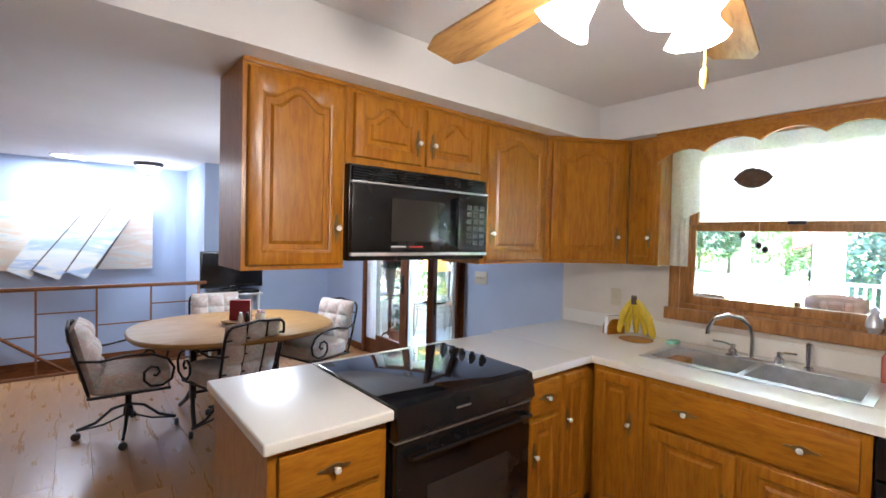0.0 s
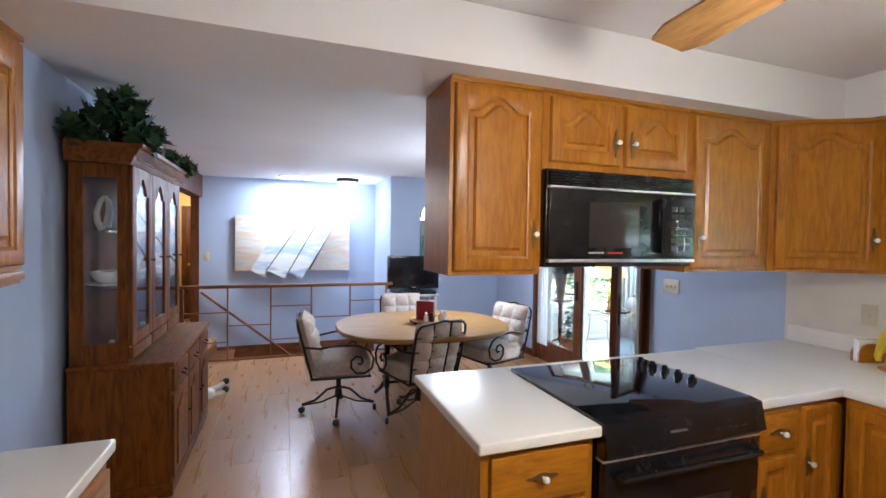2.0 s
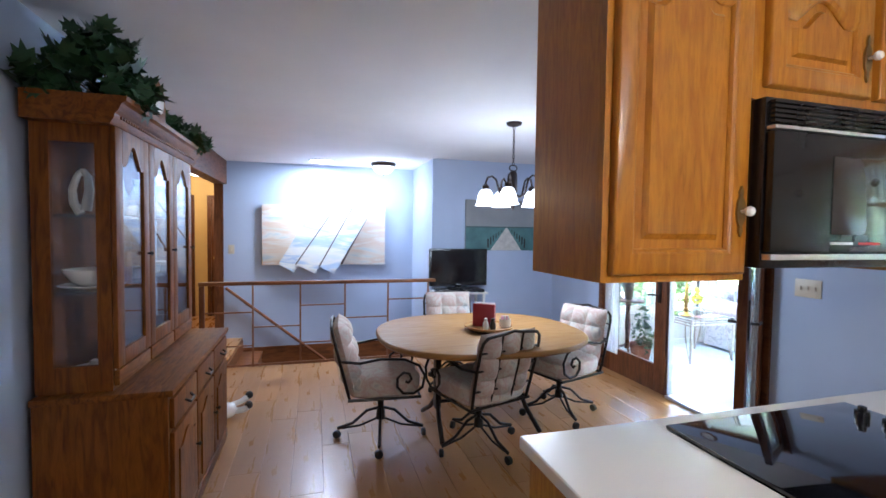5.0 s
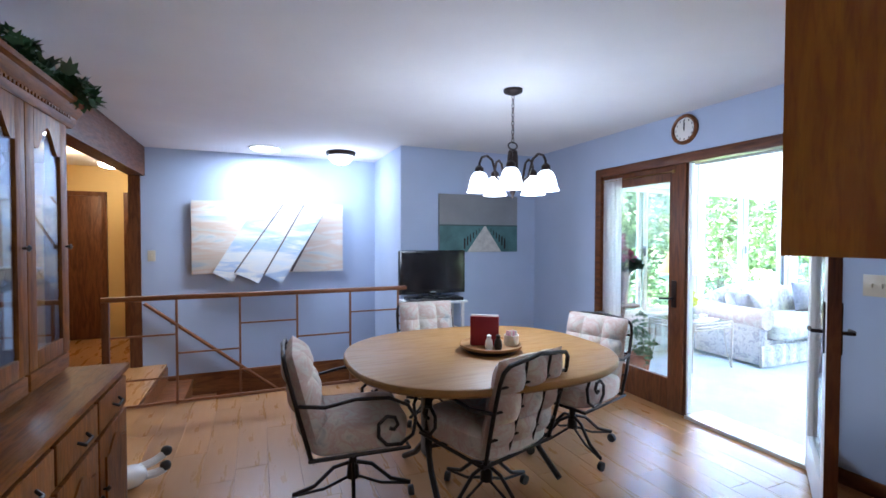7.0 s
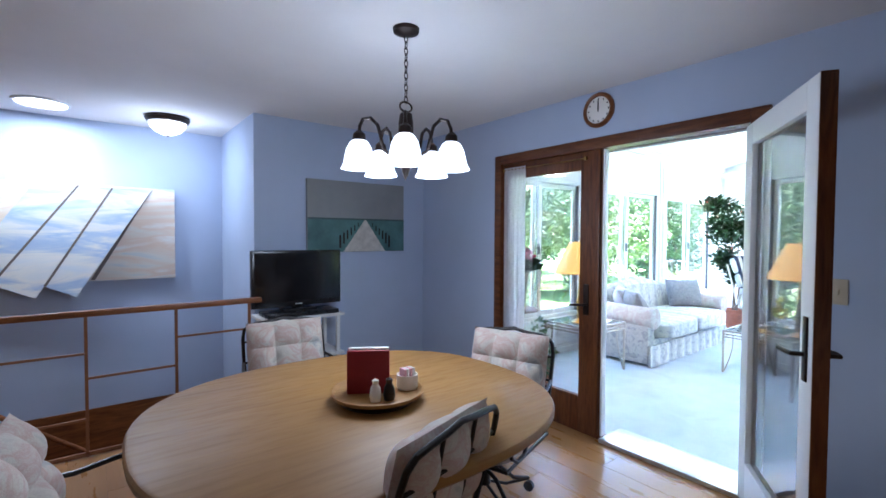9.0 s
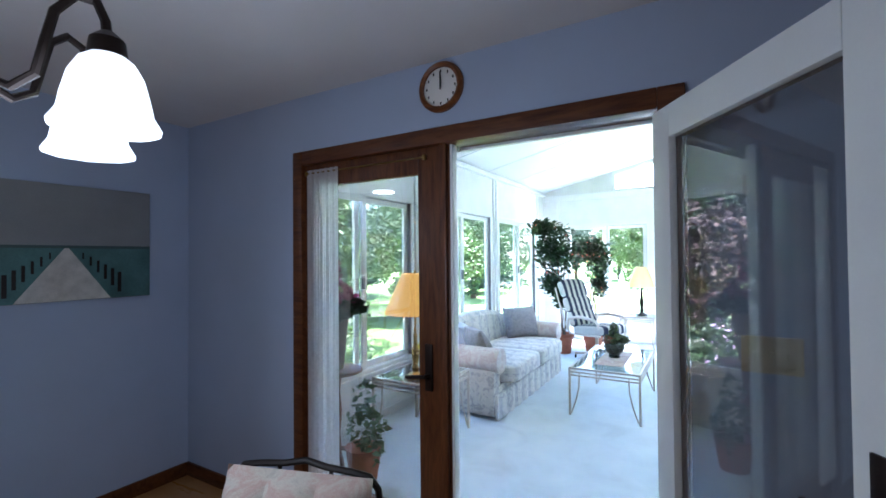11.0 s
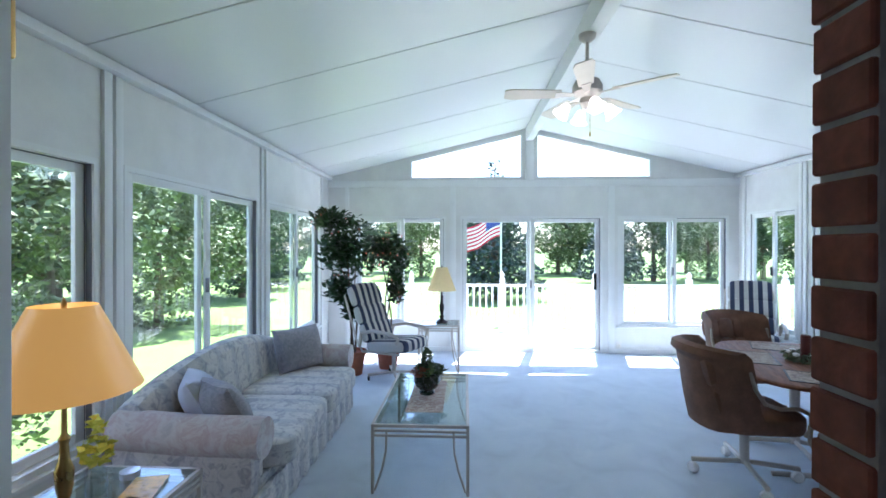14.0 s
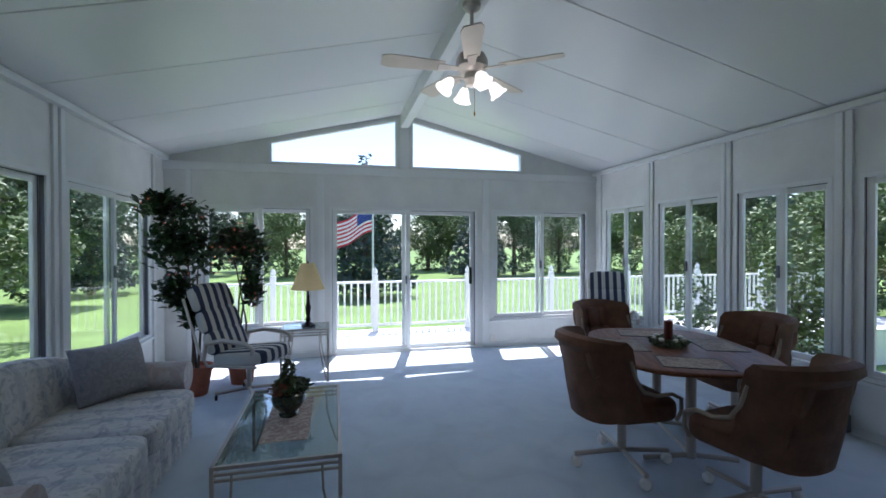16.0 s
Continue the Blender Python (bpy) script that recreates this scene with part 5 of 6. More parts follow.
part("bowl", lathe(nb(), [(.045, .014), (.08, .035), (.105, .075), (.11, .09), (.10, .088), (.06, .04), (.002, .03)], n=28, wave=.006, waves=7), PORCELAIN, tu)
cv = thing("covered_dish", pose(-.80, 3.20, .8215), "white fluted porcelain dish with a small lid", "dish", "china in the hutch")
part("dish", lathe(nb(), [(.06, 0), (.12, .02), (.14, .045), (.13, .048), (.07, .02), (.002, .016)], n=30, wave=.006, waves=9), PORCELAIN, cv)
part("lid", lathe(nb(), [(.07, .03), (.06, .05), (.035, .065), (.014, .072), (.018, .088), (.002, .095)], n=20), PORCELAIN, cv)


def ivy(name, m, blobs, count, label, seed, size=.06):
    rnd = random.Random(seed)
    t = thing(name, m, label, "plant", "ivy on the hutch")
    b = nb()
    shape = [(0, 0), (.18, -.30), (.12, -.5), (.40, -.32), (.75, -.34), (.62, -.12), (1, 0), (.62, .12), (.75, .34), (.40, .32), (.12, .5), (.18, .30)]
    for c, r in blobs:
        for _ in range(int(count / len(blobs))):
            d = Vector((rnd.gauss(0, 1), rnd.gauss(0, 1), rnd.gauss(0, 1))).normalized() * rnd.uniform(.4, 1)
            p = Vector((c[0] + d.x * r[0], c[1] + d.y * r[1], max(.01, c[2] + d.z * r[2])))
            mm = Matrix.Translation(p) @ Euler((rnd.uniform(-1, 1), rnd.uniform(-1, 1), rnd.uniform(0, 6.28))).to_matrix().to_4x4()
            s = size * rnd.uniform(.6, 1.2)
            vs = [b.verts.new(mm @ Vector((x * s, y * s, .1 * s * (abs(y) * 2) ** 2))) for x, y in shape]
            b.faces.new(vs)
    part("leaves", b, IVY, t)
    st = nb()
    for c, r in blobs:
        tube(st, [(blobs[0][0][0], blobs[0][0][1], .01), ((blobs[0][0][0] + c[0]) / 2, (blobs[0][0][1] + c[1]) / 2, c[2] + .05), c], .004, 5)
    part("stems", st, BARK, t)
    return t


ivy("ivy_plant", pose(-.74, 3.20, 2.05), [((0, 0, .15), (.17, .20, .17)), ((.02, -.06, .22), (.12, .12, .09)), ((-.14, -.14, .09), (.10, .12, .08)), ((-.17, -.10, .03), (.07, .12, .06)), ((.02, .18, .10), (.13, .15, .10)), ((.13, -.02, .06), (.07, .20, .08))], 420, "dark green trailing ivy on top of the hutch", 3, .095)
ivy("ivy_plant", pose(-.70, 3.98, 2.05), [((0, 0, .06), (.10, .16, .07)), ((.08, .14, .04), (.07, .12, .05)), ((.11, .27, .03), (.05, .10, .05)), ((.02, -.2, .08), (.09, .12, .08))], 170, "dark green trailing ivy on top of the hutch", 4, .08)
mc = thing("mantel_clock", pose(-.66, 3.50, 2.05), "dark wooden mantel clock with a round white dial", "clock")
part("case", prism(nb(), [(-.11, 0), (.11, 0), (.11, .10), (.07, .19), (0, .215), (-.07, .19), (-.11, .10)], "yz", -.05, .04), HUTCHW, mc)
part("dial", lathe(nb(), [(.065, 0), (.066, .004), (.05, .006)], n=24), PORCELAIN, mc, "white clock dial", pose(.041, 0, .11, 0, 90))

# toy on the floor beside the hutch
ty = thing("stuffed_toy", pose(-.52, 4.68, 0), "white and black stuffed toy lying on the floor", "toy")
toy = nb()
puff(toy, (-.02, -.02, .07), (.10, .07, .06), .8)
tube(toy, [(.03, .0, .05), (.12, .02, .05), (.16, .02, .07)], .026, 8)
tube(toy, [(.02, .05, .08), (.10, .07, .10), (.15, .08, .13)], .024, 8)
part("toy", toy, PORCELAIN, ty)
for p in ((.165, .02, .085), (.16, .085, .145)):
    part("foot", puff(nb(), p, (.03, .022, .03), .9), RUBBER, ty, "black foot")

# wall art over the stairs
ar = thing("wall_art", pose(.306, YA - .06, 1.425), "abstract seascape panel with slanted overlapping slats", "wall art")


def artmat(name, cols, scale, rot):
    m, nt, b = nodes_of(name)
    v = coords(nt, (1.0, 1.0, 5.0), (0, rot, 0))
    c = ramp(nt, tex_noise(nt, v, scale, 4, .55, .6), [(.30 + .40 * i / (len(cols) - 1), q) for i, q in enumerate(cols)])
    nt.links.new(c, b.inputs["Base Color"])
    b.inputs["Roughness"].default_value = .7
    relief(nt, b, tex_noise(nt, v, 90, 3), .2)
    return m


ART1 = artmat("seascape_paint", [(.46, .58, .65), (.70, .66, .58), (.70, .55, .43), (.76, .73, .68), (.38, .55, .62)], 1.3, 0)
ART2 = artmat("slat_paint", [(.66, .71, .76), (.76, .75, .72), (.40, .52, .70), (.78, .77, .74)], 1.5, .55)
# dark colour for the shadow lines in the gaps between slats
SLATSHADE = plain("grey_brown_slat_shade", (.16, .13, .12), .6, var=.2)
part("panel", bx(-.847, .0, -.42, .847, .035, .42, .004), ART1, ar)
for k, q in enumerate(([(-.63, -.40), (-.43, -.525), (.13, .40), (-.15, .41)], [(-.40, -.41), (-.15, -.535), (.40, .395), (.14, .405)], [(-.085, -.44), (.11, -.54), (.66, .405), (.37, .395)])):
    sl = part("slat", prism(nb(), q, "xz", -.050 - .022 * k, -.030 - .022 * k), ART2, ar)
    if k:
        # dark strip down the left side imitates the shaded gap
        (xb, zb), (xt, zt) = q[0], q[3]
        part("slat_edge", prism(nb(), [(xb - .014, zb + .004), (xb + .004, zb), (xt + .004, zt), (xt - .014, zt)], "xz", -.052 - .022 * k, -.030 - .022 * k), SLATSHADE, sl, "dark strip standing for the shadow along a slat")
# last slat's shadow on the panel, laid on as a dark strip
part("slat_edge", prism(nb(), [(.205, -.41), (.235, -.41), (.665, .405), (.635, .405)], "xz", -.012, -.0005), SLATSHADE, ar, "dark strip standing for the shadow along a slat")

# framed jetty picture
pc = thing("jetty_picture", pose(2.517, YP - .035, 1.591), "canvas picture of a wooden jetty leading into a green sea", "picture")
part("canvas", bx(-.501, 0, -.327, .501, .034, .327, .003), plain("dusk_sky_paint", (.26, .27, .28), .7, var=.15, scale=2), pc)
part("sea", bx(-.499, -.004, -.325, .499, -.0005, -.02), plain("sea_green_paint", (.075, .17, .17), .6, var=.35, scale=4), pc)
part("far_shore", bx(-.499, -.006, -.03, .499, -.0045, -.014), plain("shore_paint", (.06, .10, .10), .7), pc)
part("jetty", prism(nb(), [(-.16, -.324), (.28, -.324), (.075, -.03), (.055, -.03)], "xz", -.008, -.0045), plain("jetty_paint", (.56, .54, .50), .7, var=.2, scale=12), pc)
for k in range(6):
    f = 1 - k / 6.5
    for s in (-1, 1):
        x = .065 + s * (.02 + .24 * f)
        part("mooring_post", bx(x - .008 * f - .002, -.010, -.03 - .26 * f, x + .008 * f + .002, -.0085, .05 * f - .02 - .20 * f), IRON, pc)

# television on its stand
ts = thing("tv_stand", pose(1.87, 6.10, 0), "white metal television stand with shelves", "stand")
for x in (-.30, .27):
    for y in (-.14, .14):
        part("leg", bx(x, y - .015, 0, x + .03, y + .015, .76, .004), DECKW, ts)
for z in (.10, .42, .745):
    part("shelf", bx(-.33, -.18, z, .33, .18, z + .022, .004), DECKW, ts)
sb = thing("set_top_box", pose(1.90, 6.08, .767), "flat black set-top box under the television", "electronics")
part("case", bx(-.32, -.13, 0, .26, .12, .035, .005), TVB, sb)
tv = thing("television", pose(1.873, 6.12, .803), "flat black television with a dark screen", "television")
part("base", bx(-.13, -.09, 0, .13, .09, .015, .006), TVB, tv)
part("neck", bx(-.04, -.01, .012, .04, .03, .06), TVB, tv)
part("bezel", bx(-.373, -.02, .03, .373, .035, .49, .008), TVB, tv)
part("screen", bx(-.350, -.0225, .075, .350, -.0205, .47), SCREEN, tv)
part("logo", bx(-.03, -.0225, .045, .03, -.0205, .052), STEEL, tv)

# wall clock
wc2 = thing("wall_clock", pose(XW, 4.235, 2.285, 0, 0, -90), "round oak wall clock with a white dial", "clock")
part("rim", lathe(nb(), [(.118, 0), (.118, .015), (.105, .03), (.092, .022), (.092, .006)], n=36), TRIMX, wc2, at=pose(0, 0, 0, 90))
part("dial", lathe(nb(), [(.093, .004), (.093, .008), (.002, .0082)], n=32), PORCELAIN, wc2, "white dial", pose(0, 0, 0, 90))
hh = nb()
box(hh, -.004, -.014, 0, .004, -.012, .052)
box(hh, -.003, -.016, -.012, .003, -.014, .072)
part("pointer", hh, BLACK, wc2, "black clock pointers")
for k in range(12):
    a = radians(30 * k)
    part("hour_mark", bx(math.sin(a) * .076 - .003, -.0105, math.cos(a) * .076 - .006, math.sin(a) * .076 + .003, -.0085, math.cos(a) * .076 + .006), BLACK, wc2)

# ceiling lights
dl = thing("ceiling_light", pose(1.05, 6.94, ZC), "bronze flush ceiling light with a lit alabaster bowl", "ceiling light")
part("pan", lathe(nb(), [(.165, 0), (.17, -.02), (.155, -.045), (.145, -.05)], n=32), BRONZE, dl)
part("bowl", lathe(nb(), [(.145, -.045), (.135, -.08), (.10, -.12), (.05, -.145), (.002, -.15)], n=32), SHADE_COOL, dl, "lit alabaster glass bowl")
part("finial", lathe(nb(), [(.012, -.148), (.014, -.158), (.002, -.168)], n=12), BRONZE, dl)
sk2 = thing("tubular_skylight", pose(.24, 7.02, ZC), "round tubular skylight with a white ring", "skylight")
part("ring", lathe(nb(), [(.175, 0), (.175, -.012), (.155, -.018), (.150, -.006)], n=36), WHITE, sk2)
part("diffuser", lathe(nb(), [(.151, -.005), (.12, -.014), (.002, -.018)], n=36), SKYTUBE, sk2, "bright skylight diffuser")
hl = thing("ceiling_light", pose(-1.62, 8.75, ZC), "lit flush glass ceiling light in the hall", "ceiling light")
part("pan", lathe(nb(), [(.14, 0), (.145, -.02), (.135, -.03)], n=28), BRASS, hl)
part("bowl", lathe(nb(), [(.135, -.028), (.12, -.065), (.07, -.09), (.002, -.10)], n=28), SHADE_WARM, hl, "lit glass bowl")

# chandelier
cd = thing("chandelier", pose(1.745, 4.294, ZC), "bronze chandelier with five lit bell shades", "chandelier")
part("canopy", lathe(nb(), [(.065, 0), (.062, -.018), (.03, -.032), (.01, -.036)], n=24), BRONZE, cd)
ch = nb()
for k in range(11):
    z = -.05 - k * .029
    pts = [(.009 * math.cos(a), 0, z + .019 * math.sin(a)) for a in [6.283 * j / 8 for j in range(8)]]
    if k % 2:
        pts = [(0, x, zz) for x, _, zz in pts]
    tube(ch, pts, .0028, 5, True)
part("chain", ch, BRONZE, cd)
part("loop", tube(nb(), [(.035 * math.cos(a), 0, -.375 + .024 * math.sin(a)) for a in [6.283 * j / 12 for j in range(12)]], .005, 6, True), BRONZE, cd)
part("column", lathe(nb(), [(.012, -.395), (.03, -.41), (.036, -.45), (.038, -.56), (.03, -.60), (.02, -.63), (.028, -.65), (.018, -.69), (.006, -.72), (.002, -.73)], n=20), BRONZE, cd)
for k in range(5):
    a = radians(20 + 72 * k)
    c, s = math.cos(a), math.sin(a)
    arm = part("arm", tube(nb(), [(c * r, s * r, z) for r, z in ((.03, -.60), (.07, -.615), (.11, -.59), (.125, -.53), (.14, -.475), (.175, -.445), (.21, -.455), (.225, -.49), (.228, -.52))], .0085, 8), BRONZE, cd)
    part("socket", lathe(nb(), [(.012, -.51), (.028, -.525), (.032, -.555), (.02, -.56)], (c * .228, s * .228, 0), 14), BRONZE, arm)
    part("shade", lathe(nb(), [(.026, -.552), (.044, -.566), (.058, -.592), (.068, -.632), (.074, -.664), (.086, -.688)], (c * .228, s * .228, 0), 26, .003, 8), SHADE_COOL, cd, "lit white glass bell shade")

# dining table
TX, TY = 1.40, 4.11
dt = thing("dining_table", pose(TX, TY, 0), "golden oak oval dining table on metal legs", "table")


def rounded(a, b, e, n=56):
    out = []
    for i in range(n):
        t = 2 * math.pi * i / n
        out.append((a * math.copysign(abs(math.cos(t)) ** e, math.cos(t)), b * math.copysign(abs(math.sin(t)) ** e, math.sin(t))))
    return out


def slab(bm, outline, z0, z1, r=.012):
    cx = [[(u * (1 - q), v * (1 - q), z) for u, v in outline] for q, z in ((.02, z0), (0, z0 + r), (0, z1 - r), (.008, z1 - r * .3), (.02, z1))]
    rings = [[bm.verts.new(p) for p in ring] for ring in cx]
    for A, B in zip(rings, rings[1:]):
        for j in range(len(A)):
            bm.faces.new((A[j], A[(j + 1) % len(A)], B[(j + 1) % len(A)], B[j]))
    bm.faces.new(rings[0][::-1])
    bm.faces.new(rings[-1])
    return bm


part("tabletop", slab(nb(), rounded(.80, .69, .80), .700, .745, .014), TABLEW, dt)
part("apron", slab(nb(), rounded(.55, .42, .8), .64, .699), IRON, dt)
for sx in (-1, 1):
    part("leg", bx(sx * .34 - .022, -.04, .16, sx * .34 + .022, .04, .645, .006), IRON, dt)
    for sy in (-1, 1):
        part("foot", tube(nb(), [(sx * .34, sy * .01, .24), (sx * .36, sy * .13, .12), (sx * .38, sy * .30, .018)], .018, 8), IRON, dt)
part("stretcher", tube(nb(), [(-.34, 0, .20), (.34, 0, .20)], .014, 6), IRON, dt)

ls = thing("lazy_susan", pose(LZX, LZY, .745), "round wooden lazy susan on the dining table", "tray")
part("base", lathe(nb(), [(.15, 0), (.16, .01), (.15, .02)], n=28), BRONZE, ls)
part("tray", lathe(nb(), [(.16, .021), (.185, .03), (.19, .045), (.182, .046), (.17, .034), (.002, .033)], n=36), TABLEW, ls)
npk = thing("napkin_holder", pose(LZX - .03, LZY + .02, .779, 0, 0, -32), "dark red napkin holder with white napkins", "holder")
REDW = plain("dark_red_paint", (.30, .012, .02), .5, var=.15)
part("front_plate", bx(-.085, -.03, 0, .085, -.015, .175, .004), REDW, npk)
part("back_plate", bx(-.085, .015, 0, .085, .03, .175, .004), REDW, npk)
part("napkins", bx(-.08, -.014, 0, .083, .014, .182, .003), PORCELAIN, npk, "white paper napkins")
for k, (dx, dy, nm) in enumerate(((-.06, -.09, "salt_shaker"), (-.01, -.11, "pepper_shaker"))):
    s = thing(nm, pose(LZX + dx, LZY + dy, .779), "small white ceramic table shaker" if k == 0 else "small dark table shaker", "shaker", "table shakers")
    part("body", lathe(nb(), [(.02, 0), (.024, .02), (.02, .05), (.012, .065), (.014, .08), (.002, .088)], n=14), PORCELAIN if k == 0 else BRONZE, s)
sg = thing("sugar_caddy", pose(LZX + .12, LZY - .04, .779), "cream ceramic caddy with sweetener packets", "caddy")
part("pot", lathe(nb(), [(.04, 0), (.045, .01), (.045, .06), (.04, .06), (.038, .012), (.002, .01)], n=18), LAMINATE, sg)
for k in range(4):
    part("packet", bx(-.025 + .014 * k, -.02, .012, -.017 + .014 * k, .02, .085), PORCELAIN if k % 2 else plain("pink_paper", (.7, .4, .45), .8), sg)


def tufted(bm, c, hx, hy, hz, nu, nv, m, n=24):
    """A cushion quilted into nu by nv soft fields, upright, thick along y."""
    def pt(u, v, side):
        e = max(0.0, 1 - u ** 4) ** .5 * max(0.0, 1 - v ** 4) ** .5
        q = abs(math.sin(math.pi * (u + 1) / 2 * nu)) * abs(math.sin(math.pi * (v + 1) / 2 * nv))
        return Vector(c) + m @ Vector((hx * u, side * hy * e * (.55 + .45 * q ** .6), hz * v))
    for side in (-1, 1):
        g = [[bm.verts.new(pt(-1 + 2 * i / n, -1 + 2 * j / n, side)) for i in range(n + 1)] for j in range(n + 1)]
        for j in range(n):
            for i in range(n):
                bm.faces.new((g[j][i], g[j][i + 1], g[j + 1][i + 1], g[j + 1][i]))
    bmesh.ops.remove_doubles(bm, verts=bm.verts, dist=1e-4)
    return bm


def pillow(bm, hx, hy, hz, m, n=22):
    """A soft square pillow with pinched corners, thick along y."""
    for side in (-1, 1):
        g = []
        for j in range(n + 1):
            v = -1 + 2 * j / n
            row = []
            for i in range(n + 1):
                u = -1 + 2 * i / n
                e = (max(0.0, 1 - u * u) * max(0.0, 1 - v * v)) ** .42
                w = Vector((hx * u * (1 - .07 * (1 - v * v)), side * hy * e, hz * v * (1 - .07 * (1 - u * u))))
                w.y += .012 * noise.noise(w * 6)
                row.append(bm.verts.new(m @ w))
            g.append(row)
        for j in range(n):
            for i in range(n):
                bm.faces.new((g[j][i], g[j][i + 1], g[j + 1][i + 1], g[j + 1][i]))
    bmesh.ops.remove_doubles(bm, verts=bm.verts, dist=1e-4)
    return bm


def iron_chair(m, turn):
    """A swivel dining chair on casters with a wrought iron frame; faces local -y. turn: of its foot."""
    c = thing("dining_chair", m, "wrought iron swivel dining chair with faded floral cushions", "chair", "chairs round the dining table")
    part("seat", puff(nb(), (0, -.01, .445), (.255, .255, .082), .42, n=12, lumps=.03), FLORAL, c)
    part("backrest", tufted(nb(), (0, .248, .650), .232, .088, .232, 3, 3, Matrix.Rotation(radians(-14), 3, "X")), FLORAL, c)

    def bp(x, z, off=0.0):
        return (x, .235 + (z - .42) * .25 + off, z)
    loop = [bp(-.23, .375), bp(-.24, .50), bp(-.245, .65), bp(-.245, .78), bp(-.235, .83), bp(-.205, .858), bp(-.15, .866), bp(-.07, .872), bp(0, .885), bp(.07, .872), bp(.15, .866), bp(.205, .858), bp(.235, .83), bp(.245, .78), bp(.245, .65), bp(.24, .50), bp(.23, .375)]
    part("back_frame", tube(nb(), loop, .0105, 8), IRON, c)
    g = nb()
    for x in (-.085, .085):
        tube(g, [bp(x, .375), bp(x, .64, .012), bp(x, .87)], .007, 6)
    for z in (.50, .64, .76):
        tube(g, [bp(-.245, z), bp(0, z, .02), bp(.245, z)], .007, 6)
    part("back_grid", g, IRON, c)
    part("seat_frame", tube(nb(), [(-.25, -.25, .375), (.25, -.25, .375), (.25, .23, .375), (-.25, .23, .375)], .011, 6, True), IRON, c)
    for s in (-1, 1):
        sp = []
        for k in range(20):
            a = math.pi * .5 - k * .38
            r = .095 * (1 - k / 22)
            sp.append((s * .275, -.155 - r * math.cos(a + math.pi / 2) * 1.0, .51 + r * math.sin(a + math.pi / 2)))
        arm = [bp(s * .248, .64), (s * .272, .16, .63), (s * .277, .02, .655), (s * .277, -.14, .645), (s * .277, -.235, .60), (s * .277, -.275, .53), (s * .277, -.26, .45), (s * .277, -.20, .41), (s * .277, -.13, .415), (s * .277, -.09, .46), (s * .277, -.09, .52), (s * .277, -.13, .555), (s * .277, -.17, .545), (s * .277, -.185, .51), (s * .277, -.165, .485), (s * .277, -.145, .495)]
        a1 = part("armrest", tube(nb(), arm, .0095, 7), IRON, c, "scrolled iron arm")
    part("swivel_post", lathe(nb(), [(.035, .14), (.03, .20), (.022, .21), (.022, .36), (.07, .372), (.07, .38)], n=14), IRON, c)
    for k in range(4):
        a = radians(turn + 90 * k)
        cc, ss = math.cos(a), math.sin(a)
        leg = nb()
        tube(leg, [(cc * .02, ss * .02, .22), (cc * .10, ss * .10, .20), (cc * .20, ss * .20, .11), (cc * .31, ss * .31, .075)], .0105, 7)
        tube(leg, [(cc * .02, ss * .02, .145), (cc * .15, ss * .15, .09), (cc * .31, ss * .31, .07)], .008, 6)
        l = part("leg", leg, IRON, c)
        part("caster", lathe(nb(), [(.012, -.016), (.027, -.012), (.028, .012), (.012, .016)], n=14), RUBBER, l, "black twin-wheel caster", pose(cc * .315, ss * .315, .0285, 90, 0, 30 * k))
    return c


for x, y, r, a in ((.62, 4.06, 86, -10), (1.27, 3.76, 197, 18), (2.12, 4.12, -72, -6), (1.47, 5.00, -4, 30)):
    iron_chair(pose(x, y, 0, 0, 0, r), a - r)

# sheer on the fixed door
drape("sheer_curtain", pose(XW - .015, 5.115, 1.985, 0, 0, -90), .235, 1.77, 6, .012, SHEER, "white sheer curtain gathered on the glass door")
rd = thing("curtain_rod", pose(XW - .012, 4.33, 1.968), "thin brass curtain rod on the door", "rod")
part("rod", tube(nb(), [(0, 0, 0), (0, .79, 0)], .004, 6), BRASS, rd)
for y in (0, .79):
    part("bracket", bx(-.006, y - .008, -.012, .012, y + .008, .012, .002), BRASS, rd)
# ---- sunroom ----
so = thing("sofa", pose(5.20, 4.80, 0), "grey floral three-seat sofa with rolled arms and a camel back", "sofa")
SL, SD = 2.05, .93
part("base", bx(.10, .05, .03, SL - .10, SD - .06, .30, .02), SOFA, so)
sk = nb()
rings = []
for i in range(121):
    x = .02 + (SL - .04) * i / 120
    o = .015 + .007 * math.sin(i * .55)
    rings.append([sk.verts.new(p) for p in ((x, o, .012), (x, o + .006, .24), (x, .045, .24), (x, .045, .012))])
for A, B in zip(rings, rings[1:]):
    for q in range(4):
        sk.faces.new((A[q], A[(q + 1) % 4], B[(q + 1) % 4], B[q]))
sk.faces.new(rings[0])
sk.faces.new(rings[-1][::-1])
part("skirt", sk, SOFA, so, "pleated floral skirt")
for k in range(2):
    w = (SL - .40) / 2
    part("seat_cushion", puff(nb(), (.20 + w * (k + .5), .30, .385), (w / 2 + .004, .38, .092), .28, n=14, lumps=.02, seed=k), SOFA, so)
bk = nb()
n = 28
prev = None
for i in range(n + 1):
    u = i / n
    x = .10 + (SL - .20) * u
    top = .70 + .16 * math.sin(math.pi * u) ** .8
    ring = [bk.verts.new(p) for p in ((x, .62, .28), (x, .655, .50), (x, .70, top - .06), (x, .745, top - .01), (x, .80, top), (x, .86, top - .03), (x, .885, top - .10), (x, .87, .28))]
    if prev:
        for j in range(8):
            bk.faces.new((prev[j], prev[(j + 1) % 8], ring[(j + 1) % 8], ring[j]))
    else:
        bk.faces.new(ring)
    prev = ring
bk.faces.new(prev[::-1])
part("backrest", bk, SOFA, so)
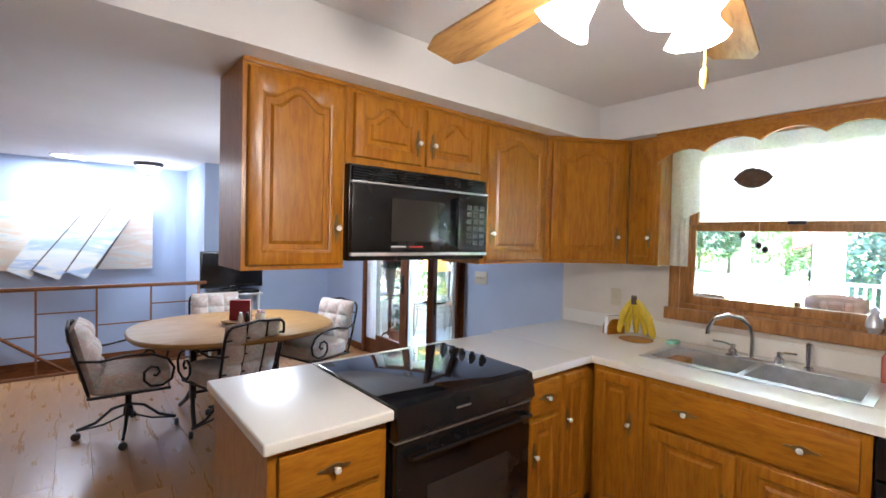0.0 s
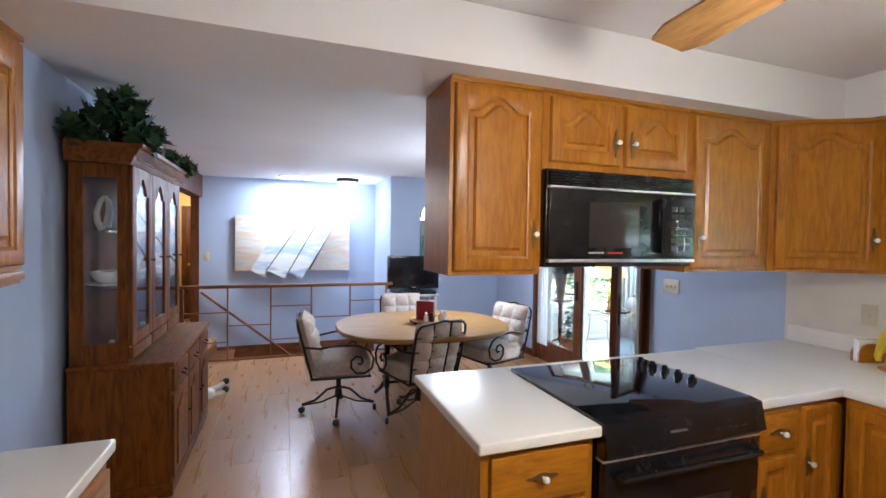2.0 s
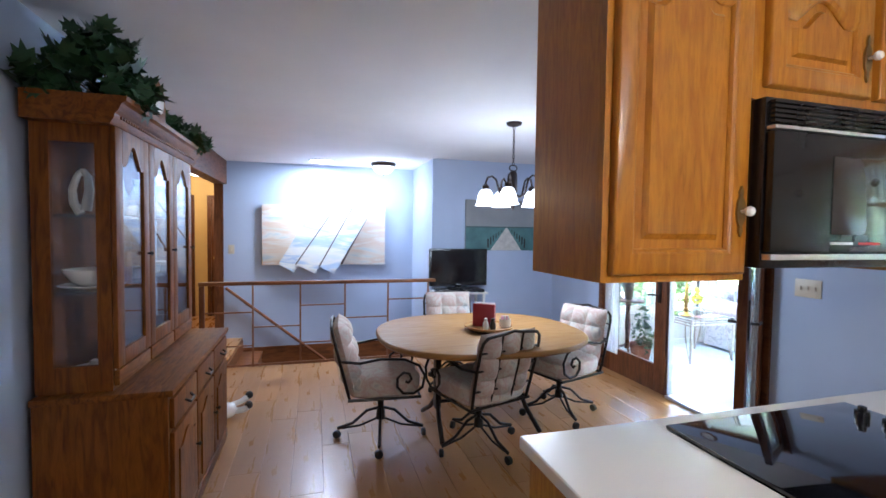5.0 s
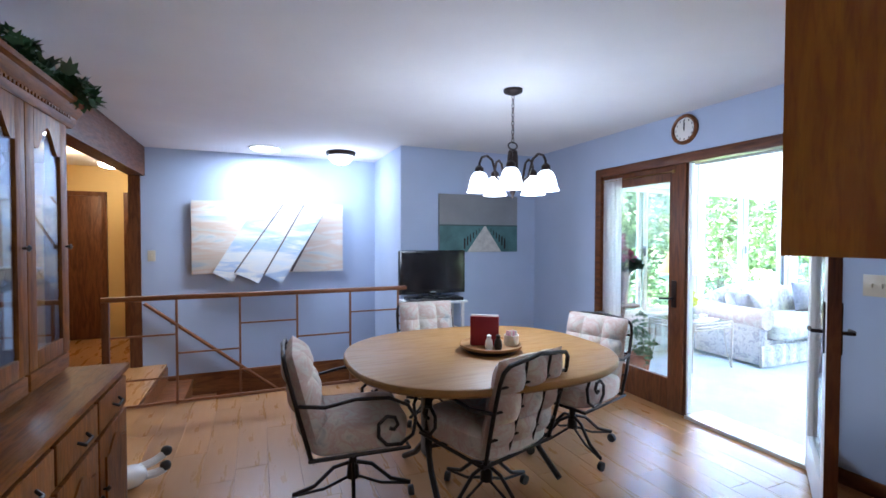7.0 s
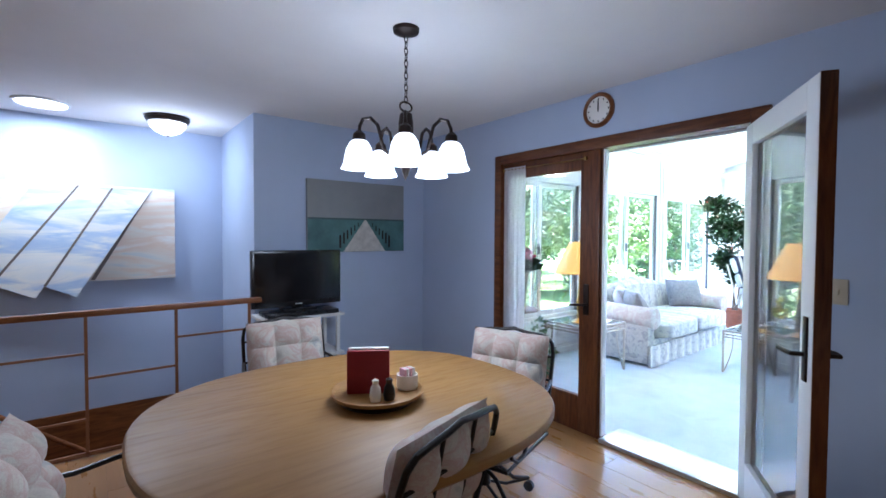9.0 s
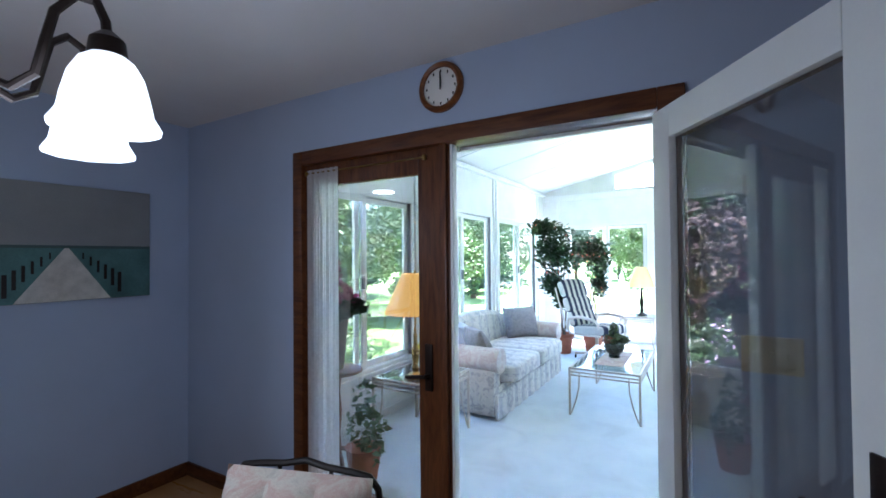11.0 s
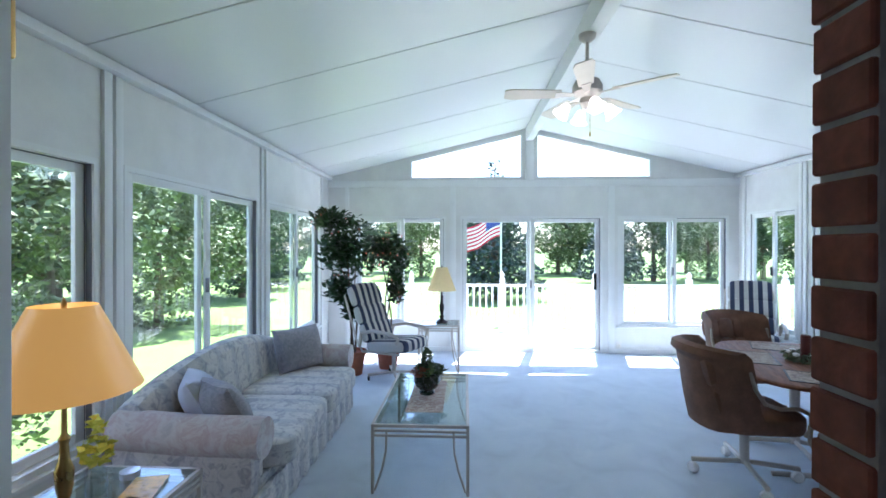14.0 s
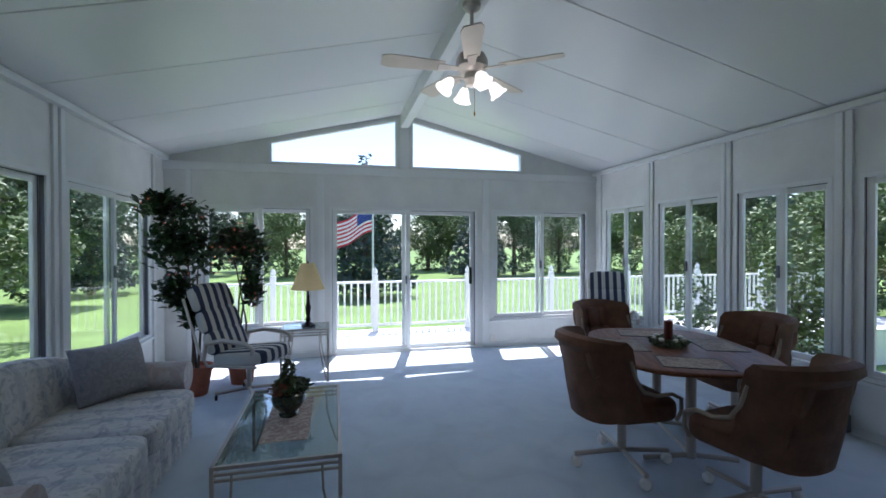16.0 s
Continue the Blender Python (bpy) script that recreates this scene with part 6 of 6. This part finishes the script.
for k, x in enumerate((.105, SL - .105)):
    a = nb()
    box(a, x - .075, .06, .03, x + .075, .84, .50, .02)
    part("arm_panel", a, SOFA, so)
    r = nb()
    ends = [(x, .015, .53), (x, .03, .53), (x, .45, .535), (x, .86, .56)]
    tube(r, ends, .112, 20)
    part("arm_roll", r, SOFAROSE, so, "rolled floral arm")
for nm, p, h, m, mt, lb in (("throw_pillow", (5.50, 5.16, .625), (.20, .10, .19), rz(58) @ Matrix.Rotation(radians(-28), 4, "X"), PILLOW, "grey printed throw pillow leaning on the sofa arm"),
                            ("throw_pillow", (5.58, 5.34, .64), (.19, .11, .18), rz(30) @ Matrix.Rotation(radians(-28), 4, "X"), PILLOWB, "pale blue throw pillow on the sofa"),
                            ("throw_pillow", (6.92, 5.24, .655), (.24, .12, .20), rz(-34) @ Matrix.Rotation(radians(-18), 4, "X"), PILLOW, "large grey printed throw pillow on the sofa")):
    t = thing(nm, Matrix.Translation(p), lb, "pillow", "sofa pillows")
    part("pillow", pillow(nb(), *h, m.to_3x3()), mt, t)


def glass_table(name, m, wx, wy, h, label, group):
    """A taupe metal frame with doubled rails, bowed struts and a glass top."""
    t = thing(name, m, label, "table", group)
    for z in (h - .012, h - .045, h - .075):
        f = nb()
        r = .007 if z < h - .02 else .009
        for a, b in (((0, 0), (wx, 0)), ((wx, 0), (wx, wy)), ((wx, wy), (0, wy)), ((0, wy), (0, 0))):
            box(f, min(a[0], b[0]) - r, min(a[1], b[1]) - r, z - r, max(a[0], b[0]) + r, max(a[1], b[1]) + r, z + r)
        part("rail", f, TAUPE, t)
    for x, y in ((0, 0), (wx, 0), (0, wy), (wx, wy)):
        sx, sy = (1 if x == 0 else -1), (1 if y == 0 else -1)
        part("leg", bx(x - .010, y - .010, 0, x + .010, y + .010, h - .012, .002), TAUPE, t)
        part("strut", tube(nb(), [(x, y + sy * .014, .02), (x + .0, y + sy * .06, h * .35), (x, y + sy * .085, h * .6), (x, y + sy * .09, h - .04)], .007, 6), TAUPE, t, "bowed metal strut")
    g = part("glass_top", bx(.011, .011, h - .008, wx - .011, wy - .011, h - .0005, .001, seg=1), TABLEGLASS, t, "clear glass top")
    g.visible_shadow = False
    return t


glass_table("coffee_table", pose(5.735, 3.70, 0), 1.17, .61, .45, "taupe metal coffee table with a glass top", "glass tables")
glass_table("end_table", pose(4.36, 4.99, 0), .62, .55, .52, "taupe metal end table with a glass top", "glass tables")
glass_table("end_table", pose(8.52, 3.80, 0), .42, .50, .60, "taupe metal end table with a glass top", "glass tables")
rn = thing("table_runner", pose(6.30, 4.0, .4505), "beige patterned woven table runner", "runner")
part("cloth", bx(-.36, -.13, 0, .36, .13, .003), fabric("runner_cloth", [(.45, .36, .28), (.60, .52, .42), (.35, .22, .18), (.62, .56, .48)], 22, .9, 300, 3), rn)
pt = thing("potted_plant", pose(6.33, 4.01, .4538), "dark green ribbed ceramic pot with succulents", "plant")
pot = lathe(nb(), [(.055, 0), (.06, .012), (.045, .02), (.085, .06), (.105, .10), (.10, .14), (.085, .155), (.095, .165), (.085, .165), (.075, .15), (.002, .14)], n=28)
part("pot", pot, plain("dark_green_glaze", (.035, .05, .03), .25, var=.3, scale=14, coat=.5), pt)
rnd = random.Random(8)
part("leaves", leaf_cloud(nb(), [((0, 0, .18), (.10, .10, .05)), ((0, 0, .25), (.045, .045, .09)), ((.06, -.06, .17), (.07, .07, .04))], 420, .045, rnd), plain("succulent_leaf", (.07, .11, .04), .5, var=.4, scale=20), pt)
part("sprigs", leaf_cloud(nb(), [((-.05, .05, .18), (.07, .07, .035))], 90, .035, rnd), plain("rust_leaf", (.25, .09, .04), .6, var=.3), pt)


def table_lamp(name, m, h, shade_z, r0, r1, label, lit, base_mat):
    t = thing(name, m, label, "lamp", "table lamps")
    part("base", lathe(nb(), [(.075, 0), (.08, .012), (.05, .03), (.022, .05), (.03, .08), (.018, .11), (.028, .16), (.032, .22), (.018, .26), (.014, .32), (.02, .34), (.010, .36), (.008, shade_z + .02)], n=20), base_mat, t)
    s = nb()
    lathe(s, [(r1, shade_z), (r0, h)], n=36)
    for f in [f for f in s.faces if len(f.verts) > 4]:
        s.faces.remove(f)
    part("shade", s, LAMPSHADE_LIT if lit else LAMPSHADE, t, "warm lit fabric shade" if lit else "cream fabric shade")
    part("finial", lathe(nb(), [(.008, h - .02), (.010, h + .01), (.002, h + .03)], n=10), base_mat, t)
    return t


table_lamp("table_lamp", pose(4.50, 5.22, .521), .84, .52, .105, .25, "brass table lamp with a glowing amber shade", True, BRASS)
table_lamp("table_lamp", pose(8.70, 4.02, .601), .72, .42, .075, .185, "dark metal table lamp with a cream shade", False, BRONZE)
lamp("end_table_lamp", "POINT", pose(4.50, 5.22, 1.22), .25, (1, .72, .38), .05)
fl2 = thing("flower_jar", pose(4.74, 5.30, .521), "small glass jar of yellow flowers", "flowers")
part("jar", lathe(nb(), [(.035, 0), (.04, .02), (.036, .09), (.025, .11)], n=16), TABLEGLASS, fl2)
part("blossoms", leaf_cloud(nb(), [((0, 0, .18), (.06, .06, .06)), ((.02, .02, .27), (.03, .03, .05))], 160, .04, rnd), plain("lime_petals", (.60, .65, .10), .6, var=.2), fl2)
for k, (x, y, a) in enumerate(((4.78, 5.12, 15), (4.60, 5.08, -8))):
    mg = thing("magazine", pose(x, y, .521, 0, 0, a), "magazine with a bright printed cover on the end table", "magazine", "magazines")
    part("pages", bx(-.10, -.07, 0, .10, .07, .008, .001), PORCELAIN, mg)
    part("cover", bx(-.10, -.07, .0082, .10, .07, .0095), plain("cover_%d" % k, ((.65, .42, .08), (.25, .10, .07))[k], .3, var=.4, scale=18), mg)
cs = thing("coaster_tin", pose(4.88, 5.26, .521), "small dark decorative tin on the end table", "tin")
part("tin", lathe(nb(), [(.04, 0), (.042, .03), (.002, .034)], n=18), STEEL, cs)


def recliner():
    """A lounge chair with long striped cushions on a swivel cross base; faces local -y."""
    c = thing("lounge_chair", pose(0, 0, 0), "swivel lounge chair with navy and cream striped cushions", "chair", "striped lounge chairs")
    part("seat", puff(nb(), (0, -.05, .43), (.265, .31, .075), .4, n=12, m=Matrix.Rotation(radians(-6), 3, "X")), STRIPE, c)
    b = nb()
    tl = Matrix.Rotation(radians(-22), 3, "X")
    for k in range(3):
        puff(b, (0, .27 + .085 * k, .56 + .205 * k), (.265, .06, .125), .45, n=10, m=tl)
    part("backrest", b, STRIPE, c)
    part("headrest", puff(nb(), (0, .475, 1.03), (.25, .075, .10), .5, n=10, m=tl), STRIPE, c)
    for s in (-1, 1):
        part("armrest", tube(nb(), [(s * .30, .28, .42), (s * .31, .24, .58), (s * .31, .05, .62), (s * .31, -.20, .60), (s * .31, -.28, .56), (s * .30, -.27, .50)], .022, 8), TAUPE, c, "cream metal arm")
        part("side_frame", tube(nb(), [(s * .29, .52, 1.0), (s * .29, .34, .50), (s * .29, .24, .36), (s * .29, -.30, .38)], .014, 8), TAUPE, c)
    part("pedestal", tube(nb(), [(0, 0, .07), (0, 0, .36)], .025, 10), TAUPE, c)
    for k in range(4):
        a = radians(45 + 90 * k)
        cc, ss = math.cos(a), math.sin(a)
        l = part("leg", tube(nb(), [(0, 0, .085), (cc * .31, ss * .31, .07)], .017, 8), TAUPE, c)
        part("caster", lathe(nb(), [(.012, -.014), (.028, -.010), (.028, .010), (.012, .014)], n=14), RUBBER, l, "black caster", pose(cc * .30, ss * .30, .0285, 90, 0, 40 * k))
    return c


rc = recliner()
rc.matrix_basis = pose(8.22, 4.57, 0, 0, 0, -28)
copy_thing(rc, pose(8.72, .08, 0, 0, 0, -118))


def ficus(m, blobs, seed, h, count, label):
    rnd = random.Random(seed)
    t = thing("ficus_tree", m, label, "plant", "potted ficus trees")
    part("pot", lathe(nb(), [(.11, 0), (.15, .24), (.165, .25), (.165, .30), (.15, .30), (.14, .26), (.002, .25)], n=28), TERRA, t, "terracotta pot")
    st = nb()
    for k in range(3):
        a = 2.1 * k
        tube(st, [(.03 * math.cos(a), .03 * math.sin(a), .25), (.05 * math.cos(a + 1), .05 * math.sin(a + 1), h * .45), (.03 * math.cos(a + 2), .03 * math.sin(a + 2), h * .62), (blobs[k][0][0], blobs[k][0][1], blobs[k][0][2])], .014, 7, r1=.006)
    part("trunk", st, BARK, t)
    b = nb()
    for c, r in blobs:
        for _ in range(count // len(blobs)):
            d = Vector((rnd.gauss(0, 1), rnd.gauss(0, 1), rnd.gauss(0, 1))).normalized() * rnd.uniform(.35, 1.05)
            p = Vector(c) + Vector((d.x * r[0], d.y * r[1], d.z * r[2]))
            mm = Matrix.Translation(p) @ Euler((rnd.uniform(.1, 1.3), rnd.uniform(-.6, .6), rnd.uniform(0, 6.28))).to_matrix().to_4x4()
            s = rnd.uniform(.065, .115)
            q = [b.verts.new(mm @ Vector((x * s, y * s, -.25 * s * y * y + .2 * s * abs(x)))) for x, y in ((0, 0), (.22, .25), (.24, .55), (.0, 1.05), (-.24, .55), (-.22, .25))]
            b.faces.new(q)
    part("leaves", b, LEAF, t)
    f = nb()
    for c, r in blobs[:4]:
        for _ in range(9):
            d = Vector((rnd.gauss(0, 1), rnd.gauss(0, 1), rnd.gauss(0, 1))).normalized()
            puff(f, (c[0] + d.x * r[0], c[1] + d.y * r[1], c[2] + d.z * r[2]), (.006, .006, .006), 1, n=4)
    part("fairy_lights", f, glow("red_fairy_light", (1, .2, .12), .3, (.4, .06, .05)), t, "tiny red fairy lights")
    return t


ficus(pose(8.40, 5.11, 0), [((.0, .10, 1.72), (.28, .28, .30)), ((-.05, .22, 1.50), (.25, .22, .28)), ((.05, -.02, 1.42), (.28, .25, .25)), ((-.1, .30, 1.90), (.2, .18, .14)), ((0, .18, 1.05), (.16, .16, .18)), ((.0, .02, .80), (.12, .10, .16))], 21, 1.5, 1900, "tall potted ficus with glossy dark leaves")
ficus(pose(8.72, 4.73, 0), [((0, -.05, 1.58), (.24, .24, .20)), ((.05, -.10, 1.36), (.22, .20, .22)), ((-.05, .08, 1.5), (.2, .2, .2)), ((-.02, -.12, 1.02), (.10, .10, .20))], 22, 1.45, 950, "potted ficus with hanging glossy leaves")

# flower stand behind the fixed door
fs = thing("plant_stand", pose(3.86, 5.46, 0), "small dark wooden plant stand", "stand")
part("top", lathe(nb(), [(.17, .68), (.18, .685), (.18, .70), (.17, .705)], n=28), HUTCHX, fs)
part("column", lathe(nb(), [(.03, .10), (.022, .25), (.035, .40), (.02, .55), (.04, .68)], n=16), HUTCHW, fs)
for k in range(3):
    a = radians(120 * k)
    part("leg", tube(nb(), [(.02 * math.cos(a), .02 * math.sin(a), .14), (.10 * math.cos(a), .10 * math.sin(a), .10), (.17 * math.cos(a), .17 * math.sin(a), .012)], .014, 7), HUTCHW, fs)
vs_ = thing("flower_vase", pose(3.86, 5.46, .705), "tall taupe vase with magenta and pink silk flowers", "flowers")
part("vase", lathe(nb(), [(.045, 0), (.05, .02), (.065, .18), (.085, .34), (.092, .36), (.08, .36), (.055, .16), (.002, .03)], n=24), plain("taupe_ceramic", (.30, .22, .18), .5, var=.2), vs_)
part("foliage", leaf_cloud(nb(), [((0, 0, .42), (.12, .12, .09)), ((.05, -.08, .44), (.10, .10, .05))], 130, .10, rnd), LEAF, vs_)
part("blossoms", leaf_cloud(nb(), [((0, 0, .54), (.10, .10, .10)), ((-.02, .02, .68), (.06, .06, .10)), ((.02, -.09, .50), (.05, .06, .05))], 240, .055, rnd), plain("magenta_petals", (.45, .05, .16), .6, var=.5, scale=10), vs_)
fn = thing("potted_fern", pose(3.84, 5.20, 0), "low potted plant with pale green leaves", "plant")
part("pot", lathe(nb(), [(.09, 0), (.12, .20), (.125, .22), (.11, .22), (.002, .19)], n=24), TERRA, fn)
part("leaves", leaf_cloud(nb(), [((0, -.02, .34), (.12, .14, .14)), ((0, 0, .52), (.08, .08, .14)), ((0, -.08, .22), (.08, .08, .10))], 260, .06, rnd), plain("pale_leaf", (.12, .24, .12), .5, var=.4, scale=10), fn)

# dining set in the sunroom
RX, RY = 6.28, 1.20
rt = thing("dining_table", pose(RX, RY, 0, 0, 0, -18), "dark wood table with rounded corners on a metal pedestal", "table")
DARKW = wood("dark_walnut_top", (.13, .042, .016), (.22, .080, .031), "x", .42, .8, coat=.05)
part("tabletop", slab(nb(), rounded(.76, .56, .62), .715, .745, .010), DARKW, rt)
for sx in (-1, 1):
    part("column", tube(nb(), [(sx * .30, 0, .03), (sx * .30, 0, .715)], .035, 12), TAUPE, rt)
    part("foot", tube(nb(), [(sx * .30, -.32, .018), (sx * .30, 0, .05), (sx * .30, .32, .018)], .018, 8), TAUPE, rt)
part("stretcher", tube(nb(), [(-.30, 0, .05), (.30, 0, .05)], .016, 8), TAUPE, rt)
MATC = fabric("placemat_weave", [(.10, .06, .05), (.44, .34, .25), (.18, .11, .08), (.52, .43, .34)], 20, .9, 300, 3)
for k, (dx, dy, a) in enumerate(((-.50, .08, 80), (.02, .36, -5), (.48, .04, 80), (.05, -.35, -5))):
    w2 = rz(-18) @ Vector((dx, dy, 0))
    pm = thing("placemat", pose(RX + w2.x, RY + w2.y, .7452, 0, 0, a - 18), "woven placemat with a brown leaf pattern and dark border", "placemat", "placemats on the sunroom table")
    part("weave", bx(-.20, -.14, 0, .20, .14, .003), MATC, pm)
    bo = nb()
    for q in ((-.21, -.15, .21, -.14), (-.21, .14, .21, .15), (-.21, -.14, -.20, .14), (.20, -.14, .21, .14)):
        box(bo, q[0], q[1], 0, q[2], q[3], .004)
    part("border", bo, BRONZE, pm)
ce = thing("candle_centrepiece", pose(RX + .02, RY + .02, .7455), "dark red pillar candle in a wreath of silk leaves", "centrepiece")
part("candle", lathe(nb(), [(.032, 0), (.032, .19), (.026, .195), (.002, .188)], n=18), plain("dark_red_wax", (.12, .02, .02), .4), ce)
wr = nb()
for k in range(12):
    a = radians(30 * k)
    leaf_cloud(wr, [((.10 * math.cos(a), .10 * math.sin(a), .035), (.045, .045, .035))], 26, .04, rnd)
part("wreath", wr, plain("sage_leaf", (.16, .20, .12), .6, var=.4, scale=14), ce)
bl = nb()
for k in range(7):
    a = radians(52 * k + 10)
    puff(bl, (.11 * math.cos(a), .11 * math.sin(a), .06), (.022, .022, .014), .9, n=6)
part("blossoms", bl, LAMINATE, ce)


TANM = plain("tan_metal", (.33, .27, .21), .4, .3, var=.1)


def tub_chair():
    """A padded swivel armchair with a rolled top on a caster cross base; faces local -y."""
    c = thing("dining_chair", pose(0, 0, 0), "brown suede swivel armchair on a metal base with casters", "chair", "brown chairs round the sunroom table")
    part("seat", puff(nb(), (0, -.02, .445), (.265, .265, .075), .42, n=12, lumps=.02), LEATHER, c)
    b = nb()
    rows = 12
    prev = None
    for i in range(15):
        u = -1 + 2 * i / 14
        x = .285 * math.sin(u * 1.25) / math.sin(1.25)
        yb = .25 - .24 * abs(u) ** 2.2
        ring = []
        for (dy, z) in ((0, .385), (.05, .57), (.09, .80), (.115, .91), (.16, .95), (.215, .935), (.225, .89), (.175, .84), (.135, .57), (.095, .385)):
            ring.append(b.verts.new((x * (1 + .06 * (z - .36)), yb + dy * .95, z - .03 * u * u + (.09 * u ** 4 if z < .5 else 0))))
        if prev:
            for j in range(10):
                b.faces.new((prev[j], prev[(j + 1) % 10], ring[(j + 1) % 10], ring[j]))
        else:
            b.faces.new(ring)
        prev = ring
    b.faces.new(prev[::-1])
    part("backrest", b, LEATHER, c)
    for i in range(3):
        for j in range(2):
            part("tuft", puff(nb(), (-.155 + .155 * i, .27 + .055 * j, .58 + .19 * j), (.08, .035, .10), .6, n=6, m=Matrix.Rotation(radians(-14), 3, "X")), LEATHER, c)
    for s in (-1, 1):
        part("armrest", tube(nb(), [(s * .285, .13, .80), (s * .30, .10, .69), (s * .305, .05, .61), (s * .305, -.04, .58), (s * .305, -.15, .585), (s * .30, -.22, .55), (s * .285, -.235, .46), (s * .27, -.21, .40)], .013, 8), TANM, c, "bent metal arm")
    part("pedestal", tube(nb(), [(0, 0, .10), (0, 0, .36)], .03, 12), TAUPE, c)
    for k in range(4):
        a = radians(-8 + 90 * k)
        cc, ss = math.cos(a), math.sin(a)
        l = part("leg", tube(nb(), [(0, 0, .115), (cc * .16, ss * .16, .105), (cc * .33, ss * .33, .095)], .017, 8), TAUPE, c)
        part("caster", lathe(nb(), [(.012, -.026), (.030, -.022), (.040, -.006), (.040, .006), (.030, .022), (.012, .026)], n=14), PORCELAIN, l, "white ball caster", pose(cc * .32, ss * .32, .0405, 90, 0, 25 * k))
    return c


tc0 = tub_chair()
tc0.matrix_basis = pose(6.06, 1.80, 0, 0, 0, -2)
for x, y, r in ((5.40, 1.40, 100), (7.22, 1.05, -82), (6.38, .50, 176)):
    copy_thing(tc0, pose(x, y, 0, 0, 0, r))

IVORY = plain("ivory_fan_blade", (.66, .60, .52), .5, var=.06)
FANM = plain("ivory_fan_metal", (.50, .46, .42), .4, .3, var=.1)
ceiling_fan(pose(6.32, 2.80, ZR - .20), "white ceiling fan with four lit tulip shades", IVORY, 5, 163, .33, 4, .052, .62, FANM, SHADE_LIT)
plate("wall_outlet", pose(XE - .001, 1.42, .12, 0, 0, -90), "white wall outlet near the patio door")
bxr = thing("wall_box", pose(6.10, YR + .025, .02), "small grey electrical box at the foot of the wall", "box")
part("box", bx(-.05, 0, 0, .05, .07, .14, .008), GREYM, bxr)
# ---- repeated pieces of floor and wall ----
rp = random.Random(12)
pl = bx(0, 0, -.011, .186, 1.216, 0, .0012, seg=1)
proto = None
count = 0
for i in range(26):
    x = -1.0 + i * .1866 - .10
    y = -2.3 - rp.uniform(0, 1.2)
    while y < 6.43:
        x0, x1, y0, y1 = max(x, -1.0), min(x + .186, 3.42), max(y, -2.3), min(y + 1.216, 6.06 if x < 1.5 else 6.31)
        if x1 - x0 > .01 and y1 - y0 > .01:
            if x1 - x0 > .18 and y1 - y0 > 1.2:
                if proto is None:
                    proto = part("plank", pl, PLANK, floor)
                    proto.location = (x0, y0, 0)
                else:
                    o = bpy.data.objects.new("plank", proto.data)
                    scene.collection.objects.link(o)
                    o.parent, o.location = floor, (x0, y0, 0)
            else:
                part("plank", bx(0, 0, -.011, x1 - x0, y1 - y0, 0), PLANK, floor).location = (x0, y0, 0)
            count += 1
        y += 1.2166
part("plank", bx(-3.08, 4.7, -.011, -1.0, 9.3, 0), PLANK, floor)
part("plank", bx(-1.0, 6.062, -.011, -.80, YA, 0), PLANK, floor)
br0 = None
for r in range(31):
    z = .01 + r * .0665
    for k in range(4):
        y = 3.264 - .195 - k * .205 - (.1 if r % 2 else 0)
        if br0 is None:
            br0 = part("brick", bx(0, 0, 0, .088, .195, .0565, .003, seg=1), BRICK, brick_wall)
            br0.location = (3.4245 + .0, y, z)
            continue
        if r % 2 and k == 0:
            h = part("brick", bx(0, 0, 0, .088, .095, .0565, .003, seg=1), BRICK, brick_wall)
            h.location = (3.4245 + rp.uniform(0, .003), 3.169, z)
        o = bpy.data.objects.new("brick", br0.data)
        scene.collection.objects.link(o)
        o.parent, o.location = brick_wall, (3.4245 + rp.uniform(0, .004), y, z)
